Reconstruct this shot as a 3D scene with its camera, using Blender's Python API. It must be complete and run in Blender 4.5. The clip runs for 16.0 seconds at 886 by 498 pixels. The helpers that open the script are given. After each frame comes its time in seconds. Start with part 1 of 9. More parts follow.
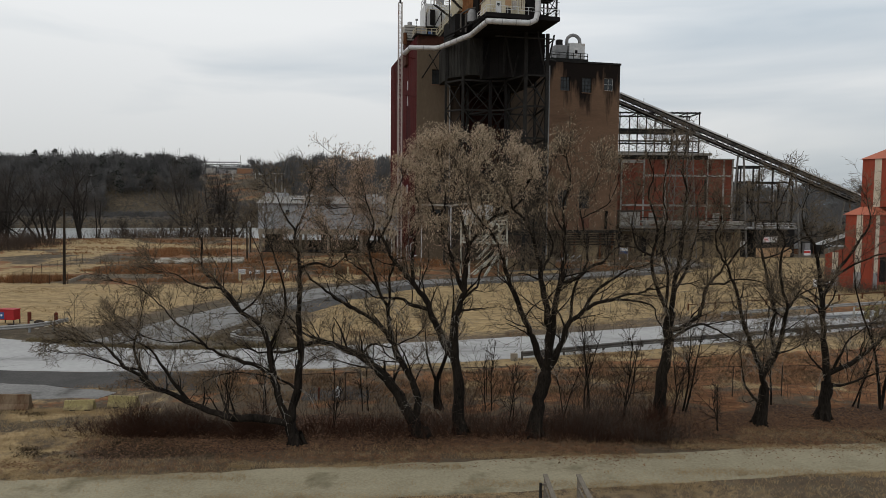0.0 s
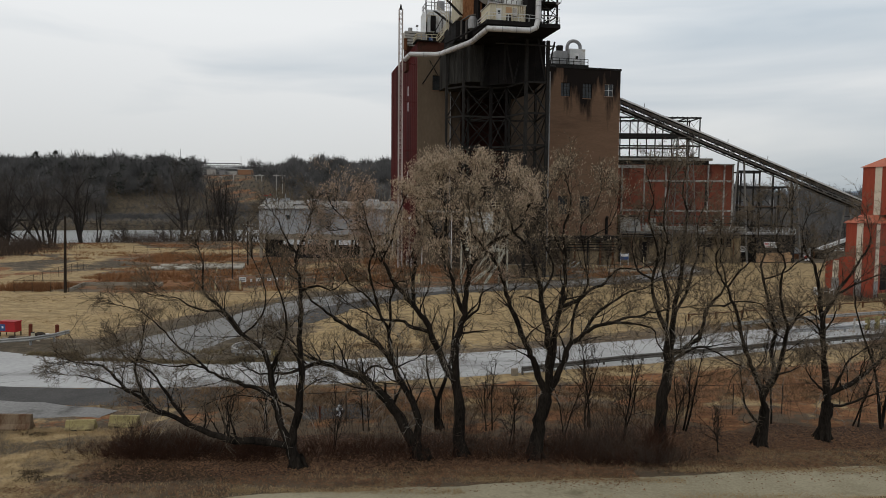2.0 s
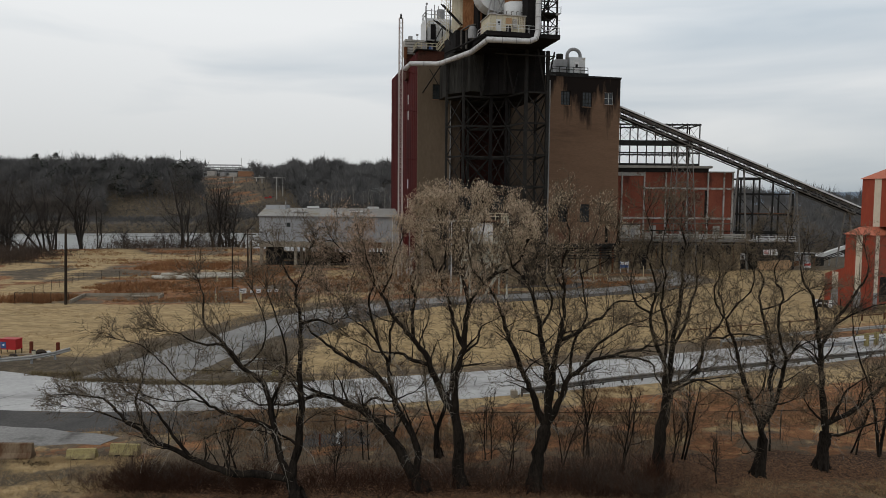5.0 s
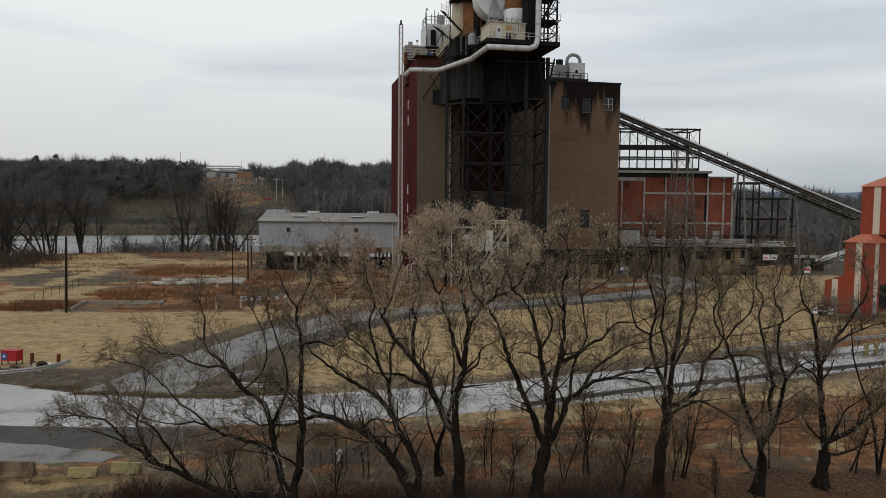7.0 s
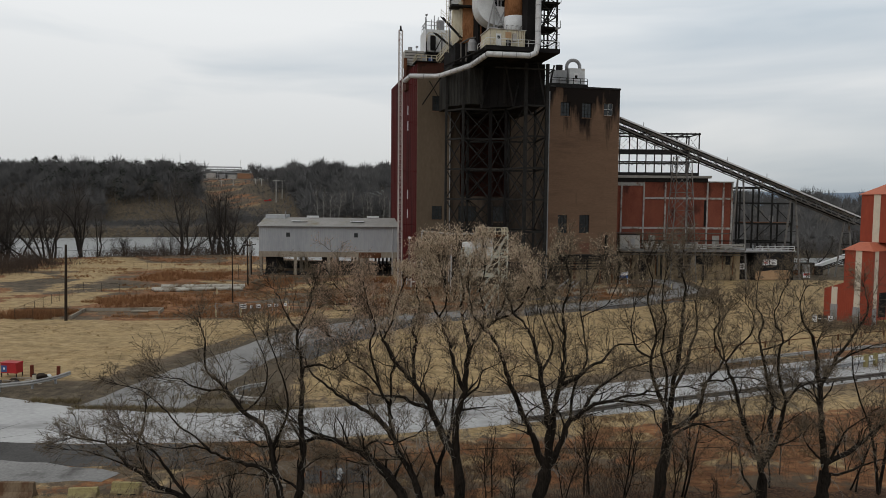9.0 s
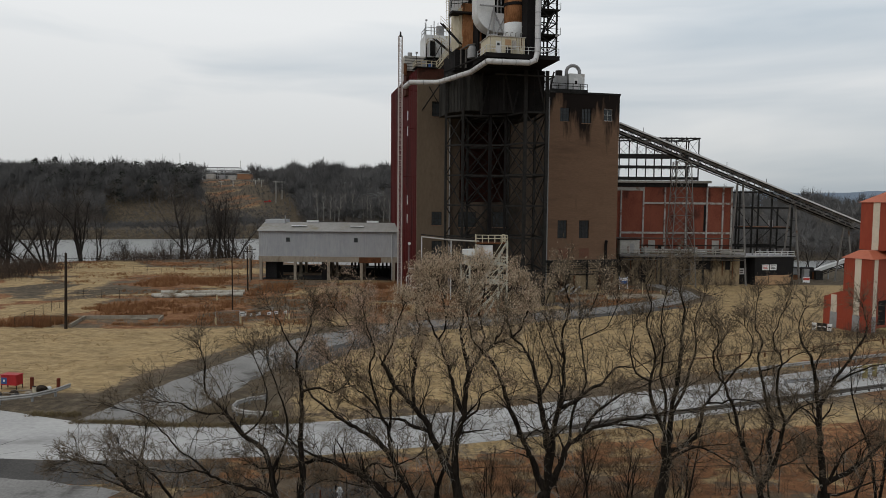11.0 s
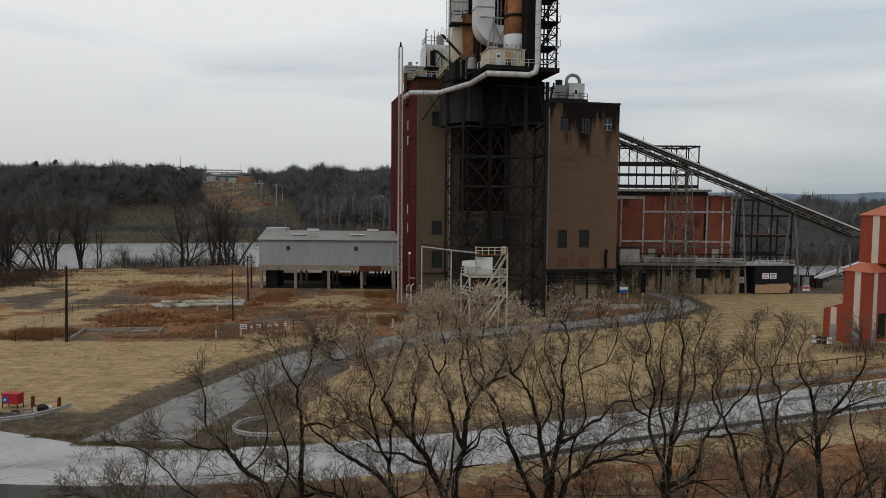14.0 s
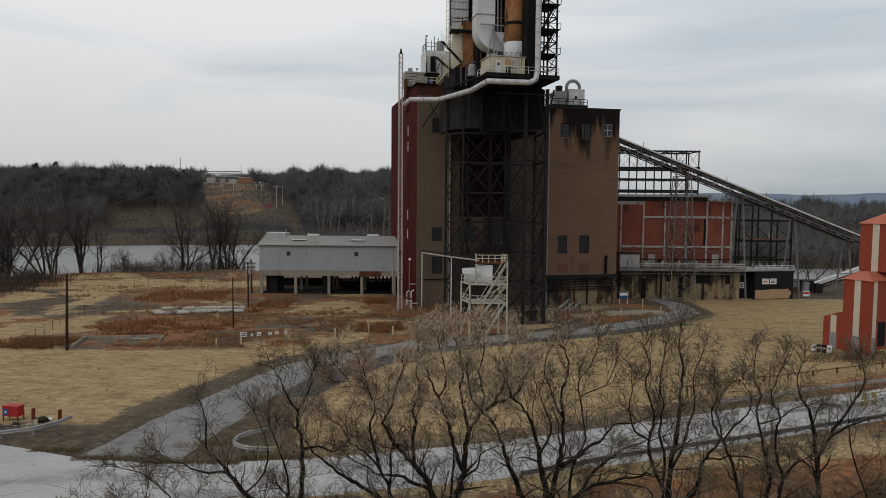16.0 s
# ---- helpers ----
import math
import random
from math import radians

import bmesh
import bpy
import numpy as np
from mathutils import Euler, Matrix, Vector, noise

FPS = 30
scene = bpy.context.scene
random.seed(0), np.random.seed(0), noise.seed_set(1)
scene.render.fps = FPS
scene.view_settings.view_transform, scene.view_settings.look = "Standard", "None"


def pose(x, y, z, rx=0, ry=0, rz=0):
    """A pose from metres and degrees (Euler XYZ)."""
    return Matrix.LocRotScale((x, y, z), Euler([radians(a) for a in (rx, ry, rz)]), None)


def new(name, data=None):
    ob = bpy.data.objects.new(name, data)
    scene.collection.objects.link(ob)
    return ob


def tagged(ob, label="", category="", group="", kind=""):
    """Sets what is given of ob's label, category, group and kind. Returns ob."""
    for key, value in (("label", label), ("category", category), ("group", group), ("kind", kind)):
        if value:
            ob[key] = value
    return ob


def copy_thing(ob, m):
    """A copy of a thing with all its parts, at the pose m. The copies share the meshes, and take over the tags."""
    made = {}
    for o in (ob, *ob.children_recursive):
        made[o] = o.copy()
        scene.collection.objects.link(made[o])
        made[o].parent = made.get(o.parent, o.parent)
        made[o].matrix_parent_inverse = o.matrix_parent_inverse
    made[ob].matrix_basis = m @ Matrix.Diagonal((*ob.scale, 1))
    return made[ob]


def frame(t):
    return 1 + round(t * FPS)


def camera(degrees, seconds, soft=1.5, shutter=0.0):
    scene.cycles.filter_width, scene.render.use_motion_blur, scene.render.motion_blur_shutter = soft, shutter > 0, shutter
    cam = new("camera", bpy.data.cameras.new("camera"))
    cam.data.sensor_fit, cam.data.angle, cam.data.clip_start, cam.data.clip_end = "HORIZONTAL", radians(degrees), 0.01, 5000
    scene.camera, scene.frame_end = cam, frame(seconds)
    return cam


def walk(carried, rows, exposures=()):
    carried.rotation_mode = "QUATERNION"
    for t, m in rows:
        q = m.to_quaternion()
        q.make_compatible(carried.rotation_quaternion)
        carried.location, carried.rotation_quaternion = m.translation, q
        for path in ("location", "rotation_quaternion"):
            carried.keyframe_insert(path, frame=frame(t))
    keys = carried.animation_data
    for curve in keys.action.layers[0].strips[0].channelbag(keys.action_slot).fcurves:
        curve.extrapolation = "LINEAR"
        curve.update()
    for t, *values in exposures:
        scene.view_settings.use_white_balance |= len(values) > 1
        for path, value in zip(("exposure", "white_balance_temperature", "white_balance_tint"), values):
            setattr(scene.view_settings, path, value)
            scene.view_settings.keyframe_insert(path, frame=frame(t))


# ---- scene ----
cam = camera(65.54, 16.0, soft=0.6)
# the camera rises straight up: seconds, x, y, z, pitch, yaw
RISE = [
    (0, 0.043, -0.018, 11.399, -3.932, -0.026),
    (0.5, 0.038, -0.009, 11.665, -3.929, -0.016),
    (1, 0.029, -0.006, 11.935, -3.923, -0.006),
    (1.5, 0.024, -0.002, 12.203, -3.916, 0.003),
    (2, 0.022, -0.002, 12.473, -3.910, 0.011),
    (2.5, 0.025, -0.005, 12.744, -3.905, 0.017),
    (3, 0.032, -0.007, 13.015, -3.904, 0.022),
    (3.5, 0.043, -0.010, 13.285, -3.905, 0.026),
    (4, 0.054, -0.013, 13.556, -3.909, 0.030),
    (6.5, 0.032, -0.070, 14.858, -3.884, 0.036),
    (7, 0.016, -0.062, 15.124, -3.884, 0.022),
    (7.5, 0.001, -0.048, 15.394, -3.885, 0.009),
    (8, -0.013, -0.032, 15.666, -3.885, -0.002),
    (8.5, -0.028, -0.012, 15.940, -3.887, -0.013),
    (9, -0.041, 0.011, 16.218, -3.889, -0.020),
    (11.5, -0.024, 0.036, 17.646, -3.921, -0.027),
    (12, -0.024, 0.039, 17.924, -3.909, -0.022),
    (12.5, -0.023, 0.039, 18.202, -3.891, -0.017),
    (13, -0.024, 0.036, 18.480, -3.874, -0.013),
    (13.5, -0.023, 0.032, 18.758, -3.858, -0.010),
    (14, -0.024, 0.027, 19.037, -3.843, -0.007),
    (14.5, -0.026, 0.021, 19.316, -3.833, -0.004),
    (15, -0.028, 0.019, 19.594, -3.828, -0.001),
    (15.5, -0.030, 0.019, 19.873, -3.824, 0.002),
    (16, -0.031, 0.023, 20.151, -3.821, 0.004),
]
walk(cam, [(t, pose(x, y, z, 90 + p, -0.5, yw)) for t, x, y, z, p, yw in RISE], exposures=[(0, 0.0), (8, 0.0), (16, -0.11)])

# ---------------------------------------------------------------- sky and sun
world = bpy.data.worlds.new("overcast_sky")
scene.world = world
world.use_nodes = True
wt = world.node_tree
wt.nodes.clear()


def wnode(kind, **values):
    n = wt.nodes.new(kind)
    for k, val in values.items():
        n.inputs[k].default_value = val
    return n


SUN_UP, SUN_TURN = 38.0, 215.0
sky = wnode("ShaderNodeTexSky")
sky.sky_type, sky.sun_disc = "NISHITA", False
sky.sun_elevation, sky.sun_rotation = radians(SUN_UP), radians(SUN_TURN)
dim = wnode("ShaderNodeVectorMath")
dim.operation = "SCALE"
dim.inputs["Scale"].default_value = 0.10
wt.links.new(sky.outputs[0], dim.inputs[0])
co = wnode("ShaderNodeTexCoord")
flat = wnode("ShaderNodeMapping")
flat.inputs["Scale"].default_value = (1.3, 1.3, 9.0)
wt.links.new(co.outputs["Generated"], flat.inputs[0])
n1 = wnode("ShaderNodeTexNoise", Scale=1.25, Detail=4.0, Roughness=0.5, Distortion=0.4)
wt.links.new(flat.outputs[0], n1.inputs["Vector"])
ramp = wnode("ShaderNodeValToRGB")
ramp.color_ramp.elements[0].position, ramp.color_ramp.elements[0].color = 0.30, (0.57, 0.635, 0.69, 1)
ramp.color_ramp.elements[1].position, ramp.color_ramp.elements[1].color = 0.62, (0.865, 0.88, 0.885, 1)
# the cloud is thinner and paler towards one side
drift = wnode("ShaderNodeVectorMath")
drift.operation = "DOT_PRODUCT"
drift.inputs[1].default_value = (-0.24, 0.0, 0.10)
wt.links.new(co.outputs["Generated"], drift.inputs[0])
cloud = wnode("ShaderNodeMath")
cloud.operation = "ADD"
wt.links.new(n1.outputs[0], cloud.inputs[0])
wt.links.new(drift.outputs["Value"], cloud.inputs[1])
wt.links.new(cloud.outputs[0], ramp.inputs[0])
# an overcast sky is somewhat brighter overhead
split = wnode("ShaderNodeSeparateXYZ")
wt.links.new(co.outputs["Generated"], split.inputs[0])
rise = wnode("ShaderNodeMapRange")
rise.inputs[1].default_value, rise.inputs[2].default_value = 0.25, 1.0
rise.inputs[3].default_value, rise.inputs[4].default_value = 1.0, 1.05
wt.links.new(split.outputs[2], rise.inputs[0])
low = wnode("ShaderNodeMapRange")
low.inputs[1].default_value, low.inputs[2].default_value = 0.0, 0.24
low.inputs[3].default_value, low.inputs[4].default_value = 0.69, 1.0
wt.links.new(split.outputs[2], low.inputs[0])
both = wnode("ShaderNodeMath")
both.operation = "MULTIPLY"
wt.links.new(rise.outputs[0], both.inputs[0])
wt.links.new(low.outputs[0], both.inputs[1])
lift = wnode("ShaderNodeVectorMath")
lift.operation = "SCALE"
wt.links.new(ramp.outputs[0], lift.inputs[0])
wt.links.new(both.outputs[0], lift.inputs["Scale"])
mix = wnode("ShaderNodeMixRGB", Fac=0.95)
wt.links.new(dim.outputs[0], mix.inputs[1])
wt.links.new(lift.outputs[0], mix.inputs[2])
bg = wnode("ShaderNodeBackground", Strength=1.0)
wt.links.new(mix.outputs[0], bg.inputs[0])
wo = wnode("ShaderNodeOutputWorld")
wt.links.new(bg.outputs[0], wo.inputs[0])

sun_data = bpy.data.lights.new("sun", "SUN")
sun_data.energy, sun_data.angle, sun_data.color = 0.4, radians(20), (1.0, 0.95, 0.88)
sun = new("sun", sun_data)
sun.matrix_world = pose(0, 0, 90, 90 - SUN_UP, 0, 180 - SUN_TURN)

# ---------------------------------------------------------------- materials


def surf(name, a, b, scale=1.0, rough=0.85, metal=0.0, bump=0.3, fine=9.0, stain=None, stain_scale=0.15, stain_at=0.55, stretch=(1, 1, 1), spread=0.0, depth=0.02):
    """A weathered surface: two colours mixed at two scales of noise, an optional stain colour, bump, and some change from piece to piece."""
    m = bpy.data.materials.new(name)
    m.use_nodes = True
    t = m.node_tree
    p = t.nodes["Principled BSDF"]
    p.inputs["Roughness"].default_value, p.inputs["Metallic"].default_value = rough, metal
    p.inputs["Specular IOR Level"].default_value = 0.3 if rough < 0.7 else 0.06
    tc = t.nodes.new("ShaderNodeTexCoord")
    mp = t.nodes.new("ShaderNodeMapping")
    mp.inputs["Scale"].default_value = stretch
    t.links.new(tc.outputs["Object"], mp.inputs[0])

    def noise_at(s, detail=6.0, r=0.6):
        n = t.nodes.new("ShaderNodeTexNoise")
        n.inputs["Scale"].default_value, n.inputs["Detail"].default_value, n.inputs["Roughness"].default_value = s, detail, r
        t.links.new(mp.outputs[0], n.inputs["Vector"])
        return n.outputs[0]

    big, small = noise_at(scale), noise_at(scale * fine)
    add = t.nodes.new("ShaderNodeMath")
    add.operation = "MULTIPLY_ADD"
    add.inputs[1].default_value = 0.5
    t.links.new(small, add.inputs[0])
    half = t.nodes.new("ShaderNodeMath")
    half.operation = "MULTIPLY"
    half.inputs[1].default_value = 0.5
    t.links.new(big, half.inputs[0])
    t.links.new(half.outputs[0], add.inputs[2])
    rp = t.nodes.new("ShaderNodeValToRGB")
    rp.color_ramp.elements[0].position, rp.color_ramp.elements[0].color = 0.36, (*a, 1)
    rp.color_ramp.elements[1].position, rp.color_ramp.elements[1].color = 0.64, (*b, 1)
    t.links.new(add.outputs[0], rp.inputs[0])
    out = rp.outputs[0]
    if stain:
        sn = noise_at(stain_scale, 5.0, 0.65)
        sr = t.nodes.new("ShaderNodeMapRange")
        sr.inputs[1].default_value, sr.inputs[2].default_value = stain_at, stain_at + 0.12
        t.links.new(sn, sr.inputs[0])
        mx = t.nodes.new("ShaderNodeMixRGB")
        mx.inputs[2].default_value = (*stain, 1)
        t.links.new(sr.outputs[0], mx.inputs[0])
        t.links.new(out, mx.inputs[1])
        out = mx.outputs[0]
    if spread:
        oi = t.nodes.new("ShaderNodeObjectInfo")
        mr = t.nodes.new("ShaderNodeMapRange")
        mr.inputs[3].default_value, mr.inputs[4].default_value = 1 - spread, 1 + spread
        t.links.new(oi.outputs["Random"], mr.inputs[0])
        hv = t.nodes.new("ShaderNodeHueSaturation")
        t.links.new(mr.outputs[0], hv.inputs["Value"])
        t.links.new(out, hv.inputs["Color"])
        out = hv.outputs[0]
    t.links.new(out, p.inputs["Base Color"])
    if bump:
        bp = t.nodes.new("ShaderNodeBump")
        bp.inputs["Strength"].default_value, bp.inputs["Distance"].default_value = bump, depth
        t.links.new(small, bp.inputs["Height"])
        t.links.new(bp.outputs[0], p.inputs["Normal"])
    return m


M = {}
M["render_brown"] = surf("weathered_brown_render", (0.142, 0.088, 0.058), (0.185, 0.116, 0.077), 0.25, 0.9, stain=(0.10, 0.064, 0.045), stain_scale=0.09, stain_at=0.56, stretch=(0.5, 0.5, 2.2))
M["render_olive"] = surf("olive_brown_render", (0.108, 0.082, 0.058), (0.142, 0.108, 0.077), 0.25, 0.9, stain=(0.085, 0.065, 0.045), stain_scale=0.12, stretch=(1, 1, 0.4))
# a darker brown render for the wall and piers behind the steelwork
M["render_dark"] = surf("dark_brown_render", (0.052, 0.040, 0.031), (0.088, 0.066, 0.049), 0.3, 0.9, stain=(0.025, 0.021, 0.018), stain_scale=0.12, stain_at=0.5, stretch=(1, 1, 0.35))
M["red_sheet"] = surf("dark_red_sheeting", (0.056, 0.0075, 0.0075), (0.076, 0.011, 0.010), 0.4, 0.8, stain=(0.038, 0.008, 0.008), stretch=(1, 1, 0.2))
M["soot"] = surf("sooty_dark_steel", (0.008, 0.008, 0.008), (0.019, 0.017, 0.017), 0.5, 0.8, stain=(0.028, 0.019, 0.015), stain_scale=0.3, stain_at=0.62)
M["dark_steel"] = surf("dark_painted_steel", (0.011, 0.011, 0.011), (0.034, 0.032, 0.030), 1.2, 0.75)
M["steel_grey"] = surf("grey_galvanised_steel", (0.20, 0.20, 0.205), (0.31, 0.31, 0.31), 0.8, 0.55, 0.2, stain=(0.16, 0.11, 0.07), stain_scale=0.4, stain_at=0.63)
M["white_steel"] = surf("chalky_white_steel", (0.48, 0.49, 0.50), (0.62, 0.63, 0.63), 0.6, 0.6, stain=(0.38, 0.33, 0.27), stain_scale=0.5, stain_at=0.6)
M["pipe_white"] = surf("dull_aluminium_cladding", (0.40, 0.40, 0.41), (0.56, 0.56, 0.56), 0.9, 0.5, 0.15, stain=(0.25, 0.23, 0.21), stain_scale=0.7, stain_at=0.62)
M["pipe_stained"] = surf("stained_pale_concrete_pipe", (0.27, 0.25, 0.21), (0.48, 0.455, 0.40), 0.7, 0.85, stain=(0.12, 0.09, 0.06), stain_scale=0.5, stain_at=0.5)
M["cream"] = surf("dirty_cream_sheeting", (0.42, 0.38, 0.28), (0.55, 0.50, 0.38), 0.6, 0.7, stain=(0.30, 0.22, 0.13), stain_scale=0.5, stain_at=0.58, stretch=(1, 1, 0.4))
M["rust_orange"] = surf("rusty_orange_steel", (0.19, 0.080, 0.034), (0.40, 0.20, 0.10), 0.6, 0.85, stain=(0.075, 0.032, 0.020), stain_scale=0.45, stain_at=0.54, stretch=(1, 1, 0.35))
M["rust_dark"] = surf("dark_rust", (0.06, 0.028, 0.016), (0.14, 0.06, 0.028), 0.8, 0.9)
M["brick"] = surf("red_brick", (0.145, 0.045, 0.031), (0.24, 0.082, 0.053), 0.35, 0.9, stain=(0.07, 0.03, 0.024), stain_scale=0.25, stain_at=0.54, fine=14, stretch=(1, 1, 0.5))
M["pale_paint"] = surf("peeling_pale_paint", (0.28, 0.27, 0.25), (0.43, 0.415, 0.385), 0.9, 0.8, stain=(0.2, 0.15, 0.11), stain_scale=0.6, stain_at=0.6)
M["concrete"] = surf("weathered_concrete", (0.20, 0.17, 0.135), (0.31, 0.27, 0.215), 0.5, 0.92, stain=(0.11, 0.085, 0.06), stain_scale=0.3, stain_at=0.54, stretch=(1, 1, 0.35))
M["concrete_stained"] = surf("stained_yellow_concrete", (0.15, 0.112, 0.066), (0.32, 0.25, 0.16), 0.45, 0.92, stain=(0.040, 0.031, 0.024), stain_scale=0.3, stain_at=0.47, stretch=(1, 1, 0.5))
M["tower_red"] = surf("bright_red_sheeting", (0.23, 0.040, 0.020), (0.29, 0.055, 0.027), 0.3, 0.65, stain=(0.19, 0.038, 0.022), stretch=(1, 1, 0.3))
M["tower_roof"] = surf("faded_orange_red_roof", (0.36, 0.10, 0.055), (0.44, 0.135, 0.075), 0.4, 0.6)
M["tower_cream"] = surf("cream_stripe_paint", (0.50, 0.44, 0.35), (0.60, 0.53, 0.43), 0.4, 0.7)
M["shed_white"] = surf("grey_white_corrugated_sheet", (0.30, 0.31, 0.33), (0.385, 0.395, 0.405), 0.2, 0.6, stain=(0.28, 0.28, 0.27), stain_scale=0.2, stretch=(1, 1, 0.3))
M["shed_roof"] = surf("dull_grey_roof_sheet", (0.20, 0.195, 0.18), (0.29, 0.28, 0.265), 0.3, 0.7, stain=(0.2, 0.18, 0.13), stain_scale=0.2, stain_at=0.58)
M["black_sheet"] = surf("matt_black_sheeting", (0.012, 0.012, 0.013), (0.022, 0.021, 0.021), 0.5, 0.8)
M["tan_patch"] = surf("tan_plywood", (0.33, 0.21, 0.12), (0.41, 0.27, 0.16), 0.8, 0.85)
M["glass_dark"] = surf("dusty_window_glass", (0.018, 0.021, 0.024), (0.045, 0.05, 0.052), 1.5, 0.25, bump=0.05)
M["sign_white"] = surf("white_sign_board", (0.62, 0.62, 0.63), (0.72, 0.72, 0.72), 1.0, 0.6, bump=0.05)
M["sign_red"] = surf("red_sign_paint", (0.42, 0.03, 0.03), (0.5, 0.05, 0.04), 1.0, 0.6, bump=0.05)
M["sign_blue"] = surf("blue_sign_paint", (0.03, 0.07, 0.2), (0.04, 0.1, 0.26), 1.0, 0.6, bump=0.05)
M["skip_red"] = surf("red_painted_steel_box", (0.30, 0.012, 0.016), (0.38, 0.02, 0.022), 0.8, 0.55, stain=(0.2, 0.03, 0.02), stain_scale=0.9, stain_at=0.62)
M["yellow"] = surf("faded_yellow_paint", (0.23, 0.19, 0.085), (0.33, 0.28, 0.14), 1.2, 0.85, stain=(0.17, 0.13, 0.075), stain_scale=0.9, stain_at=0.52)
M["wood_pole"] = surf("tarred_wooden_pole", (0.020, 0.015, 0.012), (0.045, 0.034, 0.026), 1.5, 0.9, stretch=(1, 1, 0.2))
M["wood_grey"] = surf("weathered_grey_timber", (0.15, 0.13, 0.105), (0.25, 0.215, 0.175), 1.5, 0.9, stretch=(1, 0.2, 1))
M["post_rust"] = surf("rusty_red_post", (0.10, 0.028, 0.018), (0.16, 0.045, 0.025), 1.5, 0.85)
M["bark"] = surf("dark_furrowed_bark", (0.004, 0.0035, 0.003), (0.030, 0.024, 0.019), 2.2, 0.95, bump=0.9, depth=0.06, stretch=(1, 1, 0.3), fine=6)
M["bark_far"] = surf("grey_brown_bark", (0.024, 0.021, 0.019), (0.052, 0.045, 0.040), 1.0, 0.95, bump=0.3, spread=0.3)
M["twig"] = surf("grey_tan_twig_bark", (0.056, 0.044, 0.031), (0.19, 0.15, 0.107), 1.0, 0.95, bump=0)
M["twig_pale"] = surf("pale_grey_whip_bark", (0.15, 0.132, 0.112), (0.30, 0.272, 0.238), 1.0, 0.95, bump=0)
M["twig_grey"] = surf("grey_twig_bark", (0.05, 0.043, 0.038), (0.10, 0.086, 0.076), 1.0, 0.95, bump=0)
M["keys_tan"] = surf("dry_tan_seed_keys", (0.36, 0.282, 0.20), (0.58, 0.47, 0.345), 0.6, 0.9, bump=0)
M["keys_pink"] = surf("dry_pinkish_seed_keys", (0.30, 0.205, 0.15), (0.50, 0.365, 0.275), 0.6, 0.9, bump=0)
M["brush"] = surf("brown_brush_stems", (0.024, 0.012, 0.008), (0.072, 0.036, 0.023), 0.5, 0.95, bump=0)
M["brush_grey"] = surf("grey_brown_brush_stems", (0.040, 0.029, 0.023), (0.10, 0.074, 0.057), 0.2, 0.95, bump=0)
M["weeds"] = surf("rust_brown_dry_weeds", (0.15, 0.066, 0.029), (0.30, 0.16, 0.078), 0.15, 0.95, bump=0)
M["straw"] = surf("pale_dry_straw", (0.26, 0.18, 0.095), (0.42, 0.31, 0.175), 0.2, 0.95, bump=0)
# far woods, paler and greyer because distance haze is put into the colour
M["woods"] = surf("haze_greyed_winter_woods", (0.056, 0.055, 0.055), (0.150, 0.146, 0.143), 0.045, 0.95, bump=0, fine=2.2)
M["woods_pale"] = surf("pale_winter_woods", (0.085, 0.073, 0.064), (0.165, 0.145, 0.127), 0.03, 0.95, bump=0, fine=2.2)
# needle green lightened in the colour for the same haze
M["evergreen"] = surf("dark_evergreen_needles", (0.017, 0.020, 0.016), (0.040, 0.044, 0.034), 0.3, 0.95, bump=0)
M["leaf_litter"] = surf("fallen_brown_leaves", (0.065, 0.034, 0.019), (0.27, 0.155, 0.088), 2.5, 0.95, bump=0)
M["road"] = surf("pale_worn_road_concrete", (0.31, 0.305, 0.30), (0.43, 0.425, 0.415), 0.25, 0.85, stain=(0.23, 0.225, 0.22), stain_scale=0.18, stain_at=0.52, fine=20, bump=0.15, stretch=(0.5, 1, 1))
M["asphalt"] = surf("worn_grey_asphalt", (0.155, 0.150, 0.145), (0.25, 0.243, 0.232), 0.35, 0.88, stain=(0.085, 0.08, 0.075), stain_scale=0.2, stain_at=0.56, fine=16, bump=0.3)
M["tar_seam"] = surf("worn_grey_tar", (0.13, 0.128, 0.125), (0.20, 0.197, 0.19), 1.5, 0.8, bump=0)
M["wet_asphalt"] = surf("dark_patched_asphalt", (0.045, 0.043, 0.042), (0.09, 0.085, 0.08), 0.5, 0.75, fine=16)
M["gravel"] = surf("pale_packed_gravel", (0.23, 0.20, 0.136), (0.345, 0.305, 0.212), 0.4, 0.95, stain=(0.16, 0.137, 0.088), stain_scale=0.3, stain_at=0.55, fine=22, bump=0.5)
M["kerb"] = surf("grey_steel_guard_rail", (0.26, 0.25, 0.235), (0.38, 0.37, 0.35), 0.8, 0.6, 0.3, stain=(0.18, 0.13, 0.09), stain_scale=0.5, stain_at=0.6)
# the blue is aerial haze painted as base colour
M["ridge_haze"] = surf("haze_blue_hills", (0.27, 0.34, 0.44), (0.31, 0.38, 0.48), 0.002, 1.0, bump=0)
M["barrier_tan"] = surf("rust_streaked_tan_concrete", (0.12, 0.082, 0.053), (0.20, 0.145, 0.097), 0.8, 0.9, stain=(0.10, 0.055, 0.032), stain_scale=1.2, stain_at=0.52, stretch=(1, 1, 0.4))
M["fence_dark"] = surf("rusted_fence_wire", (0.035, 0.027, 0.022), (0.075, 0.056, 0.044), 2.0, 0.8, bump=0)
M["bollard"] = surf("chipped_pale_yellow_paint", (0.40, 0.33, 0.20), (0.52, 0.44, 0.28), 1.5, 0.75, stain=(0.25, 0.15, 0.07), stain_scale=2.0, stain_at=0.6)
M["verge"] = surf("russet_brown_verge_grass", (0.075, 0.042, 0.023), (0.31, 0.205, 0.118), 0.5, 0.95, bump=0)
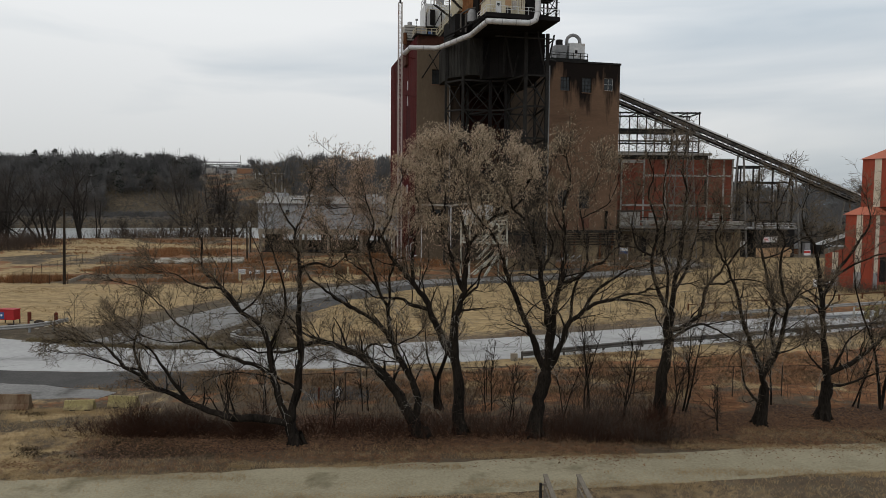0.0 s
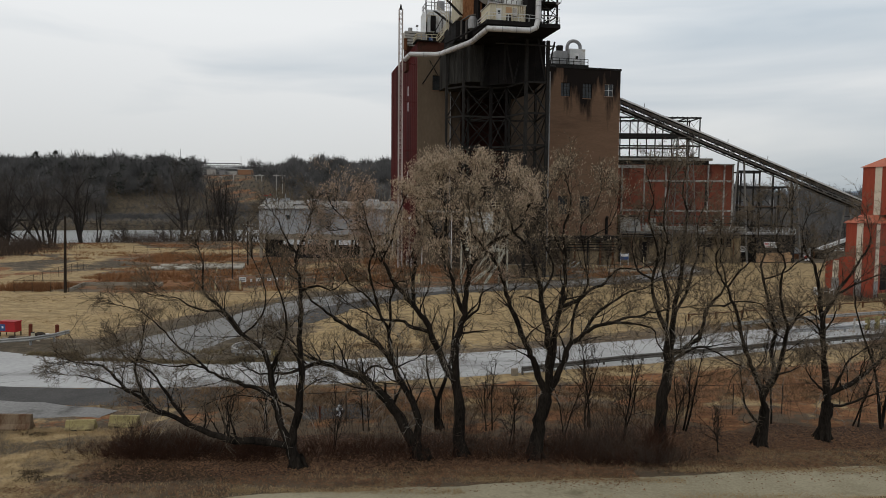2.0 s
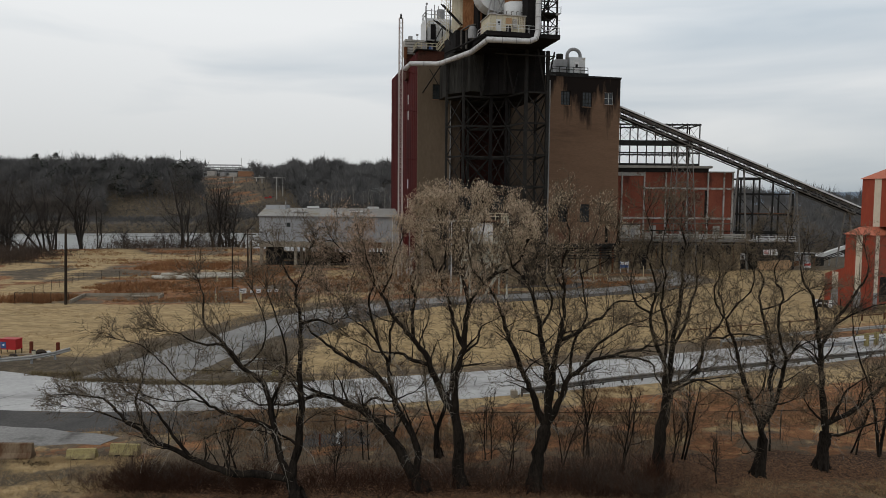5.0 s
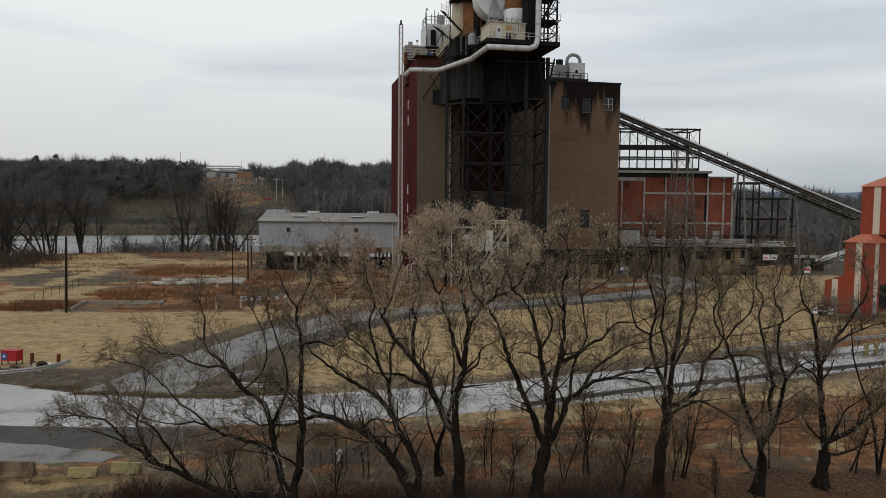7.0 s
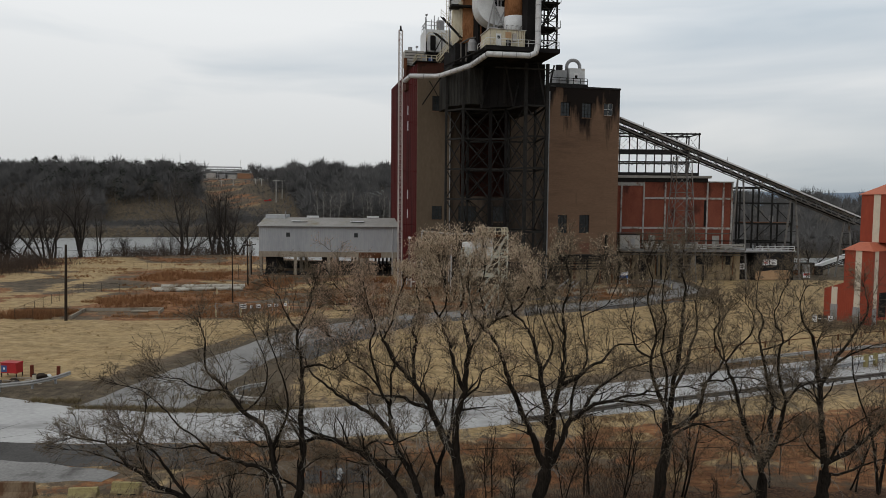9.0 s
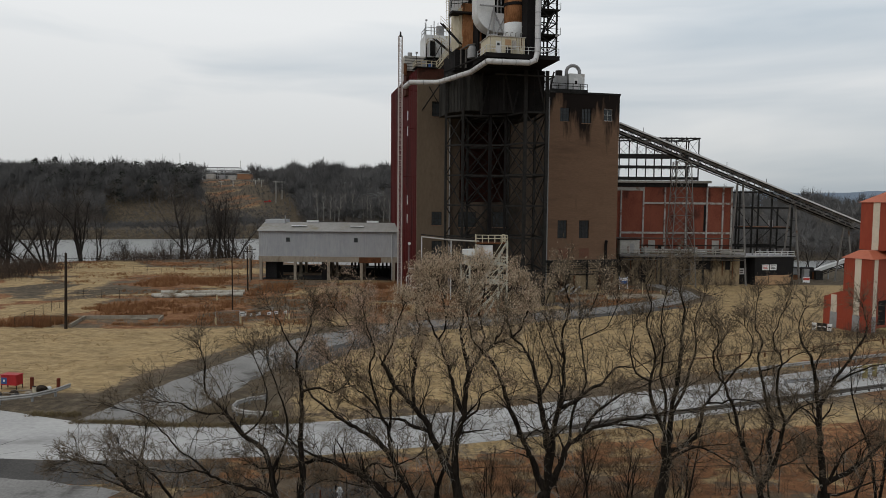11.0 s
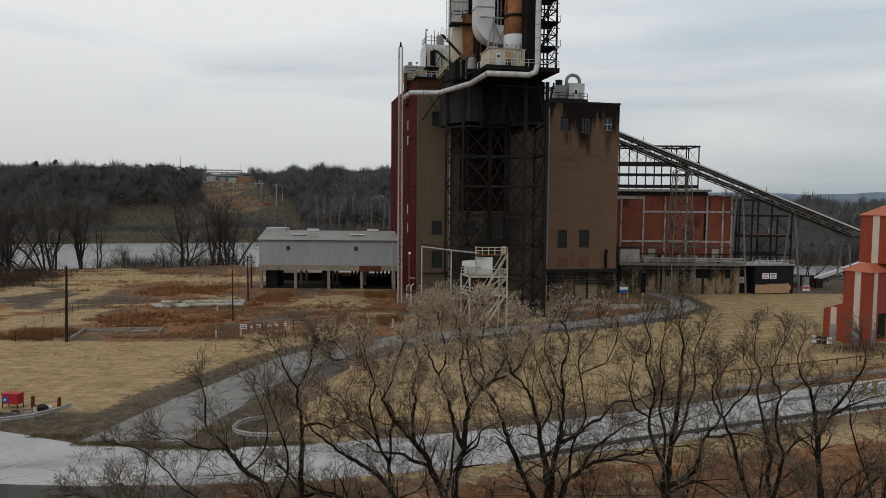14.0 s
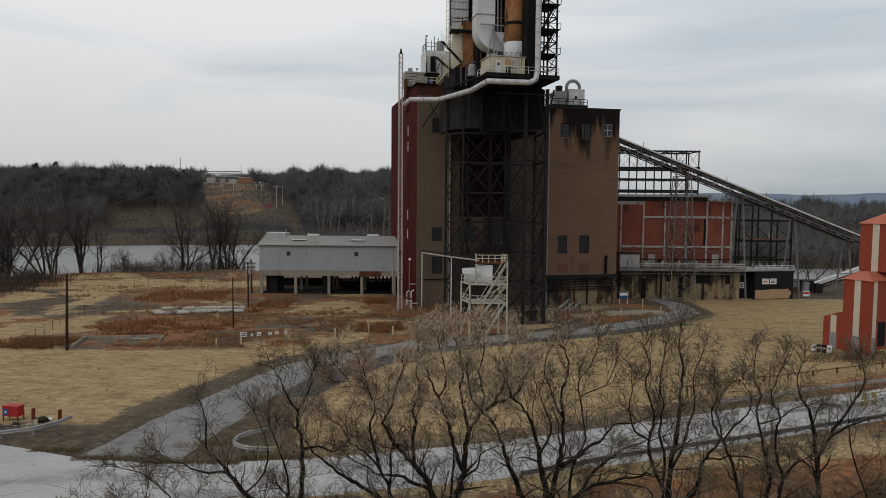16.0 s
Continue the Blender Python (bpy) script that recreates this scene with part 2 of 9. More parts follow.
# dark colour for tufts that imitate shade between grass clumps
M["shade_tuft"] = surf("dark_shade_tuft", (0.035, 0.026, 0.017), (0.10, 0.072, 0.045), 0.8, 0.95, bump=0)
M["olive_grass"] = surf("olive_tan_grass", (0.10, 0.078, 0.043), (0.23, 0.18, 0.105), 0.35, 0.95, bump=0)
M["straw_patch"] = surf("dry_straw_grass", (0.22, 0.155, 0.08), (0.36, 0.265, 0.145), 0.8, 0.95, bump=0.6, depth=0.1)
M["brick_pale"] = surf("orange_brown_brick", (0.23, 0.12, 0.07), (0.30, 0.16, 0.095), 0.1, 0.9)
M["brick_faded"] = surf("faded_brick_infill", (0.125, 0.062, 0.043), (0.165, 0.083, 0.058), 0.6, 0.9)
M["hopper_grey"] = surf("sooty_grey_sheet", (0.017, 0.017, 0.016), (0.048, 0.046, 0.042), 0.7, 0.7, stain=(0.012, 0.012, 0.012), stain_scale=0.5, stain_at=0.52, stretch=(1, 1, 0.12))
M["parapet_brown"] = surf("dull_brown_red_brick", (0.050, 0.022, 0.016), (0.085, 0.036, 0.026), 0.4, 0.9, stain=(0.03, 0.018, 0.014), stain_scale=0.4, stain_at=0.52)
# darker red for the recess walls: the recess shade is put into the colour
M["shade_red"] = surf("shade_darkened_red_wall", (0.022, 0.010, 0.008), (0.048, 0.018, 0.014), 0.4, 0.9)


def sooty_wall():
    """Brown render with soot running down from the roof edge and the top windows."""
    m = surf("sooty_brown_render", (0.142, 0.088, 0.058), (0.185, 0.116, 0.077), 0.25, 0.9, stain=(0.108, 0.068, 0.047), stain_scale=0.09, stain_at=0.56, stretch=(0.5, 0.5, 2.2))
    t = m.node_tree
    bsdf = t.nodes["Principled BSDF"]
    base = bsdf.inputs["Base Color"].links[0].from_socket
    tc = t.nodes.new("ShaderNodeTexCoord")
    sep = t.nodes.new("ShaderNodeSeparateXYZ")
    t.links.new(tc.outputs["Object"], sep.inputs[0])

    def ranged(source, a, b, c, d):
        r = t.nodes.new("ShaderNodeMapRange")
        for k, val in zip((1, 2, 3, 4), (a, b, c, d)):
            r.inputs[k].default_value = val
        t.links.new(source, r.inputs[0])
        return r.outputs[0]

    def math_node(op, a, b):
        n = t.nodes.new("ShaderNodeMath")
        n.operation = op
        for k, q in enumerate((a, b)):
            if isinstance(q, float):
                n.inputs[k].default_value = q
            else:
                t.links.new(q, n.inputs[k])
        return n.outputs[0]

    def streaks(sx, sz, detail):
        mp = t.nodes.new("ShaderNodeMapping")
        mp.inputs["Scale"].default_value = (sx, sx, sz)
        t.links.new(tc.outputs["Object"], mp.inputs[0])
        n = t.nodes.new("ShaderNodeTexNoise")
        n.inputs["Scale"].default_value, n.inputs["Detail"].default_value, n.inputs["Roughness"].default_value = 1.0, detail, 0.6
        t.links.new(mp.outputs[0], n.inputs["Vector"])
        return n.outputs[0]

    run, fine = streaks(0.42, 0.07, 3.5), streaks(1.6, 0.45, 6.0)
    height = ranged(sep.outputs[2], 27.5, 38.5, -0.75, 0.58)
    side_w = math_node("MULTIPLY", ranged(sep.outputs[0], 27.5, 32.0, 0.0, 0.42), ranged(sep.outputs[0], 41.5, 38.0, 0.75, 1.0))
    total = math_node("ADD", math_node("ADD", height, side_w), math_node("ADD", math_node("MULTIPLY", math_node("SUBTRACT", run, 0.5), 3.2), math_node("MULTIPLY", math_node("SUBTRACT", fine, 0.5), 0.7)))
    mask = ranged(total, 0.05, 0.62, 0.0, 0.96)
    mx = t.nodes.new("ShaderNodeMixRGB")
    mx.inputs[2].default_value = (0.010, 0.009, 0.009, 1)
    t.links.new(mask, mx.inputs[0])
    t.links.new(base, mx.inputs[1])
    t.links.new(mx.outputs[0], bsdf.inputs["Base Color"])
    return m


M["render_sooty"] = sooty_wall()
M["mast_paint"] = surf("pinkish_grey_mast_paint", (0.36, 0.32, 0.30), (0.50, 0.46, 0.435), 1.2, 0.8, stain=(0.2, 0.09, 0.07), stain_scale=0.8, stain_at=0.6)
M["hall_trim"] = surf("peeling_white_trim_paint", (0.27, 0.265, 0.25), (0.45, 0.44, 0.42), 0.9, 0.8, stain=(0.17, 0.10, 0.075), stain_scale=0.7, stain_at=0.52)
M["leg_paint"] = surf("dull_grey_rusting_paint", (0.12, 0.115, 0.11), (0.20, 0.19, 0.18), 0.7, 0.75, stain=(0.11, 0.07, 0.045), stain_scale=0.5, stain_at=0.55)
M["rail_soot"] = surf("soot_grey_steel", (0.022, 0.021, 0.020), (0.045, 0.043, 0.040), 0.9, 0.8)
M["rail_dull"] = surf("dull_grey_rail", (0.07, 0.066, 0.06), (0.13, 0.12, 0.11), 1.0, 0.8)

# ---------------------------------------------------------------- mesh helpers


def link_mesh(name, bm, material, parent=None, label="", smooth=False):
    me = bpy.data.meshes.new(name)
    bm.to_mesh(me)
    bm.free()
    if smooth:
        for poly in me.polygons:
            poly.use_smooth = True
    me.materials.append(material)
    ob = new(name, me)
    if parent:
        ob.parent = parent
    if label:
        ob["label"] = label
    return ob


def part(name, bm, material, parent, label="", smooth=False):
    return link_mesh(name, bm, material, parent, label, smooth)


def thing(name, label, category, m=None, group="", kind=""):
    ob = new(name)
    ob.matrix_world = m or Matrix.Identity(4)
    return tagged(ob, label, category, group, kind)


def box(bm, x0, x1, y0, y1, z0, z1):
    x0, x1, y0, y1, z0, z1 = min(x0, x1), max(x0, x1), min(y0, y1), max(y0, y1), min(z0, z1), max(z0, z1)
    v = [bm.verts.new(c) for c in ((x0, y0, z0), (x1, y0, z0), (x1, y1, z0), (x0, y1, z0), (x0, y0, z1), (x1, y0, z1), (x1, y1, z1), (x0, y1, z1))]
    for f in ((3, 2, 1, 0), (4, 5, 6, 7), (0, 1, 5, 4), (1, 2, 6, 5), (2, 3, 7, 6), (3, 0, 4, 7)):
        bm.faces.new([v[i] for i in f])
    return bm


def bx(*c):
    return box(bmesh.new(), *c)


def tube(bm, pts, radii, n=6, caps=True):
    """A tube along a line of points."""
    pts = [Vector(p) for p in pts]
    if not isinstance(radii, (list, tuple)):
        radii = [radii] * len(pts)
    rings, side = [], None
    for i, p in enumerate(pts):
        d = (pts[min(i + 1, len(pts) - 1)] - pts[max(i - 1, 0)]).normalized()
        if side is None:
            side = d.cross(Vector((0, 0, 1)) if abs(d.z) < 0.9 else Vector((1, 0, 0))).normalized()
        else:
            side = (side - d * side.dot(d)).normalized()
        up = d.cross(side)
        rings.append([bm.verts.new(p + radii[i] * (math.cos(2 * math.pi * k / n) * side + math.sin(2 * math.pi * k / n) * up)) for k in range(n)])
    for a, b in zip(rings, rings[1:]):
        for k in range(n):
            bm.faces.new((a[k], a[(k + 1) % n], b[(k + 1) % n], b[k]))
    if caps:
        bm.faces.new(rings[0][::-1])
        bm.faces.new(rings[-1])
    return bm


def tb(pts, radii, n=6):
    return tube(bmesh.new(), pts, radii, n)


def beam(bm, a, b, w, h=None):
    """A straight square bar from a to b."""
    h = h or w
    a, b = Vector(a), Vector(b)
    d = (b - a).normalized()
    s = d.cross(Vector((0, 0, 1)) if abs(d.z) < 0.95 else Vector((0, 1, 0))).normalized()
    t = s.cross(d)
    q = [(-1, -1), (1, -1), (1, 1), (-1, 1)]
    v = [bm.verts.new(p + s * i * w / 2 + t * j * h / 2) for p in (a, b) for i, j in q]
    for f in ((3, 2, 1, 0), (4, 5, 6, 7), (0, 1, 5, 4), (1, 2, 6, 5), (2, 3, 7, 6), (3, 0, 4, 7)):
        bm.faces.new([v[i] for i in f])
    return bm


def bar(a, b, w, h=None):
    return beam(bmesh.new(), a, b, w, h)


def prism(bm, outline, z0, z1):
    """An upright prism over an outline in plan."""
    lo, hi = [bm.verts.new((x, y, z0)) for x, y in outline], [bm.verts.new((x, y, z1)) for x, y in outline]
    n = len(lo)
    for k in range(n):
        bm.faces.new((lo[k], lo[(k + 1) % n], hi[(k + 1) % n], hi[k]))
    bm.faces.new(hi)
    bm.faces.new(lo[::-1])
    return bm


def raw_mesh(name, verts, faces, material, parent=None, label="", smooth=False):
    me = bpy.data.meshes.new(name)
    me.from_pydata(verts, [], faces)
    me.update()
    if smooth:
        me.polygons.foreach_set("use_smooth", [True] * len(me.polygons))
    me.materials.append(material)
    ob = new(name, me)
    if parent:
        ob.parent = parent
    if label:
        ob["label"] = label
    return ob


def sstep(a, b, x):
    t = min(1.0, max(0.0, (x - a) / (b - a)))
    return t * t * (3 - 2 * t)


def lerp_line(line, x):
    """The y of a line of (x, y) points at x."""
    if x <= line[0][0]:
        return line[0][1]
    for (xa, ya), (xb, yb) in zip(line, line[1:]):
        if x <= xb:
            return ya + (yb - ya) * (x - xa) / (xb - xa)
    return line[-1][1]


# ---------------------------------------------------------------- the lie of the land
ROAD_FAR = [(-140, 98), (-60, 66), (-36, 55.2), (-28.6, 52.6), (-22.8, 51.6), (-16.5, 51.8), (-8, 53.3), (3.2, 56.4), (16.4, 61.6), (28.9, 66.8), (49.4, 75.5), (140, 115)]
ROAD_NEAR = [(-140, 64), (-60, 47.5), (-40, 45.6), (-29.6, 45.0), (-21.8, 44.8), (-10.8, 45.7), (-1.2, 47.5), (5.8, 49.9), (16.5, 53.3), (27.7, 58.2), (42.2, 64.3), (140, 104)]
DRIVE_A = [(-28.5, 52.6), (-26.5, 61.9), (-23.1, 72.5), (-20.5, 81.4), (-16.4, 88.5), (-5.2, 98.5), (10.3, 105.4), (26.2, 113.5), (37.2, 121.5), (44.0, 130), (45.2, 137), (43.5, 147)]
DRIVE_B = [(-20.5, 51.8), (-19.8, 58.2), (-17.4, 70.5), (-14.2, 80.2), (-9.2, 87.8), (-4.2, 93.2), (10.0, 100.3), (25.3, 108.0), (39, 117), (48.2, 127.5), (49.2, 138.3), (47, 149)]
BANK = [(-400, 150), (-160, 160), (-107, 172), (-92, 190), (-60, 201), (-46, 191), (-38, 184), (-8, 182), (40, 192), (80, 190), (110, 190), (400, 225)]
FAR_BANK = [(-500, 345), (-228, 355), (-151, 380), (-104, 391), (-20, 370), (60, 320), (100, 274), (137, 266), (500, 302)]


def land(x, y):
    """The height of the ground."""
    b, f = lerp_line(BANK, x), lerp_line(FAR_BANK, x)
    if y < b + 14:
        h = -6.5 * sstep(b, b + 14, y) + 0.9 * sstep(b - 30, b - 8, y) * (1 - sstep(b - 6, b + 4, y)) * sstep(10, -30, x)
        return h + 0.12 * noise.noise((x * 0.06, y * 0.06, 0)) * sstep(66, 80, y)
    a = x / y
    if a > 0.2:
        return -6.5 + 3.0 * sstep(f - 10, f, y) + 15 * sstep(f, f + 190, y)
    if y < f:
        return -6.5 + 6.5 * sstep(f - 12, f, y)
    clear = sstep(-0.362, -0.338, a) * (1 - sstep(-0.255, -0.215, a))
    steep = 28 * sstep(445, 530, y) + 9 * sstep(530, 800, y)
    east = 32 * sstep(430, 580, y)
    gentle = 2 + 37 * sstep(410, 760, y)
    hill = east if a > -0.3 else steep
    return 0.5 + hill * (1 - clear) + gentle * clear + 2.0 * noise.noise((x * 0.01, y * 0.01, 3))


def grid_lines(stops):
    out = []
    for a, b, step in stops:
        v = a
        while v < b - 1e-6:
            out.append(v)
            v += step
    return out + [stops[-1][1]]


xs = grid_lines([(-4600, -700, 300), (-700, -260, 22), (-260, -120, 7), (-120, -44, 2.0), (-44, 44, 1.0), (44, 120, 2.0), (120, 260, 10), (260, 700, 40), (700, 4600, 300)])
ys = grid_lines([(-400, 12, 60), (12, 72, 0.8), (72, 160, 1.6), (160, 240, 3), (240, 440, 8), (440, 840, 14), (840, 1500, 110), (1500, 4600, 400)])


def drive_dist(x, y, line):
    """The x of a line of points at y, for lines that run away from the camera."""
    if y <= line[0][1]:
        return line[0][0]
    for (xa, ya), (xb, yb) in zip(line, line[1:]):
        if y <= yb:
            return xa + (xb - xa) * (y - ya) / max(yb - ya, 0.01)
    return line[-1][0]


WHEEL_TRACKS = [[(-60, 93), (-63, 104), (-66, 117), (-62, 131), (-52, 145)], [(-66, 117), (-78, 124), (-92, 140), (-96, 152)], [(-57, 96), (-58, 112), (-50, 127)]]
# patches of the weedy yard: x, y, half width, half depth, and how much straw, russet and earth they hold
YARD = [(-78, 133, 4, 8, 0.0, 0.0, 1.6), (-74, 165, 12, 8, 1.3, 0.0, 0.0), (-61, 109, 7, 9, 1.1, 0.0, 0.1), (-44, 108, 11, 9, 0.3, 1.1, 0.0), (-54, 144, 8, 9, 0.2, 1.3, 0.0), (-33, 132, 3, 9, 0.2, 1.3, 0.0),
        (-12, 138, 4.5, 8, 0.1, 1.4, 0.0), (-10, 109, 3.5, 4, 0.1, 1.4, 0.0), (-25, 113, 4.5, 8, 0.35, 0.0, 0.55), (-21, 130, 8, 9, 0.85, 0.1, 0.2), (-31, 103, 5, 3.5, 0.1, 0.3, 1.1), (-62, 129, 6, 6, 0.2, 0.2, 1.0), (-16, 101, 4, 3, 0.9, 0.2, 0.1)]
OLD_PAVING = [(-73, 121), (-76, 129), (-83, 133), (-78, 140), (-86, 150), (-95, 153), (-104, 151)]


def seg_dist(x, y, ax, ay, bx_, by_):
    """The distance of a place from a straight stretch of track."""
    dx, dy = bx_ - ax, by_ - ay
    t = min(1.0, max(0.0, ((x - ax) * dx + (y - ay) * dy) / (dx * dx + dy * dy)))
    return math.hypot(x - ax - t * dx, y - ay - t * dy)


def cover(x, y):
    """How much straw, russet weeds, leaf litter and bare earth lie on the ground at a place."""
    n = noise.noise((x * 0.05, y * 0.05, 7)) + 0.5 * noise.noise((x * 0.17, y * 0.17, 9))
    straw = russet = litter = earth = 0.0
    trail_far = 29.4 + 0.138 * x
    if y < trail_far + 1:
        straw = 0.6 + 0.4 * n
        earth = 0.2 - 0.5 * n
    elif y < 46 + 0.25 * max(x, 0):
        d = y - trail_far
        m5 = noise.noise((x * 0.34, y * 0.6, 12)) + 0.6 * noise.noise((x * 0.9, y * 1.3, 14))
        litter = sstep(0.4, 2.5, d + n) * (1 - 0.85 * sstep(4.5, 7.5, d + 1.5 * n + 2.0 * m5))
        litter *= 1 - 0.3 * sstep(11, 16, x)
        straw = 0.35 + 0.35 * n
        left = sstep(-15, -19, x + 2 * n)
        litter *= 1 - left
        # these earth patches also paint the dark shade between grass clumps
        earth = left * sstep(30.5, 33, y) * (0.42 + 0.9 * n + 0.9 * noise.noise((x * 0.35, y * 0.6, 3)))
        straw = 0.55 + 0.5 * n - 0.3 * earth + 0.2 * left
        russet = (0.52 + 0.5 * n + 0.8 * m5) * sstep(34.5, 37.5, y)
        straw += -0.22 * sstep(35, 38, y) - 0.6 * m5 * sstep(35, 38, y)
        earth += 0.35 * sstep(0.1, 0.5, noise.noise((x * 0.25, y * 0.5, 17))) * sstep(35, 37, y)
    elif y > lerp_line(BANK, x) - 10:
        russet, earth, straw = 0.5 + 0.3 * n, 0.4, 0.3
        if x > 60:
            russet, earth, litter = 0.1, 1.0, 0.0
        if y > 300:
            a = x / y
            m3 = noise.noise((x * 0.012, y * 0.03, 5))
            russet, straw, earth = 0.15 + 0.5 * m3, 0.1, 0.9 - 0.5 * m3
            if a > 0.2:
                russet, straw, earth, litter = 0.1, 0.0, 1.0, 0.0
            if -0.5 < a < -0.2 and y < 495:
                strip = noise.noise((x * 0.012, y * 0.09, 19))
                russet, straw, earth = 0.1 + 0.8 * m3 + 0.4 * n, 0.05 + 1.0 * strip, 1.0 - 0.7 * strip
            elif -0.352 < a < -0.20 - 0.0003 * (y - 440):
                russet, straw, earth = 0.38 + 1.0 * n, 0.3 + 1.4 * m3, 0.45 - 1.3 * n + 0.6 * m3
                if a > -0.262:
                    russet, earth = 0.2 + n, 0.8
    else:
        da, db = drive_dist(x, y, DRIVE_A), drive_dist(x, y, DRIVE_B)
        m4 = noise.noise((x * 0.035, y * 0.07, 33))
        straw = 0.9 + 0.3 * n + 0.35 * m4
        if x < da:
            edge = max(sstep(6.5, 2.0, da - x), sstep(17, 6, da - x + 2 * n) * sstep(66, 57, y + 2 * n))
            earth = 0.7 * edge
            straw -= 0.7 * edge
            back = sstep(90.5, 93.5, y + 0.6 * n) * sstep(-62, -56, x + 0.25 * (y - 95) + 4 * n)
            west = sstep(92, 98, y) * (1 - back)
            p1 = noise.noise((x * 0.055, y * 0.13, 41)) + 0.4 * n
            p2 = noise.noise((x * 0.21, y * 0.36, 43))
            p3 = noise.noise((x * 0.10, y * 0.22, 47)) + 0.5 * p2
            russet = back * (0.42 + 0.9 * p1 + 0.7 * p2) + west * sstep(0.15, 0.5, p1 + 0.5 * p2)
            straw += back * (-0.55 - 0.7 * p1 + 0.75 * p3) + west * (0.25 * p2 - 0.6 * sstep(0.25, 0.6, p3))
            earth += back * (0.08 + 0.9 * noise.noise((x * 0.08, y * 0.19, 53)) - 0.4 * p2) + west * 0.4 * sstep(0.32, 0.6, p3)
            # a straw-coloured rise by the river bank, with dark weeds round it
            lens = sstep(1.0, 0.55, math.hypot((x + 60) / 24, (y - 165) / 9) + 0.35 * p2)
            straw, russet, earth = straw + lens * 0.6, russet * (1 - lens), earth * (1 - 0.8 * lens)
            for cx, cy, rx, ry, *mixed in YARD:
                q = math.hypot((x - cx) / rx, (y - cy) / ry) + 0.5 * p2 + 0.35 * p3
                if q < 1.3:
                    w = sstep(1.25, 0.7, q)
                    straw, russet, earth = (v + (g + 0.25 * p2 - v) * w for v, g in zip((straw, russet, earth), mixed))
            # worn wheel tracks and the last of an old paved yard
            for track in WHEEL_TRACKS:
                d = min(seg_dist(x, y, *p, *q) for p, q in zip(track, track[1:]))
                wear = sstep(2.0, 0.5, d + 0.8 * p2)
                earth, straw = earth + 0.3 * wear, straw - 0.35 * wear
            d = min(seg_dist(x, y, *p, *q) for p, q in zip(OLD_PAVING, OLD_PAVING[1:]))
            wear = sstep(1.5, 0.7, d + 0.8 * p2)
            earth, straw, russet = earth + 0.9 * wear, straw - 0.8 * wear, russet - wear
        else:
            edge = max(sstep(3.2, 0.8, x - db), sstep(10, 3, x - db + 2 * n) * sstep(76, 60, y + 3 * n))
            earth = 0.75 * edge
            straw -= 0.6 * edge
            plant = sstep(108, 122, y - 0.19 * (x - 20) + 2 * n) * (1 - sstep(44, 54, x))
            russet = plant * (0.55 + 0.5 * n)
            straw -= plant * 0.75
            earth += plant * 0.5
            far = sstep(146, 152, y)
            earth += far * 0.8
            straw -= far * 0.9
        rf = lerp_line(ROAD_FAR, x)
        near = sstep(7, 1.0, y - rf - 1.2 * n)
        straw -= 0.45 * near
        earth += 0.35 * near
        r = sstep(25, 45, x) * sstep(12, 3, y - rf)
        russet += 0.6 * r
    c = [min(1.0, max(0.0, q)) for q in (straw, russet, litter, earth)]
    return c


gv, gf, gc = [], [], []
for y in ys:
    for x in xs:
        gv.append((x, y, land(x, y)))
        gc.append(cover(x, y))
nx = len(xs)
for j in range(len(ys) - 1):
    for i in range(nx - 1):
        a = j * nx + i
        gf.append((a, a + 1, a + nx + 1, a + nx))

gm = bpy.data.materials.new("winter_ground")
gm.use_nodes = True
gt = gm.node_tree
gp = gt.nodes["Principled BSDF"]
gp.inputs["Roughness"].default_value = 0.95
gp.inputs["Specular IOR Level"].default_value = 0.15


def gnode(kind, **values):
    n = gt.nodes.new(kind)
    for k, val in values.items():
        n.inputs[k].default_value = val
    return n


gtc = gnode("ShaderNodeTexCoord")


def gnoise(s, detail=6.0, r=0.6, stretch=(1, 1, 1)):
    mp = gnode("ShaderNodeMapping", Scale=stretch)
    gt.links.new(gtc.outputs["Object"], mp.inputs[0])
    n = gnode("ShaderNodeTexNoise", Scale=s, Detail=detail, Roughness=r)
    gt.links.new(mp.outputs[0], n.inputs["Vector"])
    return n.outputs[0]


def gramp(fac, *stops):
    r = gnode("ShaderNodeValToRGB")
    e = r.color_ramp.elements
    while len(e) < len(stops):
        e.new(0.5)
    for k, (p, c) in enumerate(stops):
        e[k].position, e[k].color = p, (*c, 1)
    gt.links.new(fac, r.inputs[0])
    return r.outputs[0]


n_mid, n_fine = gnoise(0.9, 9.0, 0.74), gnoise(6.0, 4.0, 0.7)
tuft = gnoise(0.8, 6.0, 0.72, (1, 1.5, 1))


def blend(fac, a, b):
    m = gnode("ShaderNodeMixRGB")
    gt.links.new(fac, m.inputs[0])
    gt.links.new(a, m.inputs[1])
    gt.links.new(b, m.inputs[2])
    return m.outputs[0]


def masked(name, noise_out, spread=0.5):
    at = gnode("ShaderNodeAttribute")
    at.attribute_name = name
    s = gnode("ShaderNodeMath")
    s.operation = "MULTIPLY_ADD"
    s.inputs[1].default_value, s.inputs[2].default_value = spread, -spread / 2
    gt.links.new(noise_out, s.inputs[0])
    a = gnode("ShaderNodeMath")
    a.operation = "ADD"
    gt.links.new(at.outputs["Fac"], a.inputs[0])
    gt.links.new(s.outputs[0], a.inputs[1])
    r = gnode("ShaderNodeMapRange")
    r.inputs[1].default_value, r.inputs[2].default_value = 0.42, 0.61
    gt.links.new(a.outputs[0], r.inputs[0])
    return r.outputs[0]


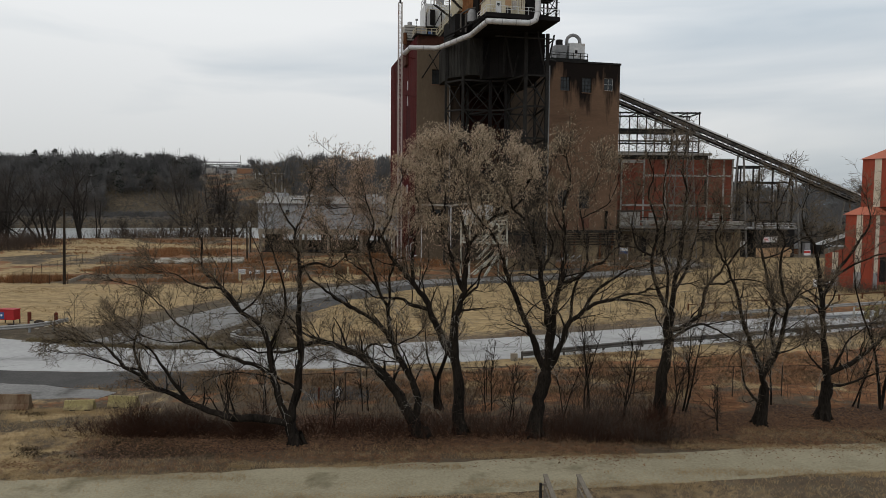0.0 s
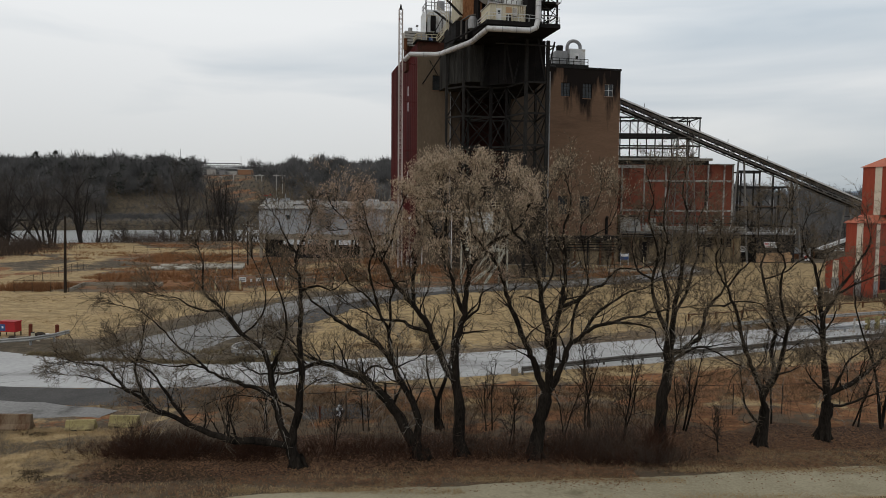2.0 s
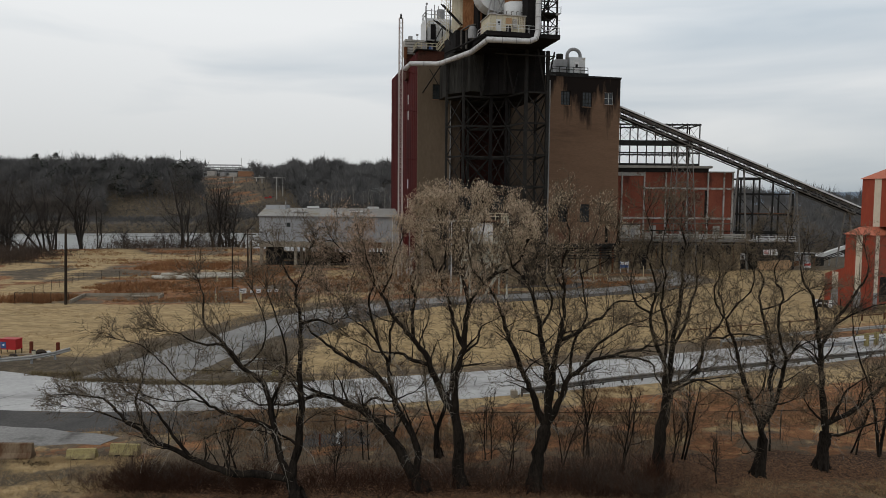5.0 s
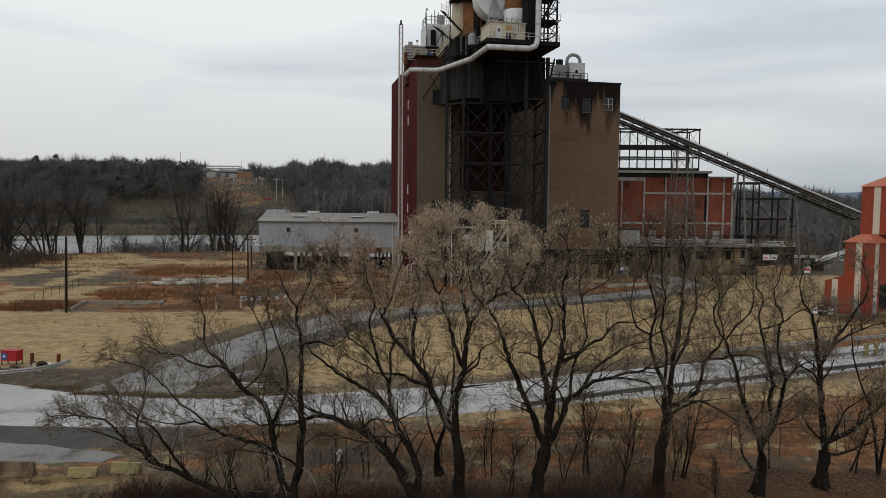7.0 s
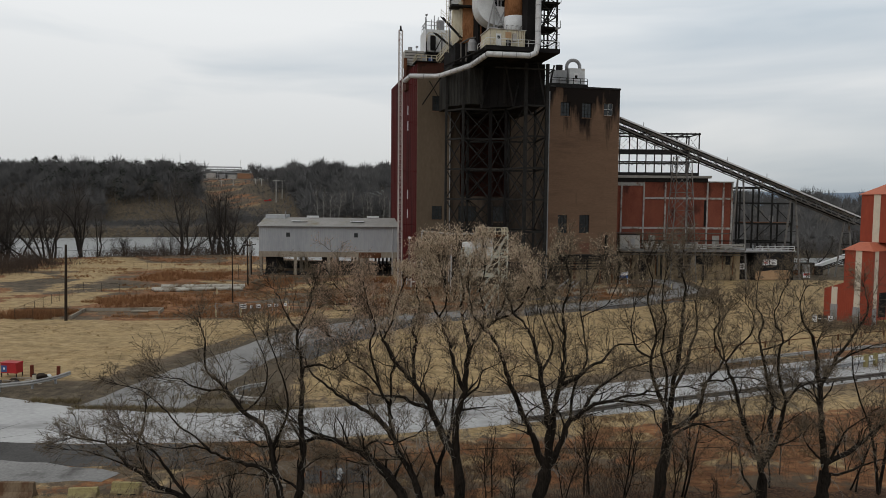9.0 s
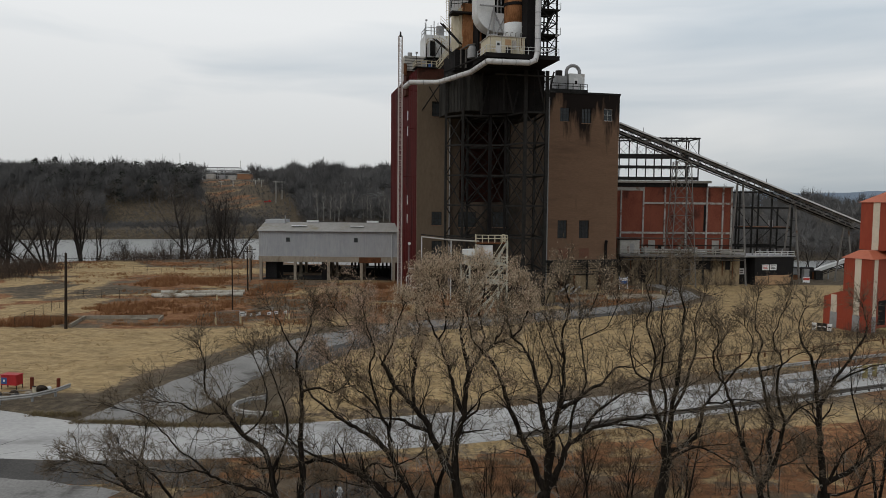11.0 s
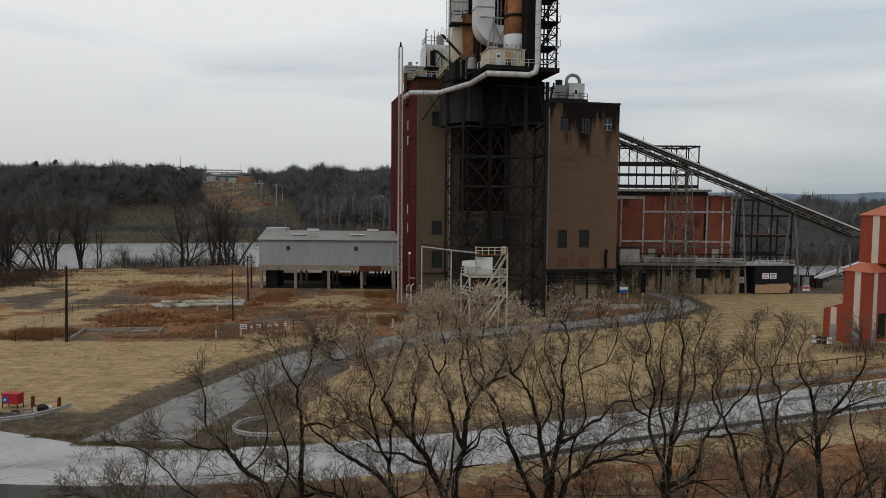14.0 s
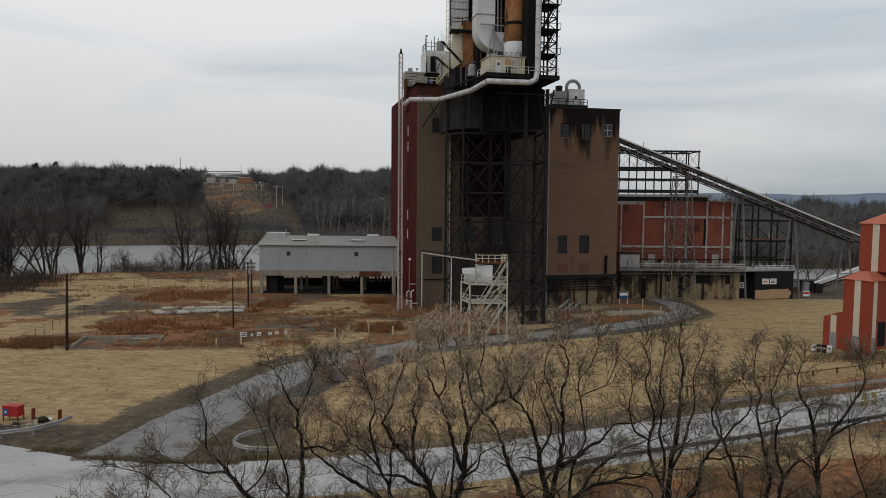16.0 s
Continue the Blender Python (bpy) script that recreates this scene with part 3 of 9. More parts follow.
soil = gramp(n_mid, (0.35, (0.085, 0.062, 0.042)), (0.65, (0.16, 0.12, 0.08)))
straw_c = gramp(tuft, (0.32, (0.195, 0.135, 0.066)), (0.5, (0.325, 0.232, 0.118)), (0.68, (0.415, 0.31, 0.172)))
russet_c = gramp(tuft, (0.34, (0.09, 0.042, 0.020)), (0.52, (0.215, 0.098, 0.043)), (0.66, (0.33, 0.195, 0.095)))
litter_c = gramp(n_fine, (0.36, (0.032, 0.019, 0.013)), (0.52, (0.082, 0.047, 0.029)), (0.66, (0.175, 0.11, 0.072)))
earth_c = gramp(n_mid, (0.33, (0.040, 0.031, 0.021)), (0.5, (0.080, 0.062, 0.042)), (0.66, (0.150, 0.122, 0.084)))
col = blend(masked("straw", n_mid, 1.4), soil, straw_c)
col = blend(masked("russet", n_mid, 1.2), col, russet_c)
col = blend(masked("earth", n_mid, 1.9), col, earth_c)
col = blend(masked("litter", n_mid, 1.0), col, litter_c)
# soft pale and dark blotches over several metres, and tufts
blotch = gramp(gnoise(0.22, 7.0, 0.7, (1, 1.6, 1)), (0.34, (0.66, 0.64, 0.62)), (0.5, (1.0, 1.0, 1.0)), (0.66, (1.22, 1.2, 1.17)))
shade = gnode("ShaderNodeMixRGB", Fac=0.75)
shade.blend_type = "MULTIPLY"
gt.links.new(col, shade.inputs[1])
gt.links.new(blotch, shade.inputs[2])
col = shade.outputs[0]
# fine speckle of single blades, leaves and grit
grit = gramp(gnoise(11.0, 3.0, 0.8), (0.30, (0.50, 0.49, 0.48)), (0.5, (0.98, 0.98, 0.98)), (0.72, (1.0, 1.0, 1.0)))
speck = gnode("ShaderNodeMixRGB", Fac=1.0)
speck.blend_type = "MULTIPLY"
gt.links.new(col, speck.inputs[1])
gt.links.new(grit, speck.inputs[2])
gt.links.new(speck.outputs[0], gp.inputs["Base Color"])
gb = gnode("ShaderNodeBump", Strength=0.45, Distance=0.08)
gt.links.new(tuft, gb.inputs["Height"])
gt.links.new(gb.outputs[0], gp.inputs["Normal"])

ground = raw_mesh("ground", gv, gf, gm, smooth=True)
for k, key in enumerate(("straw", "russet", "litter", "earth")):
    at = ground.data.attributes.new(key, "FLOAT", "POINT")
    at.data.foreach_set("value", [c[k] for c in gc])
tagged(ground, "dry winter ground of straw-coloured grass, russet weeds and leaf litter", "ground", kind="structure")

# water
wm = bpy.data.materials.new("grey_river_water")
wm.use_nodes = True
wp = wm.node_tree.nodes["Principled BSDF"]
wp.inputs["Base Color"].default_value, wp.inputs["Roughness"].default_value = (0.16, 0.165, 0.16, 1), 0.38
wn = wm.node_tree.nodes.new("ShaderNodeTexNoise")
wn.inputs["Scale"].default_value, wn.inputs["Detail"].default_value = 0.45, 4.0
wb = wm.node_tree.nodes.new("ShaderNodeBump")
wb.inputs["Strength"].default_value, wb.inputs["Distance"].default_value = 1.0, 0.8
wtc = wm.node_tree.nodes.new("ShaderNodeTexCoord")
wm.node_tree.links.new(wtc.outputs["Object"], wn.inputs["Vector"])
wm.node_tree.links.new(wn.outputs[0], wb.inputs["Height"])
wm.node_tree.links.new(wb.outputs[0], wp.inputs["Normal"])
tagged(raw_mesh("water", [(-900, 150, -4), (700, 150, -4), (700, 420, -4), (-900, 420, -4)], [(0, 1, 2, 3)], wm), "calm pale grey river between wooded banks", "river", kind="structure")


def ribbon(name, a, b, material, label, category, z, step=1.5, crumble=0.0, thick=0.05):
    """A road sheet between two edge lines with the same number of points."""
    va, vb = [], []
    for (p, q), (r, s) in zip(zip(a, a[1:]), zip(b, b[1:])):
        n = max(1, int(math.hypot(q[0] - p[0], q[1] - p[1]) / step))
        for k in range(n):
            t = k / n
            va.append((p[0] + (q[0] - p[0]) * t, p[1] + (q[1] - p[1]) * t))
            vb.append((r[0] + (s[0] - r[0]) * t, r[1] + (s[1] - r[1]) * t))
    va.append(a[-1])
    vb.append(b[-1])
    verts, faces = [], []
    for (x0, y0), (x1, y1) in zip(va, vb):
        d = crumble * (noise.noise((x0 * 0.5, y0 * 0.5, 1)) + 0.6 * noise.noise((x0 * 1.7, y0 * 1.7, 2)))
        e = crumble * (noise.noise((x1 * 0.5, y1 * 0.5, 5)) + 0.6 * noise.noise((x1 * 1.7, y1 * 1.7, 6)))
        ux, uy = x1 - x0, y1 - y0
        ln = math.hypot(ux, uy)
        ux, uy = ux / ln, uy / ln
        for s in (-thick * 3 + d, d, 0.5 * ln, ln + e, ln + e + thick * 3):
            out = s < d - 1e-6 or s > ln + e + 1e-6
            px, py = x0 + ux * s, y0 + uy * s
            verts.append((px, py, land(px, py) + (z - thick if out else z)))
    for k in range(len(va) - 1):
        for j in range(4):
            i = k * 5 + j
            faces.append((i, i + 1, i + 6, i + 5))
    return tagged(raw_mesh(name, verts, faces, material), label, category, kind="structure")


near_line = [(x, lerp_line(ROAD_NEAR, x)) for x, _ in ROAD_FAR]
road = ribbon("road", near_line, ROAD_FAR, M["road"], "pale worn concrete road curving past the plant", "road", 0.06, crumble=0.12)
ribbon("access_road", DRIVE_A, DRIVE_B, M["asphalt"], "narrow grey asphalt access road with crumbling edges", "road", 0.04, crumble=0.5)
verge = [(x + 3.9, y - 1.0) for x, y in DRIVE_B]
ribbon("road_edge", DRIVE_B[2:9], verge[2:9], M["wet_asphalt"], "dark broken asphalt edge of the access road", "road", 0.025, crumble=0.7)
ribbon("trail", [(x, 26.1 + 0.15 * x) for x in range(-60, 61, 6)], [(x, 29.4 + 0.138 * x) for x in range(-60, 61, 6)], M["gravel"], "pale packed gravel trail along the tree line", "trail", 0.03, step=0.4, crumble=0.24)
ribbon("side_lane", [(-60, 40.5), (-40, 39.6), (-26, 38.6), (-19.5, 38.6)], [(-60, 44.2), (-40, 43.0), (-26, 41.6), (-19, 39.8)], M["asphalt"], "grey asphalt lane end behind the barriers", "lane", 0.035, crumble=0.5)
ribbon("lane_shoulder", [(-60, 44.4), (-30, 41.8), (-14, 40.6)], [(-60, 47.2), (-30, 44.8), (-14, 44.6)], M["wet_asphalt"], "dark patched road shoulder", "shoulder", 0.02, crumble=0.6)

# tar seams, cracks and tyre marks on the pale road
rng = random.Random(71)
for k in range(46):
    x = rng.uniform(-36, 44)
    lo, hi = lerp_line(ROAD_NEAR, x), lerp_line(ROAD_FAR, x)
    y = rng.uniform(lo + 0.5, hi - 0.5)
    turn = math.atan2(lerp_line(ROAD_FAR, x + 3) - lerp_line(ROAD_FAR, x - 3), 6) + (rng.gauss(0, 0.12) if k % 3 else rng.uniform(0.6, 2.0))
    length, wide = rng.uniform(0.8, 3.5), rng.uniform(0.025, 0.07)
    pts = [(x + math.cos(turn) * length * q + rng.gauss(0, 0.06), y + math.sin(turn) * length * q + rng.gauss(0, 0.06)) for q in (-0.5, -0.25, 0, 0.25, 0.5)]
    verts = []
    for j, (px_, py_) in enumerate(pts):
        w = wide * (1 - abs(j - 2) / 2.6)
        verts += [(px_ + math.sin(turn) * w, py_ - math.cos(turn) * w, 0.066 + land(px_, py_)), (px_ - math.sin(turn) * w, py_ + math.cos(turn) * w, 0.066 + land(px_, py_))]
    raw_mesh("tar_seam", verts, [(2 * j, 2 * j + 2, 2 * j + 3, 2 * j + 1) for j in range(4)], M["tar_seam"], road)

# far hills, with the blue of the aerial haze put into their colour
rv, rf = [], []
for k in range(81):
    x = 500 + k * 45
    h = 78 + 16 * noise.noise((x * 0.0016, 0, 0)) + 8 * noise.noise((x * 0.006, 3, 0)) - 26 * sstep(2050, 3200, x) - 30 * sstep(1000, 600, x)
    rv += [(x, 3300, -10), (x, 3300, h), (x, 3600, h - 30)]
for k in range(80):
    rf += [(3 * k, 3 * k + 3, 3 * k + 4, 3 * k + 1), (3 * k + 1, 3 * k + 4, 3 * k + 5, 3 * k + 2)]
tagged(raw_mesh("backdrop_hills", rv, rf, M["ridge_haze"]), "hazy blue distant hills", "hills", kind="structure")

# ---------------------------------------------------------------- the boiler house
# local axes of the plant: x along the front, y into the building, z up
MB = Matrix.Translation((-4.9, 130.5, 0)) @ Matrix.Rotation(radians(13), 4, "Z")


def wall_with_holes(x0, x1, z0, z1, y, t, holes):
    """A wall of thickness t behind y, with rectangular holes (x0, x1, z0, z1)."""
    bm = bmesh.new()
    gx = sorted({x0, x1, *[h[0] for h in holes], *[h[1] for h in holes]})
    gz = sorted({z0, z1, *[h[2] for h in holes], *[h[3] for h in holes]})

    def solid(i, j):
        if not (0 <= i < len(gx) - 1 and 0 <= j < len(gz) - 1):
            return False
        cx, cz = (gx[i] + gx[i + 1]) / 2, (gz[j] + gz[j + 1]) / 2
        return not any(h[0] < cx < h[1] and h[2] < cz < h[3] for h in holes)

    for i in range(len(gx) - 1):
        for j in range(len(gz) - 1):
            if not solid(i, j):
                continue
            a, b, c, d = gx[i], gx[i + 1], gz[j], gz[j + 1]
            quads = [((a, y, c), (b, y, c), (b, y, d), (a, y, d)), ((a, y + t, d), (b, y + t, d), (b, y + t, c), (a, y + t, c))]
            if not solid(i - 1, j):
                quads.append(((a, y + t, c), (a, y, c), (a, y, d), (a, y + t, d)))
            if not solid(i + 1, j):
                quads.append(((b, y, c), (b, y + t, c), (b, y + t, d), (b, y, d)))
            if not solid(i, j - 1):
                quads.append(((a, y + t, c), (b, y + t, c), (b, y, c), (a, y, c)))
            if not solid(i, j + 1):
                quads.append(((a, y, d), (b, y, d), (b, y + t, d), (a, y + t, d)))
            for q in quads:
                bm.faces.new([bm.verts.new(p) for p in q])
    bmesh.ops.remove_doubles(bm, verts=bm.verts, dist=0.001)
    return bm


def window(parent, x0, x1, z0, z1, y, cols=3, rows=4, frame_mat="dark_steel", label="dark dusty steel-framed window"):
    w = part("window", bx(x0, x1, y + 0.28, y + 0.32, z0, z1), M["glass_dark"], parent, label)
    bm = bmesh.new()
    for k in range(cols + 1):
        x = x0 + (x1 - x0) * k / cols
        r = 0.07 if k in (0, cols) else 0.035
        box(bm, max(x0, x - r), min(x1, x + r), y + 0.2, y + 0.279, z0, z1)
    for k in range(rows + 1):
        z = z0 + (z1 - z0) * k / rows
        r = 0.07 if k in (0, rows) else 0.03
        box(bm, x0, x1, y + 0.205, y + 0.275, max(z0, z - r), min(z1, z + r))
    part("window_frame", bm, M[frame_mat], w)
    part("sill", bx(x0 - 0.1, x1 + 0.1, y - 0.08, y + 0.2, z0 - 0.14, z0 - 0.004), M["render_brown"], w)
    return w


boiler = thing("boiler_house", "tall brown rendered boiler house with dark red side and soot stains", "power plant", MB)
LEFT_WIN = [(2.8, 4.9, 33.4, 36.2), (2.85, 4.86, 12.9, 15.5), (2.9, 4.92, 6.6, 9.9)]
MID_WIN = [(8.2, 11.8, 12.5, 15.5), (15.2, 17.8, 12.5, 15.5)]
RIGHT_WIN = [(28.6, 30.6, 33.4, 36.1), (33.2, 35.2, 33.2, 36.1), (37.9, 39.8, 33.8, 36.2), (28.5, 30.5, 10.3, 13.9), (33.1, 35.25, 10.3, 13.9)]
part("left_wall", wall_with_holes(0, 6.3, 0, 40.3, 0, 0.6, LEFT_WIN), M["render_olive"], boiler, "olive brown rendered wall")
part("middle_wall", wall_with_holes(6.3, 26, 0, 17.4, 0.5, 0.6, MID_WIN), M["render_dark"], boiler, "dark brown rendered wall behind the steelwork")
part("middle_pier", bx(6.3, 8.4, 0.5, 1.1, 17.41, 39.0), M["render_dark"], boiler)
part("middle_pier", bx(18.6, 26, 0.5, 1.1, 17.41, 39.0), M["render_dark"], boiler)
part("recess_wall", bx(8.2, 18.8, 7.0, 7.5, 17.0, 39.0), M["shade_red"], boiler, "red wall deep in the recess, coloured dark for its shade")
part("recess_floor", bx(8.41, 18.59, 1.11, 6.9, 16.9, 17.4), M["concrete"], boiler)
part("recess_side", bx(7.9, 8.39, 1.11, 6.99, 17.41, 39.0), M["shade_red"], boiler)
part("recess_side", bx(18.61, 19.0, 1.11, 6.99, 17.41, 39.0), M["shade_red"], boiler)
part("right_wall", wall_with_holes(26, 41.3, 6.0, 38.9, 0, 0.6, RIGHT_WIN), M["render_sooty"], boiler, "brown rendered wall with black soot streaks")
part("base_wall", wall_with_holes(26, 41.25, 0, 5.99, 0.05, 0.6, []), M["concrete_stained"], boiler, "yellow stained concrete base")
part("parapet", bx(26.0, 41.45, -0.12, 0.75, 38.9, 39.25), M["dark_steel"], boiler, "dark roof edge")
part("side_wall", bx(-0.02, 0.6, 0.61, 32.5, 0, 42.3), M["red_sheet"], boiler, "dark red corrugated sheet wall")
part("right_side_wall", bx(40.7, 41.3, 0.61, 32, 0, 38.9), M["render_brown"], boiler)
part("back_wall", bx(0.61, 41.3, 32.0, 32.5, 0, 38.9), M["red_sheet"], boiler)
part("roof", bx(0.61, 40.69, 0.76, 31.9, 38.2, 38.6), M["dark_steel"], boiler)
part("upper_wall", bx(0.0, 6.6, -0.03, 0.58, 40.31, 42.3), M["parapet_brown"], boiler, "dull brown-red parapet wall")
part("upper_wall", bx(6.61, 9.5, 0.6, 30, 38.61, 43.5), M["soot"], boiler, "sooty upper wall")
for h in LEFT_WIN:
    window(boiler, *h, 0)
for h in MID_WIN:
    window(boiler, *h, 0.5, 4, 4)
for k, h in enumerate(RIGHT_WIN):
    window(boiler, *h, 0, 2 if k == 2 else 3, 2 if k == 2 else 4, "white_steel" if k == 2 else "dark_steel")
# ribs of the red sheet wall and its light slots
for k in range(16):
    part("rib", bx(-0.06, -0.021, 1.2 + 2.0 * k, 1.35 + 2.0 * k, 0.5, 42.2), M["red_sheet"], boiler)
for z in (33.7, 30.6, 16.8, 13.0):
    part("light_slot", bx(-0.16, -0.04, 9.6, 10.0, z, z + 1.8), M["white_steel"], boiler, "narrow pale wall slot")
for x in (28.6, 33.2):
    part("bricked_opening", bx(x, x + 2.1, -0.06, 0.1, 6.4, 8.3), M["brick_faded"], boiler, "bricked-up opening")
# ledge and pipes at the foot of the right wall
part("ledge", bx(26, 41.4, -0.7, -0.01, 5.4, 6.0), M["dark_steel"], boiler, "dark steel ledge")
for z in (3.1, 3.6, 4.2, 4.7, 5.1):
    part("pipe", tb([(26, -0.35, z), (41, -0.35, z)], 0.14), M["dark_steel"], boiler)
for k in range(6):
    part("pier", bx(26.6 + 2.75 * k, 26.9 + 2.75 * k, -0.25, 0.04, 0, 5.35), M["rust_dark"] if k % 3 else M["dark_steel"], boiler)
part("downpipe", tb([(26.2, -0.2, 1), (26.2, -0.2, 38)], 0.12), M["steel_grey"], boiler)
part("downpipe", tb([(38.9, -0.25, 6.2), (38.9, -0.25, 9.2), (38.9, -0.5, 9.8)], 0.3, 8), M["soot"], boiler)
part("low_pipe", tb([(0.5, -0.3, 5.6), (6.2, -0.3, 5.6)], 0.12), M["dark_steel"], boiler)

# ladder mast on the red wall
mast = thing("ladder_mast", "tall slim pale lattice mast standing beside the red wall", "mast", MB @ Matrix.Translation((-3.6, -2.0, 0)))
for x, y in ((-0.36, -0.36), (0.36, -0.36), (0.36, 0.36), (-0.36, 0.36)):
    part("upright", bar((x, y, 0), (x * 0.85, y * 0.85, 47.4), 0.13), M["mast_paint"], mast)
bm = bmesh.new()
for k in range(52):
    z = 0.6 + 0.9 * k
    for a, b in (((-.36, -.36), (.36, -.36)), ((.36, -.36), (.36, .36)), ((.36, .36), (-.36, .36)), ((-.36, .36), (-.36, -.36))):
        beam(bm, (*a, z), (*b, z), 0.06)
        beam(bm, (*a, z), (*b, z + 0.9), 0.045)
tagged(part("lacing", bm, M["mast_paint"], mast), kind="stuff")
part("finial", tb([(0, 0, 47.3), (0, 0, 48.2)], [0.25, 0.12]), M["dark_steel"], mast)
for z in (12, 22, 31, 38):
    part("wall_tie", bar((0.3, 0.3, z), (3.6, 2.6, z), 0.07), M["red_sheet"], mast)

# ---------------------------------------------------------------- the steel tower in front
steel = thing("steel_tower", "sooty black braced steel tower carrying ducts and a work platform", "steel tower", MB)
LEGS = [(3.3, -9.5), (5.5, -12.8), (10.4, -12.8), (12.8, -14.0), (8.2, -6.0), (14.2, -20.0), (17.9, -20.0), (15.0, -9.0), (20.0, -9.0)]
for k, (x, y) in enumerate(LEGS):
    part("leg", bar((x, y, 0), (x, y, 39.0), 0.5 if k in (2, 5, 6) else 0.38), M["dark_steel"] if k not in (2, 3) else M["soot"], steel)
LEVELS = [0.6, 6.0, 11.4, 16.8, 22.0, 27.2, 32.2]


def bay(a, b, z0, z1, flip=False):
    (xa, ya), (xb, yb) = a, b
    xm, ym = (xa + xb) / 2, (ya + yb) / 2
    part("brace", bar((xa, ya, z0), (xb, yb, z1), 0.14), M["dark_steel"], steel)
    part("brace", bar((xb, yb, z0), (xa, ya, z1), 0.14), M["dark_steel"], steel)


PAIRS = [(0, 1), (1, 2), (2, 3), (3, 5), (5, 6), (7, 8), (6, 8), (1, 4), (4, 7), (2, 4), (3, 7)]
for a, b in PAIRS:
    for z0, z1 in zip(LEVELS, LEVELS[1:]):
        if (a, b) not in ((2, 3), (1, 4)) or z0 > 8:
            bay(LEGS[a], LEGS[b], z0, z1)
        part("girder", bar((*LEGS[a], z1), (*LEGS[b], z1), 0.24, 0.3), M["dark_steel"], steel)
part("platform", bx(5.5, 17.4, -26.3, -18.8, 39.45, 40.1), M["soot"], steel, "sooty deck of the work platform")
part("rear_deck", bx(6.4, 17.4, -18.79, -8.0, 39.2, 40.1), M["soot"], steel)
part("hopper", prism(bmesh.new(), [(3.7, -9.2), (6.5, -13.3), (8.5, -13.3), (8.5, -2.0), (3.7, -2.0)], 33.0, 39.9), M["hopper_grey"], steel, "sooty grey sheet-metal hopper")
bm = bmesh.new()
prism(bm, [(8.6, -12.4), (17.5, -19.6), (19.6, -7.0), (19.4, 0.4), (8.6, 0.4)], 32.5, 39.1)
part("duct", bm, M["soot"], steel, "large soot-black duct under the platform")
for k in range(3):
    part("girder", bar((8.3 + 3.4 * k, -14.6 - 1.7 * k, 33.0), (8.3 + 3.4 * k, -14.6 - 1.7 * k, 39.1), 0.3), M["dark_steel"], steel)


def railing(parent, pts, h=1.1, mat="white_steel", gap=1.6, r=0.05):
    """Posts and two rails along a line of points."""
    for (ax, ay, az), (bx_, by, bz) in zip(pts, pts[1:]):
        n = max(1, round(math.hypot(bx_ - ax, by - ay) / gap))
        for k in range(n + 1):
            t = k / n
            p = (ax + (bx_ - ax) * t, ay + (by - ay) * t, az + (bz - az) * t)
            part("railing_post", bar(p, (p[0], p[1], p[2] + h), 2 * r), M[mat], parent)
        for q in (h, h * 0.55):
            part("handrail", bar((ax, ay, az + q), (bx_, by, bz + q), 2 * r), M[mat], parent)


def steps(parent, a, b, width=0.8, mat="cream", tread_mat="dark_steel"):
    """A steep steel stair: two stringers and open treads."""
    a, b = Vector(a), Vector(b)
    out = Vector((-(b - a).y, (b - a).x, 0)).normalized() * width / 2
    for q in (-1, 1):
        part("stringer", bar(a + q * out, b + q * out, 0.07, 0.2), M[mat], parent)
    n = max(3, round(abs(b.z - a.z) / 0.25))
    for k in range(n):
        p = a.lerp(b, (k + 0.5) / n)
        part("tread", bar(p - out, p + out, 0.24, 0.05), M[tread_mat], parent)


railing(steel, [(5.6, -21, 40.1), (5.6, -26.2, 40.1), (17.3, -26.2, 40.1), (17.3, -18, 40.1)], mat="white_steel", r=0.03)
# open lattice shaft on the right of the platform
for x, y in ((14.3, -25.8), (17.0, -25.8), (17.0, -22.0), (14.3, -22.0)):
    part("leg", bar((x, y, 40.1), (x, y, 66), 0.24), M["dark_steel"], steel)
for k in range(13):
    z = 41.4 + 1.9 * k
    for a, b in (((14.3, -25.8), (17.0, -25.8)), ((17.0, -25.8), (17.0, -22.0)), ((14.3, -22.0), (17.0, -22.0)), ((14.3, -25.8), (14.3, -22.0))):
        part("girder", bar((*a, z), (*b, z), 0.16), M["dark_steel"], steel)
        part("brace", bar((*(a if k % 2 else b), z), (*(b if k % 2 else a), z + 1.9), 0.1), M["dark_steel"], steel)
    part("handrail", bar((14.3, -26.0, z + 1.0), (17.4, -26.0, z + 1.0), 0.06), M["rail_soot"], steel)
    if k % 2:
        part("landing", bx(14.2, 17.5, -26.1, -21.8, z + 0.09, z + 0.17), M["dark_steel"], steel)
        steps(steel, (14.7, -25.2, z + 0.17), (16.8, -25.2, z + 3.9), 0.7, "dark_steel")
        part("handrail", bar((17.5, -26.1, z + 0.1), (17.5, -26.1, z + 1.2), 0.07), M["dark_steel"], steel)
for x in (14.9, 15.7, 16.4):
    part("riser", tb([(x, -21.9, 40.1), (x, -21.9, 66)], 0.13, 6), M["rail_soot"], steel)
part("dark_duct", bx(12.6, 14.0, -24.5, -19, 40.2, 66), M["soot"], steel, "tall black sheet-metal duct")

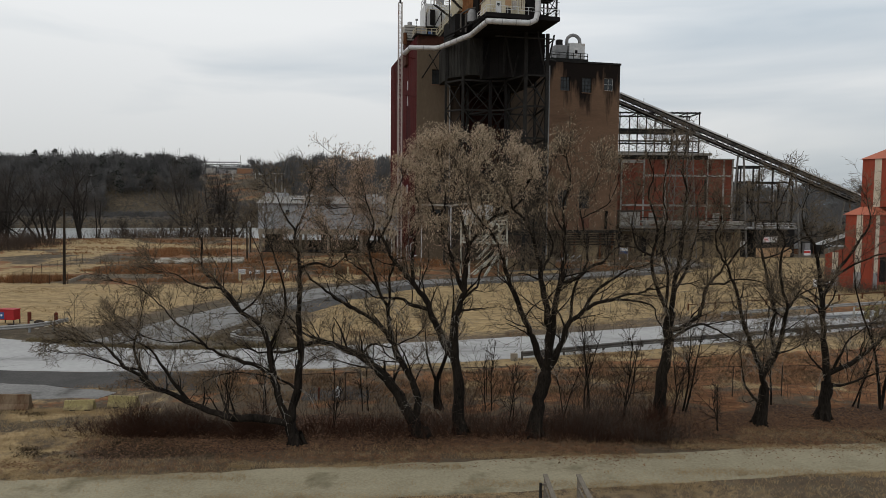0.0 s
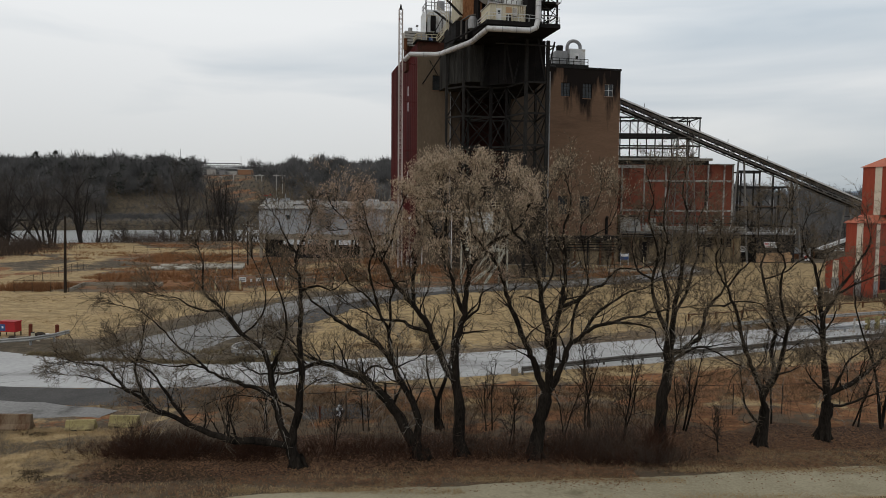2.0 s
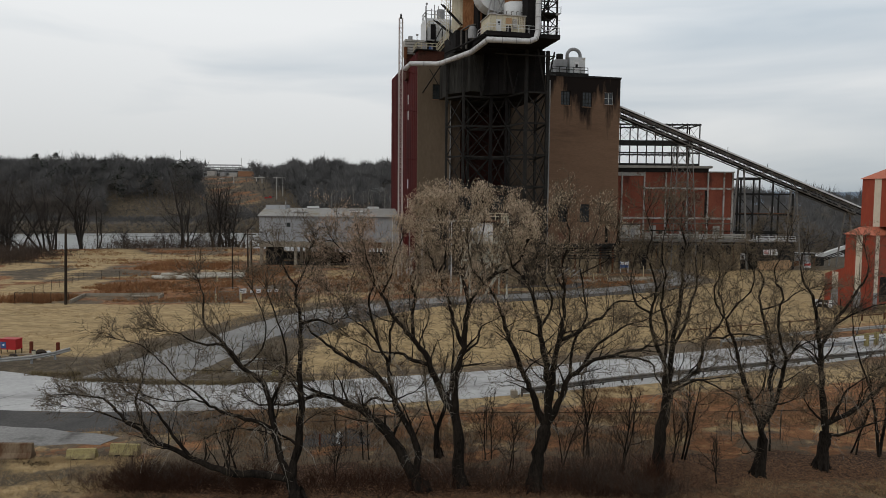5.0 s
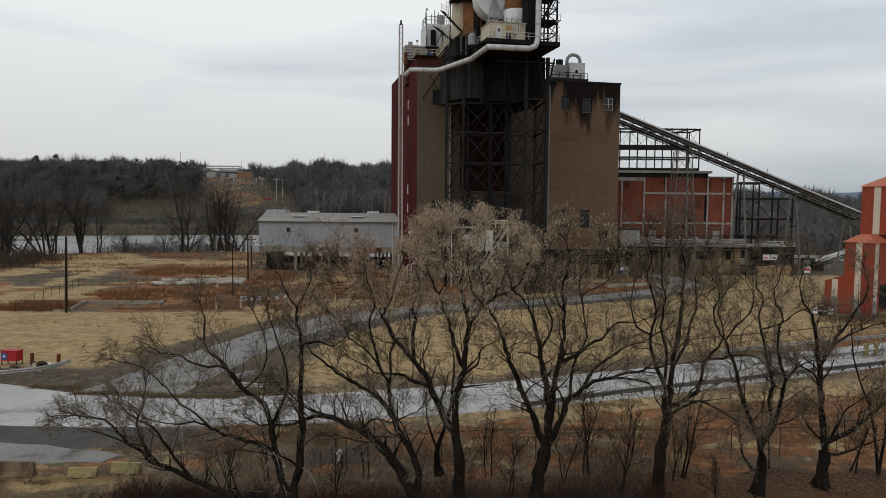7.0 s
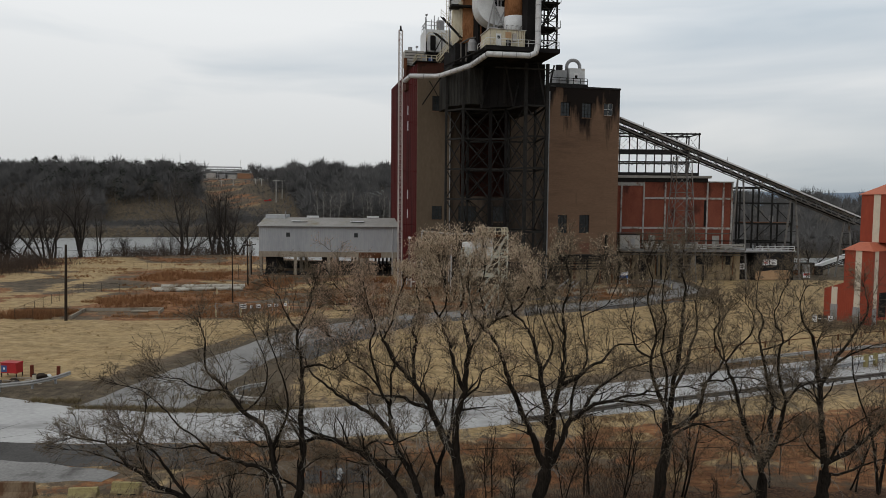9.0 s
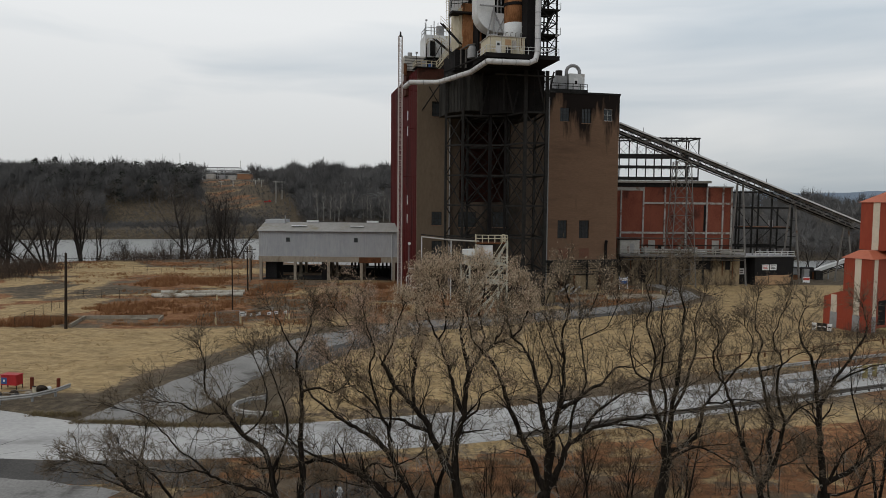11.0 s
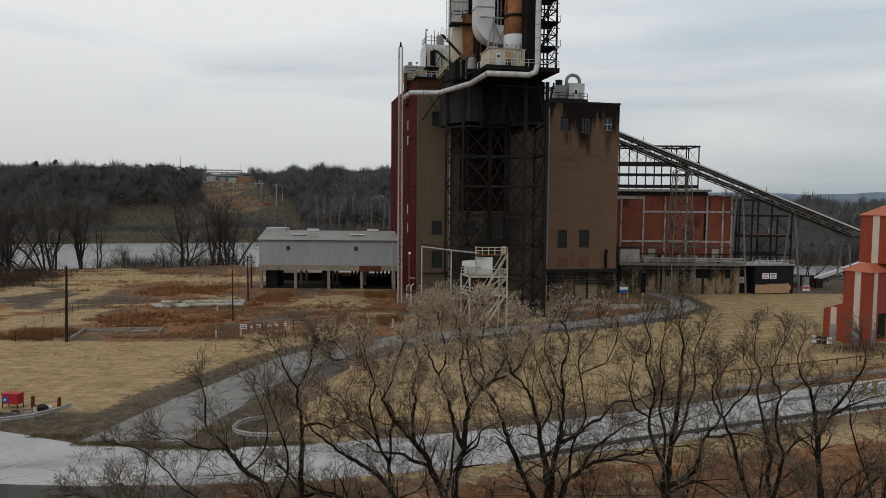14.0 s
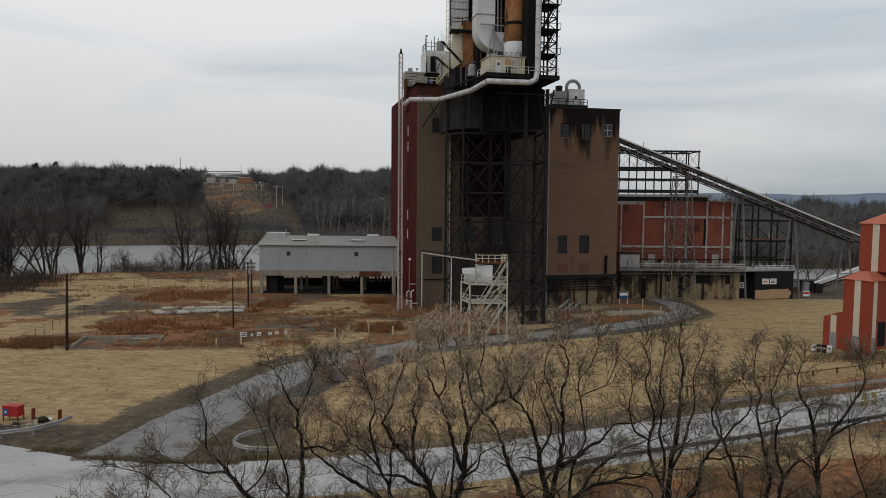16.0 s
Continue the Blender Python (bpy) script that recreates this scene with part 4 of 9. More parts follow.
# ribs, seams and struts of the sooty hopper and duct
for t in range(8):
    q = t / 7
    for (xa, ya), (xb, yb), z0, z1 in (((3.7, -9.2), (6.5, -13.3), 33.0, 39.9), ((8.6, -12.4), (17.5, -19.6), 32.5, 39.1)):
        x, y = xa + (xb - xa) * q, ya + (yb - ya) * q
        part("rib", bx(x - 0.07, x + 0.07, y - 0.12, y + 0.05, z0 + 0.1, z1 - 0.1), M["hopper_grey"] if xa < 5 else M["soot"], steel)
for x, y in ((8.3, -14.2), (13.0, -17.2), (17.6, -20.0)):
    part("strut", bar((x, y, 32.2), (x - 1.8, y - 0.9, 39.1), 0.22), M["dark_steel"], steel)
    part("strut", bar((x, y, 32.2), (x + 1.8, y + 0.9, 39.1), 0.22), M["dark_steel"], steel)
part("strut", bar((0.9, -0.1, 34.5), (3.6, -7.5, 39.6), 0.16), M["dark_steel"], steel)
part("strut", bar((2.2, -0.1, 38.9), (5.6, -0.1, 33.2), 0.12), M["dark_steel"], steel)

# cream cabin on the platform
cabin = thing("platform_cabin", "dirty cream sheet-metal cabin on the work platform", "cabin", MB)
part("wall", bx(6.3, 12.0, -25.3, -20.5, 40.1, 42.75), M["cream"], cabin)
part("roof", bx(6.15, 12.15, -25.45, -20.3, 42.75, 42.87), M["pale_paint"], cabin)
part("door", bx(7.3, 8.1, -25.36, -25.31, 40.15, 42.1), M["white_steel"], cabin, "white door")
part("door_window", bx(7.5, 7.9, -25.38, -25.361, 41.3, 41.8), M["glass_dark"], cabin, "small dark window")
part("opening", bx(8.9, 9.7, -25.35, -25.31, 40.3, 41.2), M["black_sheet"], cabin, "dark opening")
part("vent_box", bx(9.9, 10.5, -25.7, -25.31, 41.0, 42.2), M["pale_paint"], cabin, "grey vent box")
part("panel", bx(8.8, 9.75, -25.36, -25.31, 41.5, 42.4), M["tan_patch"], cabin, "tan wall panel")
for k in range(7):
    part("seam", bx(6.4 + 0.9 * k, 6.46 + 0.9 * k, -25.35, -25.31, 40.15, 42.7), M["pale_paint"], cabin)
for k in range(5):
    part("streak", bx(10.6 + 0.27 * k, 10.64 + 0.05 * (k % 2) + 0.27 * k, -25.33, -25.305, 41.2 - 0.25 * (k % 3), 42.7), M["rust_dark"], cabin, "rust streak")
part("roof_box", bx(6.5, 7.6, -24.6, -23.6, 42.87, 43.25), M["steel_grey"], cabin)
for x in (8.2, 9.0, 9.8, 10.6, 11.4):
    part("roof_pipe", tb([(x, -25.0, 42.87), (x, -25.0, 43.5), (x + 0.35, -25.0, 43.55)], 0.05, 6), M["rail_dull"], cabin)

# white service pipe
pipe = thing("service_pipe", "fat dull white pipe running round the building and tower", "pipe", MB)
line = [(-3.2, -4.5, 37.9), (-2.6, -6.8, 38.4), (1.9, -7.2, 38.5), (2.6, -8.2, 38.5), (5.0, -15.6, 38.65), (5.6, -17.4, 38.7), (5.7, -26.4, 38.7), (12.2, -26.9, 38.7), (13.2, -26.9, 39.2), (13.5, -26.9, 40.4), (13.5, -26.9, 66)]
fine = []
for a, b in zip(line, line[1:]):
    n = max(1, round((Vector(b) - Vector(a)).length / 2.0))
    fine += [tuple(Vector(a).lerp(Vector(b), k / n)) for k in range(n)]
fine.append(line[-1])
part("cladding", tb(fine, 0.43, 12), M["pipe_white"], pipe, smooth=True)
for a, b in zip(fine, fine[1:]):
    d = (Vector(b) - Vector(a)).normalized() * 0.06
    part("band", tb([Vector(b) - d, Vector(b) + d], 0.455, 12), M["steel_grey"], pipe)

# rusty stack
stack = thing("rusty_stack", "rust-streaked orange steel stack with dark bands and a white foot", "stack", MB @ Matrix.Translation((11.9, -20.5, 40.1)))
part("foot", tb([(0, 0, 2.9), (0, 0, 5.9)], 1.75, 24), M["white_steel"], stack, "white painted foot", smooth=True)
part("shaft", tb([(0, 0, 5.9), (0, 0, 10.2), (0, 0, 26)], [1.68, 1.66, 1.62], 24), M["rust_orange"], stack, smooth=True)
for z in (8.6, 13.4, 18.6, 24):
    part("band", tb([(0, 0, z), (0, 0, z + 0.45)], 1.82, 24), M["soot"], stack)
part("support", tb([(0, 0, 0), (0, 0, 2.9)], 1.3, 16), M["steel_grey"], stack)
part("walkway", tb([(0, 0, 13.85), (0, 0, 14.0)], 2.5, 20), M["dark_steel"], stack)

# white elbow duct
duct = thing("elbow_duct", "broad white sheet-metal duct with a curved foot on stilts", "duct", MB)
bm = bmesh.new()
outline = [(5.9, 66), (5.9, 48.2)]
for k in range(1, 9):
    a = math.pi / 2 * k / 8
    outline.append((9.4 - 3.5 * math.cos(a), 48.2 - 3.3 * math.sin(a)))
outline += [(12.0, 44.9), (12.0, 47.9), (8.9, 47.9), (8.9, 66)]
lo, hi = [bm.verts.new((x, -19.4, z)) for x, z in outline], [bm.verts.new((x, -16.4, z)) for x, z in outline]
bm.faces.new(lo)
bm.faces.new(hi[::-1])
for k in range(len(lo)):
    bm.faces.new((lo[k], hi[k], hi[(k + 1) % len(lo)], lo[(k + 1) % len(lo)]))
bmesh.ops.recalc_face_normals(bm, faces=bm.faces)
part("casing", bm, M["white_steel"], duct)
for z in (50.5, 54.5, 58.5):
    part("flange", bx(5.8, 9.0, -19.5, -16.3, z, z + 0.15), M["steel_grey"], duct)
for a, b in (((6.6, -20, 40.2), (8.6, -20, 48.8)), ((10.8, -20, 40.2), (10.8, -20, 48.8)), ((8.6, -20, 40.2), (8.6, -20, 48.8)), ((8.6, -20, 43.4), (10.8, -20, 48.0)), ((10.8, -20, 43.4), (8.6, -20, 48.0)), ((6.2, -20, 48.8), (11.4, -20, 48.8))):
    part("stilt", bar(a, b, 0.2), M["steel_grey"], duct)

# big white filter box and the rusty column below it
filt = thing("filter_casing", "large chalky white filter box on a rusty orange duct", "filter box", MB)
bm = bmesh.new()
v = [bm.verts.new(p) for p in ((3.6, -11.0, 49.6), (6.9, -11.0, 51.2), (6.9, -11.0, 66), (3.6, -11.0, 66), (3.9, -8, 49.6), (6.9, -8, 51.2), (6.9, -8, 66), (3.9, -8, 66))]
for f in ((0, 1, 2, 3), (5, 4, 7, 6), (1, 5, 6, 2), (4, 0, 3, 7), (3, 2, 6, 7), (4, 5, 1, 0)):
    bm.faces.new([v[i] for i in f])
part("casing", bm, M["white_steel"], filt)
for z in (53.4, 57.2, 61):
    part("flange", bx(3.42, 6.98, -11.08, -10.98, z, z + 0.16), M["steel_grey"], filt)
for x in (4.2, 4.9, 5.6, 6.3):
    part("seam", bx(x, x + 0.06, -11.06, -11.0, 50.6, 66), M["pale_paint"], filt)
for z in (52.0, 54.6, 55.9, 58.6, 59.9):
    part("seam", bx(3.6, 6.9, -11.05, -11.0, z, z + 0.06), M["rail_dull"], filt)
part("downpipe", tb([(6.7, -11.3, 43), (6.7, -11.3, 66)], 0.12, 8), M["soot"], filt)
part("brace", bar((6.9, -11.2, 51.4), (9.0, -11.2, 56.0), 0.14), M["dark_steel"], filt)
for x, r in ((5.0, 0.16), (5.9, 0.2), (7.4, 0.14)):
    part("pipe", tb([(x, -12.8, 40.2), (x, -12.8, 43.2), (x + 1.2, -13.4, 43.9), (x + 3.2, -14.4, 44.2)], r, 8), M["rail_dull"], filt)
part("rusty_duct", bx(5.4, 8.1, -12.5, -5, 43.4, 51.1), M["rust_orange"], filt, "rust-streaked orange duct")
part("side_duct", bx(4.9, 5.39, -12.0, -6, 44.0, 50.4), M["cream"], filt, "pale cream duct strip")
part("base", bx(4.2, 8.6, -12.0, -3.5, 39.91, 43.39), M["soot"], filt)
railing(filt, [(3.2, -13.2, 50.0), (6.9, -13.2, 50.6)], mat="dark_steel")
part("landing", bx(3.2, 7.4, -13.4, -11.1, 49.2, 49.5), M["dark_steel"], filt)
part("landing", bx(6.9, 9.0, -13.4, -10.0, 52.8, 53.0), M["dark_steel"], filt)
railing(filt, [(6.9, -13.3, 53.0), (9.0, -13.3, 53.0)], mat="dark_steel")
railing(filt, [(2.2, -9.5, 48.4), (5.2, -13.0, 44.2)], mat="cream", r=0.03)
steps(filt, (2.4, -9.3, 48.3), (5.0, -12.6, 44.2), 0.7, "dark_steel")
railing(filt, [(1.8, -6.5, 46.2), (4.5, -10.5, 42.8)], mat="cream", r=0.03)
steps(filt, (1.8, -6.5, 46.2), (4.5, -10.5, 42.6), 0.7, "dark_steel")
part("tank", tb([(6.6, -14.2, 41.6), (6.6, -14.2, 43.0), (6.6, -14.2, 43.6)], [0.8, 0.8, 0.5], 14), M["steel_grey"], filt)

# roof plant on the left
roofbox = thing("hopper_house", "grey-white sheet-metal roof house with a sloping hopper and railings", "roof house", MB)
part("casing", bx(3.0, 8.5, 7.5, 13, 46.0, 50.3), M["white_steel"], roofbox)
part("base", bx(3.3, 8.3, 8, 12.5, 38.62, 45.99), M["soot"], roofbox)
bm = bmesh.new()
v = [bm.verts.new(p) for p in ((5.0, 7.4, 48.9), (8.6, 7.4, 49.4), (8.4, 7.4, 46.2), (6.0, 7.4, 45.2), (5.0, 6.0, 48.9), (8.6, 6.0, 49.4), (7.6, 6.6, 46.0), (6.6, 6.6, 45.4))]
for f in ((3, 2, 1, 0), (4, 5, 6, 7), (0, 1, 5, 4), (1, 2, 6, 5), (2, 3, 7, 6), (3, 0, 4, 7)):
    bm.faces.new([v[i] for i in f])
part("hopper", bm, M["white_steel"], roofbox, "sloping pale hopper")
part("dark_bay", bx(3.9, 4.9, 7.3, 7.49, 46.2, 49.2), M["soot"], roofbox)
railing(roofbox, [(3.1, 12, 50.3), (3.1, 7.7, 50.3), (8.4, 7.7, 50.3)], mat="steel_grey", h=1.5)
for x in (3.2, 4.4, 5.0, 5.8, 7.0, 8.2):
    part("vent_pipe", tb([(x, 9, 50.3), (x, 9, 52.0 + (x * 7 % 3) * 0.7)], 0.09), M["steel_grey"], roofbox)
for k in range(4):
    part("seam", bx(3.0 + 1.4 * k, 3.07 + 1.4 * k, 7.46, 7.5, 46.1, 50.2), M["rail_dull"], roofbox)
part("open_bay", bx(6.6, 8.3, 7.3, 7.49, 46.1, 47.4), M["soot"], roofbox)
part("cone", tb([(7.1, 5.6, 49.0), (7.1, 5.6, 47.4), (7.1, 5.6, 45.0), (7.1, 5.6, 43.6)], [1.5, 1.5, 0.5, 0.4], 14), M["white_steel"], roofbox, "pale sheet-metal cone hopper")
for x, y in ((3.1, 7.2), (4.7, 6.6), (5.6, 4.6), (8.5, 4.6)):
    part("post", bar((x, y, 42.4), (x, y, 48.6), 0.16), M["dark_steel"], roofbox)
part("brace", bar((3.1, 7.2, 42.8), (5.6, 4.6, 48.0), 0.12), M["dark_steel"], roofbox)
part("brace", bar((5.6, 4.6, 43.0), (8.5, 4.6, 48.0), 0.12), M["dark_steel"], roofbox)
railing(roofbox, [(3.0, 7.0, 47.8), (3.0, 4.4, 47.8), (8.6, 4.4, 47.8)], mat="cream", r=0.035)
part("vent_drum", tb([(6.2, 9, 50.3), (6.2, 9, 52.4)], 0.75, 14), M["steel_grey"], roofbox)
fan = thing("fan_housing", "grey sheet-metal fan housing on the roof corner", "fan housing", MB)
part("casing", bx(-0.9, 3.0, 9.0, 12.5, 43.4, 46.3), M["pale_paint"], fan)
for k in range(5):
    part("louvre", bx(-0.92, 3.02, 8.94, 8.99, 43.6 + 0.55 * k, 43.72 + 0.55 * k), M["rail_dull"], fan)
part("stack_stub", tb([(-0.9, 8.4, 42.31), (-0.9, 8.4, 44.6)], 0.35, 12), M["rust_dark"], fan)
part("cap", tb([(0.3, 10, 46.3), (0.3, 10, 47.1)], 0.45, 10), M["steel_grey"], fan)
part("support", bx(-0.6, 2.8, 9.3, 12.4, 38.62, 43.38), M["parapet_brown"], fan)

# roof machines on the right block
mach = thing("roof_machine", "white sheet-metal machine with an arched exhaust pipe on the dark roof", "roof machine", MB)
part("skid", bx(27.0, 34.8, 1.0, 5.5, 38.61, 39.9), M["dark_steel"], mach, "dark steel skid")
part("casing", bx(31.0, 34.3, 1.6, 5.0, 39.91, 43.1), M["white_steel"], mach)
part("casing", bx(28.2, 30.6, 1.8, 5.0, 39.91, 42.6), M["steel_grey"], mach, "pale grey casing")
part("door", bx(32.0, 32.9, 1.55, 1.59, 40.1, 42.2), M["sign_white"], mach, "white door")
part("louvre", bx(32.2, 32.7, 1.5, 1.54, 41.0, 41.7), M["black_sheet"], mach)
arch = [(30.9 + 1.4 - 1.4 * math.cos(math.pi * k / 12), 2.8, 43.6 + 1.3 * math.sin(math.pi * k / 12)) for k in range(13)]
part("exhaust", tb([(30.9, 2.8, 42.0), *arch, (33.7, 2.8, 43.0)], 0.34, 12), M["steel_grey"], mach, "arched exhaust pipe", smooth=True)
part("duct_stub", tb([(29.2, 2.6, 42.6), (29.2, 2.6, 43.7)], 0.7, 10), M["dark_steel"], mach)
railing(mach, [(27.1, 1.1, 39.9), (34.7, 1.1, 39.9)], mat="dark_steel")

# ---------------------------------------------------------------- conveyor
conv = thing("coal_conveyor", "long sloping steel truss conveyor gallery with a pale roof", "conveyor")
CA, CB = Vector((35.4, 141.8, 32.6)), Vector((93.5, 155.6, 12.6))
cd = (CB - CA)
side = Vector((-cd.y, cd.x, 0)).normalized()
N = 30
for s in (-1.2, 1.2):
    for h in (-0.9, 0.75):
        part("chord", bar(CA + side * s + Vector((0, 0, h)), CB + side * s + Vector((0, 0, h)), 0.2), M["rail_dull"] if h < 0 else M["dark_steel"], conv)
    bm = bmesh.new()
    for k in range(N):
        p, q = CA + cd * (k / N) + side * s, CA + cd * ((k + 1) / N) + side * s
        beam(bm, p + Vector((0, 0, -0.9)), p + Vector((0, 0, 0.75)), 0.12)
        beam(bm, p + Vector((0, 0, -0.9 if k % 2 else 0.75)), q + Vector((0, 0, 0.75 if k % 2 else -0.9)), 0.11)
    tagged(part("lacing", bm, M["leg_paint"], conv), kind="stuff")
part("belt_deck", bar(CA + Vector((0, 0, -0.55)), CB + Vector((0, 0, -0.55)), 2.2, 0.25), M["soot"], conv)
for k in range(N):
    p, q = CA + cd * (k / N), CA + cd * ((k + 1) / N)
    part("roof_sheet", bar(p + Vector((0, 0, 1.0)), q + Vector((0, 0, 1.0 + 0.01 * (k % 2))), 2.9, 0.3), M["white_steel"], conv, "" if k else "pale grey roof sheet")
    if k % 5 == 3:
        part("lamp_post", bar(p + Vector((0, 0, 1.0)), p + Vector((0, 0, 2.4)), 0.08), M["dark_steel"], conv)


def trestle(parent, top, spread, mat, r=0.42):
    x, y, z = top
    dx, dy = spread
    for a in (-1, 1):
        part("leg", tb([(x + a * dx, y + a * dy, 0), (x + a * 0.8, y + a * 0.5, z)], r, 8), M[mat], parent)
    for k in range(1, 5):
        t = k / 5
        p = [(x + a * (dx + (0.8 - dx) * t), y + a * (dy + (0.5 - dy) * t), z * t) for a in (-1, 1)]
        part("tie", bar(*p, 0.1), M["dark_steel"], parent)


for s, mat in ((0.485, "leg_paint"), (0.71, "leg_paint")):
    p = CA + cd * s
    trestle(conv, (p.x + 0.3, p.y, p.z - 1.0), (1.3, -1.6), mat, 0.21)
p = CA + cd * 0.955
trestle(conv, (p.x, p.y, p.z - 1.0), (1.2, -1.5), "leg_paint", 0.18)
# lattice pylon under the conveyor
pyl = thing("lattice_pylon", "slim grey lattice pylon under the conveyor", "pylon")
px, py, pz = 50.2, 145.4, 26.2
cor = [(-1.3, -1.3), (1.3, -1.3), (1.3, 1.3), (-1.3, 1.3)]
for a, b in cor:
    part("leg", bar((px + a * 2.1, py + b * 2.1, 0), (px + a * 1.1, py + b * 1.1, pz), 0.16), M["leg_paint"], pyl)
bm = bmesh.new()
for k in range(7):
    z0, z1 = pz * k / 7, pz * (k + 1) / 7
    f0, f1 = 2.1 - k / 7, 2.1 - (k + 1) / 7
    for i in range(4):
        (a, b), (c, d) = cor[i], cor[(i + 1) % 4]
        beam(bm, (px + a * f0, py + b * f0, z0), (px + c * f1, py + d * f1, z1), 0.08)
        beam(bm, (px + c * f0, py + d * f0, z0), (px + a * f1, py + b * f1, z1), 0.08)
        beam(bm, (px + a * f1, py + b * f1, z1), (px + c * f1, py + d * f1, z1), 0.08)
tagged(part("lacing", bm, M["leg_paint"], pyl), kind="stuff")

# ---------------------------------------------------------------- brick turbine hall
hall = thing("turbine_hall", "red brick turbine hall with pale pilasters and bands", "brick hall")
HX0, HX1, HY = 37.0, 63.4, 151.0
part("wall", bx(HX0, HX1, HY, HY + 24, 6.6, 21.0), M["brick"], hall)
part("base_wall", bx(HX0, HX1 + 0.3, HY - 4.2, HY + 24.2, 0, 6.59), M["concrete_stained"], hall, "stained yellow-brown concrete base")
part("roof", bx(HX0 - 0.2, 58.4, HY - 0.8, HY + 20, 21.9, 22.4), M["pale_paint"], hall, "pale flat roof slab")
part("upper_wall", bx(HX0, 57.8, HY - 0.2, HY + 19, 21.01, 21.89), M["dark_steel"], hall)
part("coping", bx(58.0, HX1 + 0.15, HY - 0.15, HY + 24.1, 21.01, 21.25), M["hall_trim"], hall)
PIL = [39.0, 43.9, 48.6, 53.3, 57.8, 61.3, 63.2]
for x in PIL:
    part("pilaster", bx(x - 0.15, x + 0.15, HY - 0.3, HY - 0.004, 8.0 if x < 40 else 6.7, 21.0), M["hall_trim"], hall)
for z, x0 in ((17.5, 43.9), (11.0, 38.6)):
    for a, b in zip(PIL, PIL[1:]):
        if a >= x0 - 0.5:
            part("band", bx(a + 0.16, b - 0.16, HY - 0.22, HY - 0.004, z - 0.2, z + 0.22), M["hall_trim"], hall)
part("band", bx(HX0, 43.7, HY - 0.22, HY - 0.004, 20.2, 20.9), M["hall_trim"], hall)
for x in (40.6, 45.2, 59.2):
    part("panel", bx(x, x + 1.5, HY - 0.1, HY - 0.004, 7.0, 9.4), M["pale_paint"], hall, "peeling pale wall panel")
part("recess", bx(57.2, 57.75, HY - 0.12, HY - 0.004, 11.4, 17.1), M["black_sheet"], hall, "dark wall slot")
# deck with rails before the hall
part("deck", bx(HX0 + 0.5, HX1 + 0.5, HY - 6.0, HY - 4.21, 6.2, 6.7), M["leg_paint"], hall, "dull grey steel gangway")
railing(hall, [(HX0 + 0.6, HY - 5.9, 6.7), (HX1 + 0.4, HY - 5.9, 6.7)], mat="pale_paint", gap=2.0, r=0.06)
for k in range(7):
    part("vent", tb([(39.5 + 3.6 * k, HY - 5.2, 6.7), (39.5 + 3.6 * k, HY - 5.2, 8.3)], 0.24, 8), M["hall_trim"], hall)
for z in (7.5, 9.9):
    part("pipe", tb([(HX0, HY - 1.2, z), (HX1, HY - 1.2, z)], 0.12), M["rail_dull"], hall)
for x in (54.2, 56.0, 60.6):
    part("window", bx(x, x + 1.4, HY - 4.32, HY - 4.21, 3.4, 5.3), M["black_sheet"], hall, "dark opening")
for k in range(9):
    part("pier", bx(37.6 + 3.0 * k, 38.0 + 3.0 * k, HY - 4.5, HY - 4.21, 0, 6.1), M["concrete_stained"] if k % 3 else M["dark_steel"], hall)
# pipes, hatches, stains and gear along the gangway
rng = random.Random(61)
for k in range(11):
    x = 38.2 + 2.35 * k
    part("bracket", bar((x, HY - 6.0, 6.3), (x, HY - 4.25, 4.9), 0.14), M["dark_steel"], hall)
for z, y, r, mat in ((7.15, 5.6, 0.16, "pale_paint"), (7.6, 4.6, 0.2, "pale_paint"), (6.0, 6.15, 0.12, "dark_steel"), (5.6, 6.1, 0.1, "rail_dull"), (8.3, 0.6, 0.12, "dark_steel")):
    part("pipe", tb([(43.0 if z > 7 else HX0 + 0.5, HY - y, z), (HX1 + 0.6, HY - y, z)], r, 6), M[mat], hall)
for x, w, h, mat in ((43.4, 1.2, 1.3, "steel_grey"), (46.6, 0.8, 1.7, "dark_steel"), (49.8, 2.2, 0.9, "rail_dull"), (53.0, 0.7, 1.5, "leg_paint"), (55.2, 1.6, 0.7, "white_steel"), (58.6, 1.0, 1.2, "dark_steel"), (60.4, 1.8, 1.0, "pale_paint")):
    part("cabinet", bx(x, x + w, HY - 3.6, HY - 2.4, 6.6, 6.6 + h), M[mat], hall)
for k in range(14):
    x, z0 = 37.6 + rng.uniform(0, 25), rng.uniform(0.3, 3.0)
    part("downpipe", tb([(x, HY - 4.32, z0), (x, HY - 4.32, 6.1)], rng.uniform(0.05, 0.11), 6), M[("dark_steel", "rust_dark", "rail_dull")[k % 3]], hall)
for x, w, z0, z1 in ((37.4, 0.9, 2.6, 5.4), (42.6, 1.3, 0.2, 4.4), (50.6, 0.9, 0.4, 5.8), (48.0, 1.0, 3.8, 5.2)):
    part("hatch", bx(x, x + w, HY - 4.3, HY - 4.205, z0, z1), M["soot"], hall, "dark hatch in the stained base")
shack = thing("gangway_shack", "pale painted metal shack on the gangway", "shack")
part("wall", bx(38.0, 42.2, HY - 3.9, HY - 1.5, 6.71, 9.6), M["pale_paint"], shack)
part("door", bx(40.2, 41.1, HY - 3.96, HY - 3.91, 6.75, 8.8), M["steel_grey"], shack)
part("roof", bx(37.8, 42.4, HY - 4.1, HY - 1.3, 9.61, 9.75), M["dark_steel"], shack)

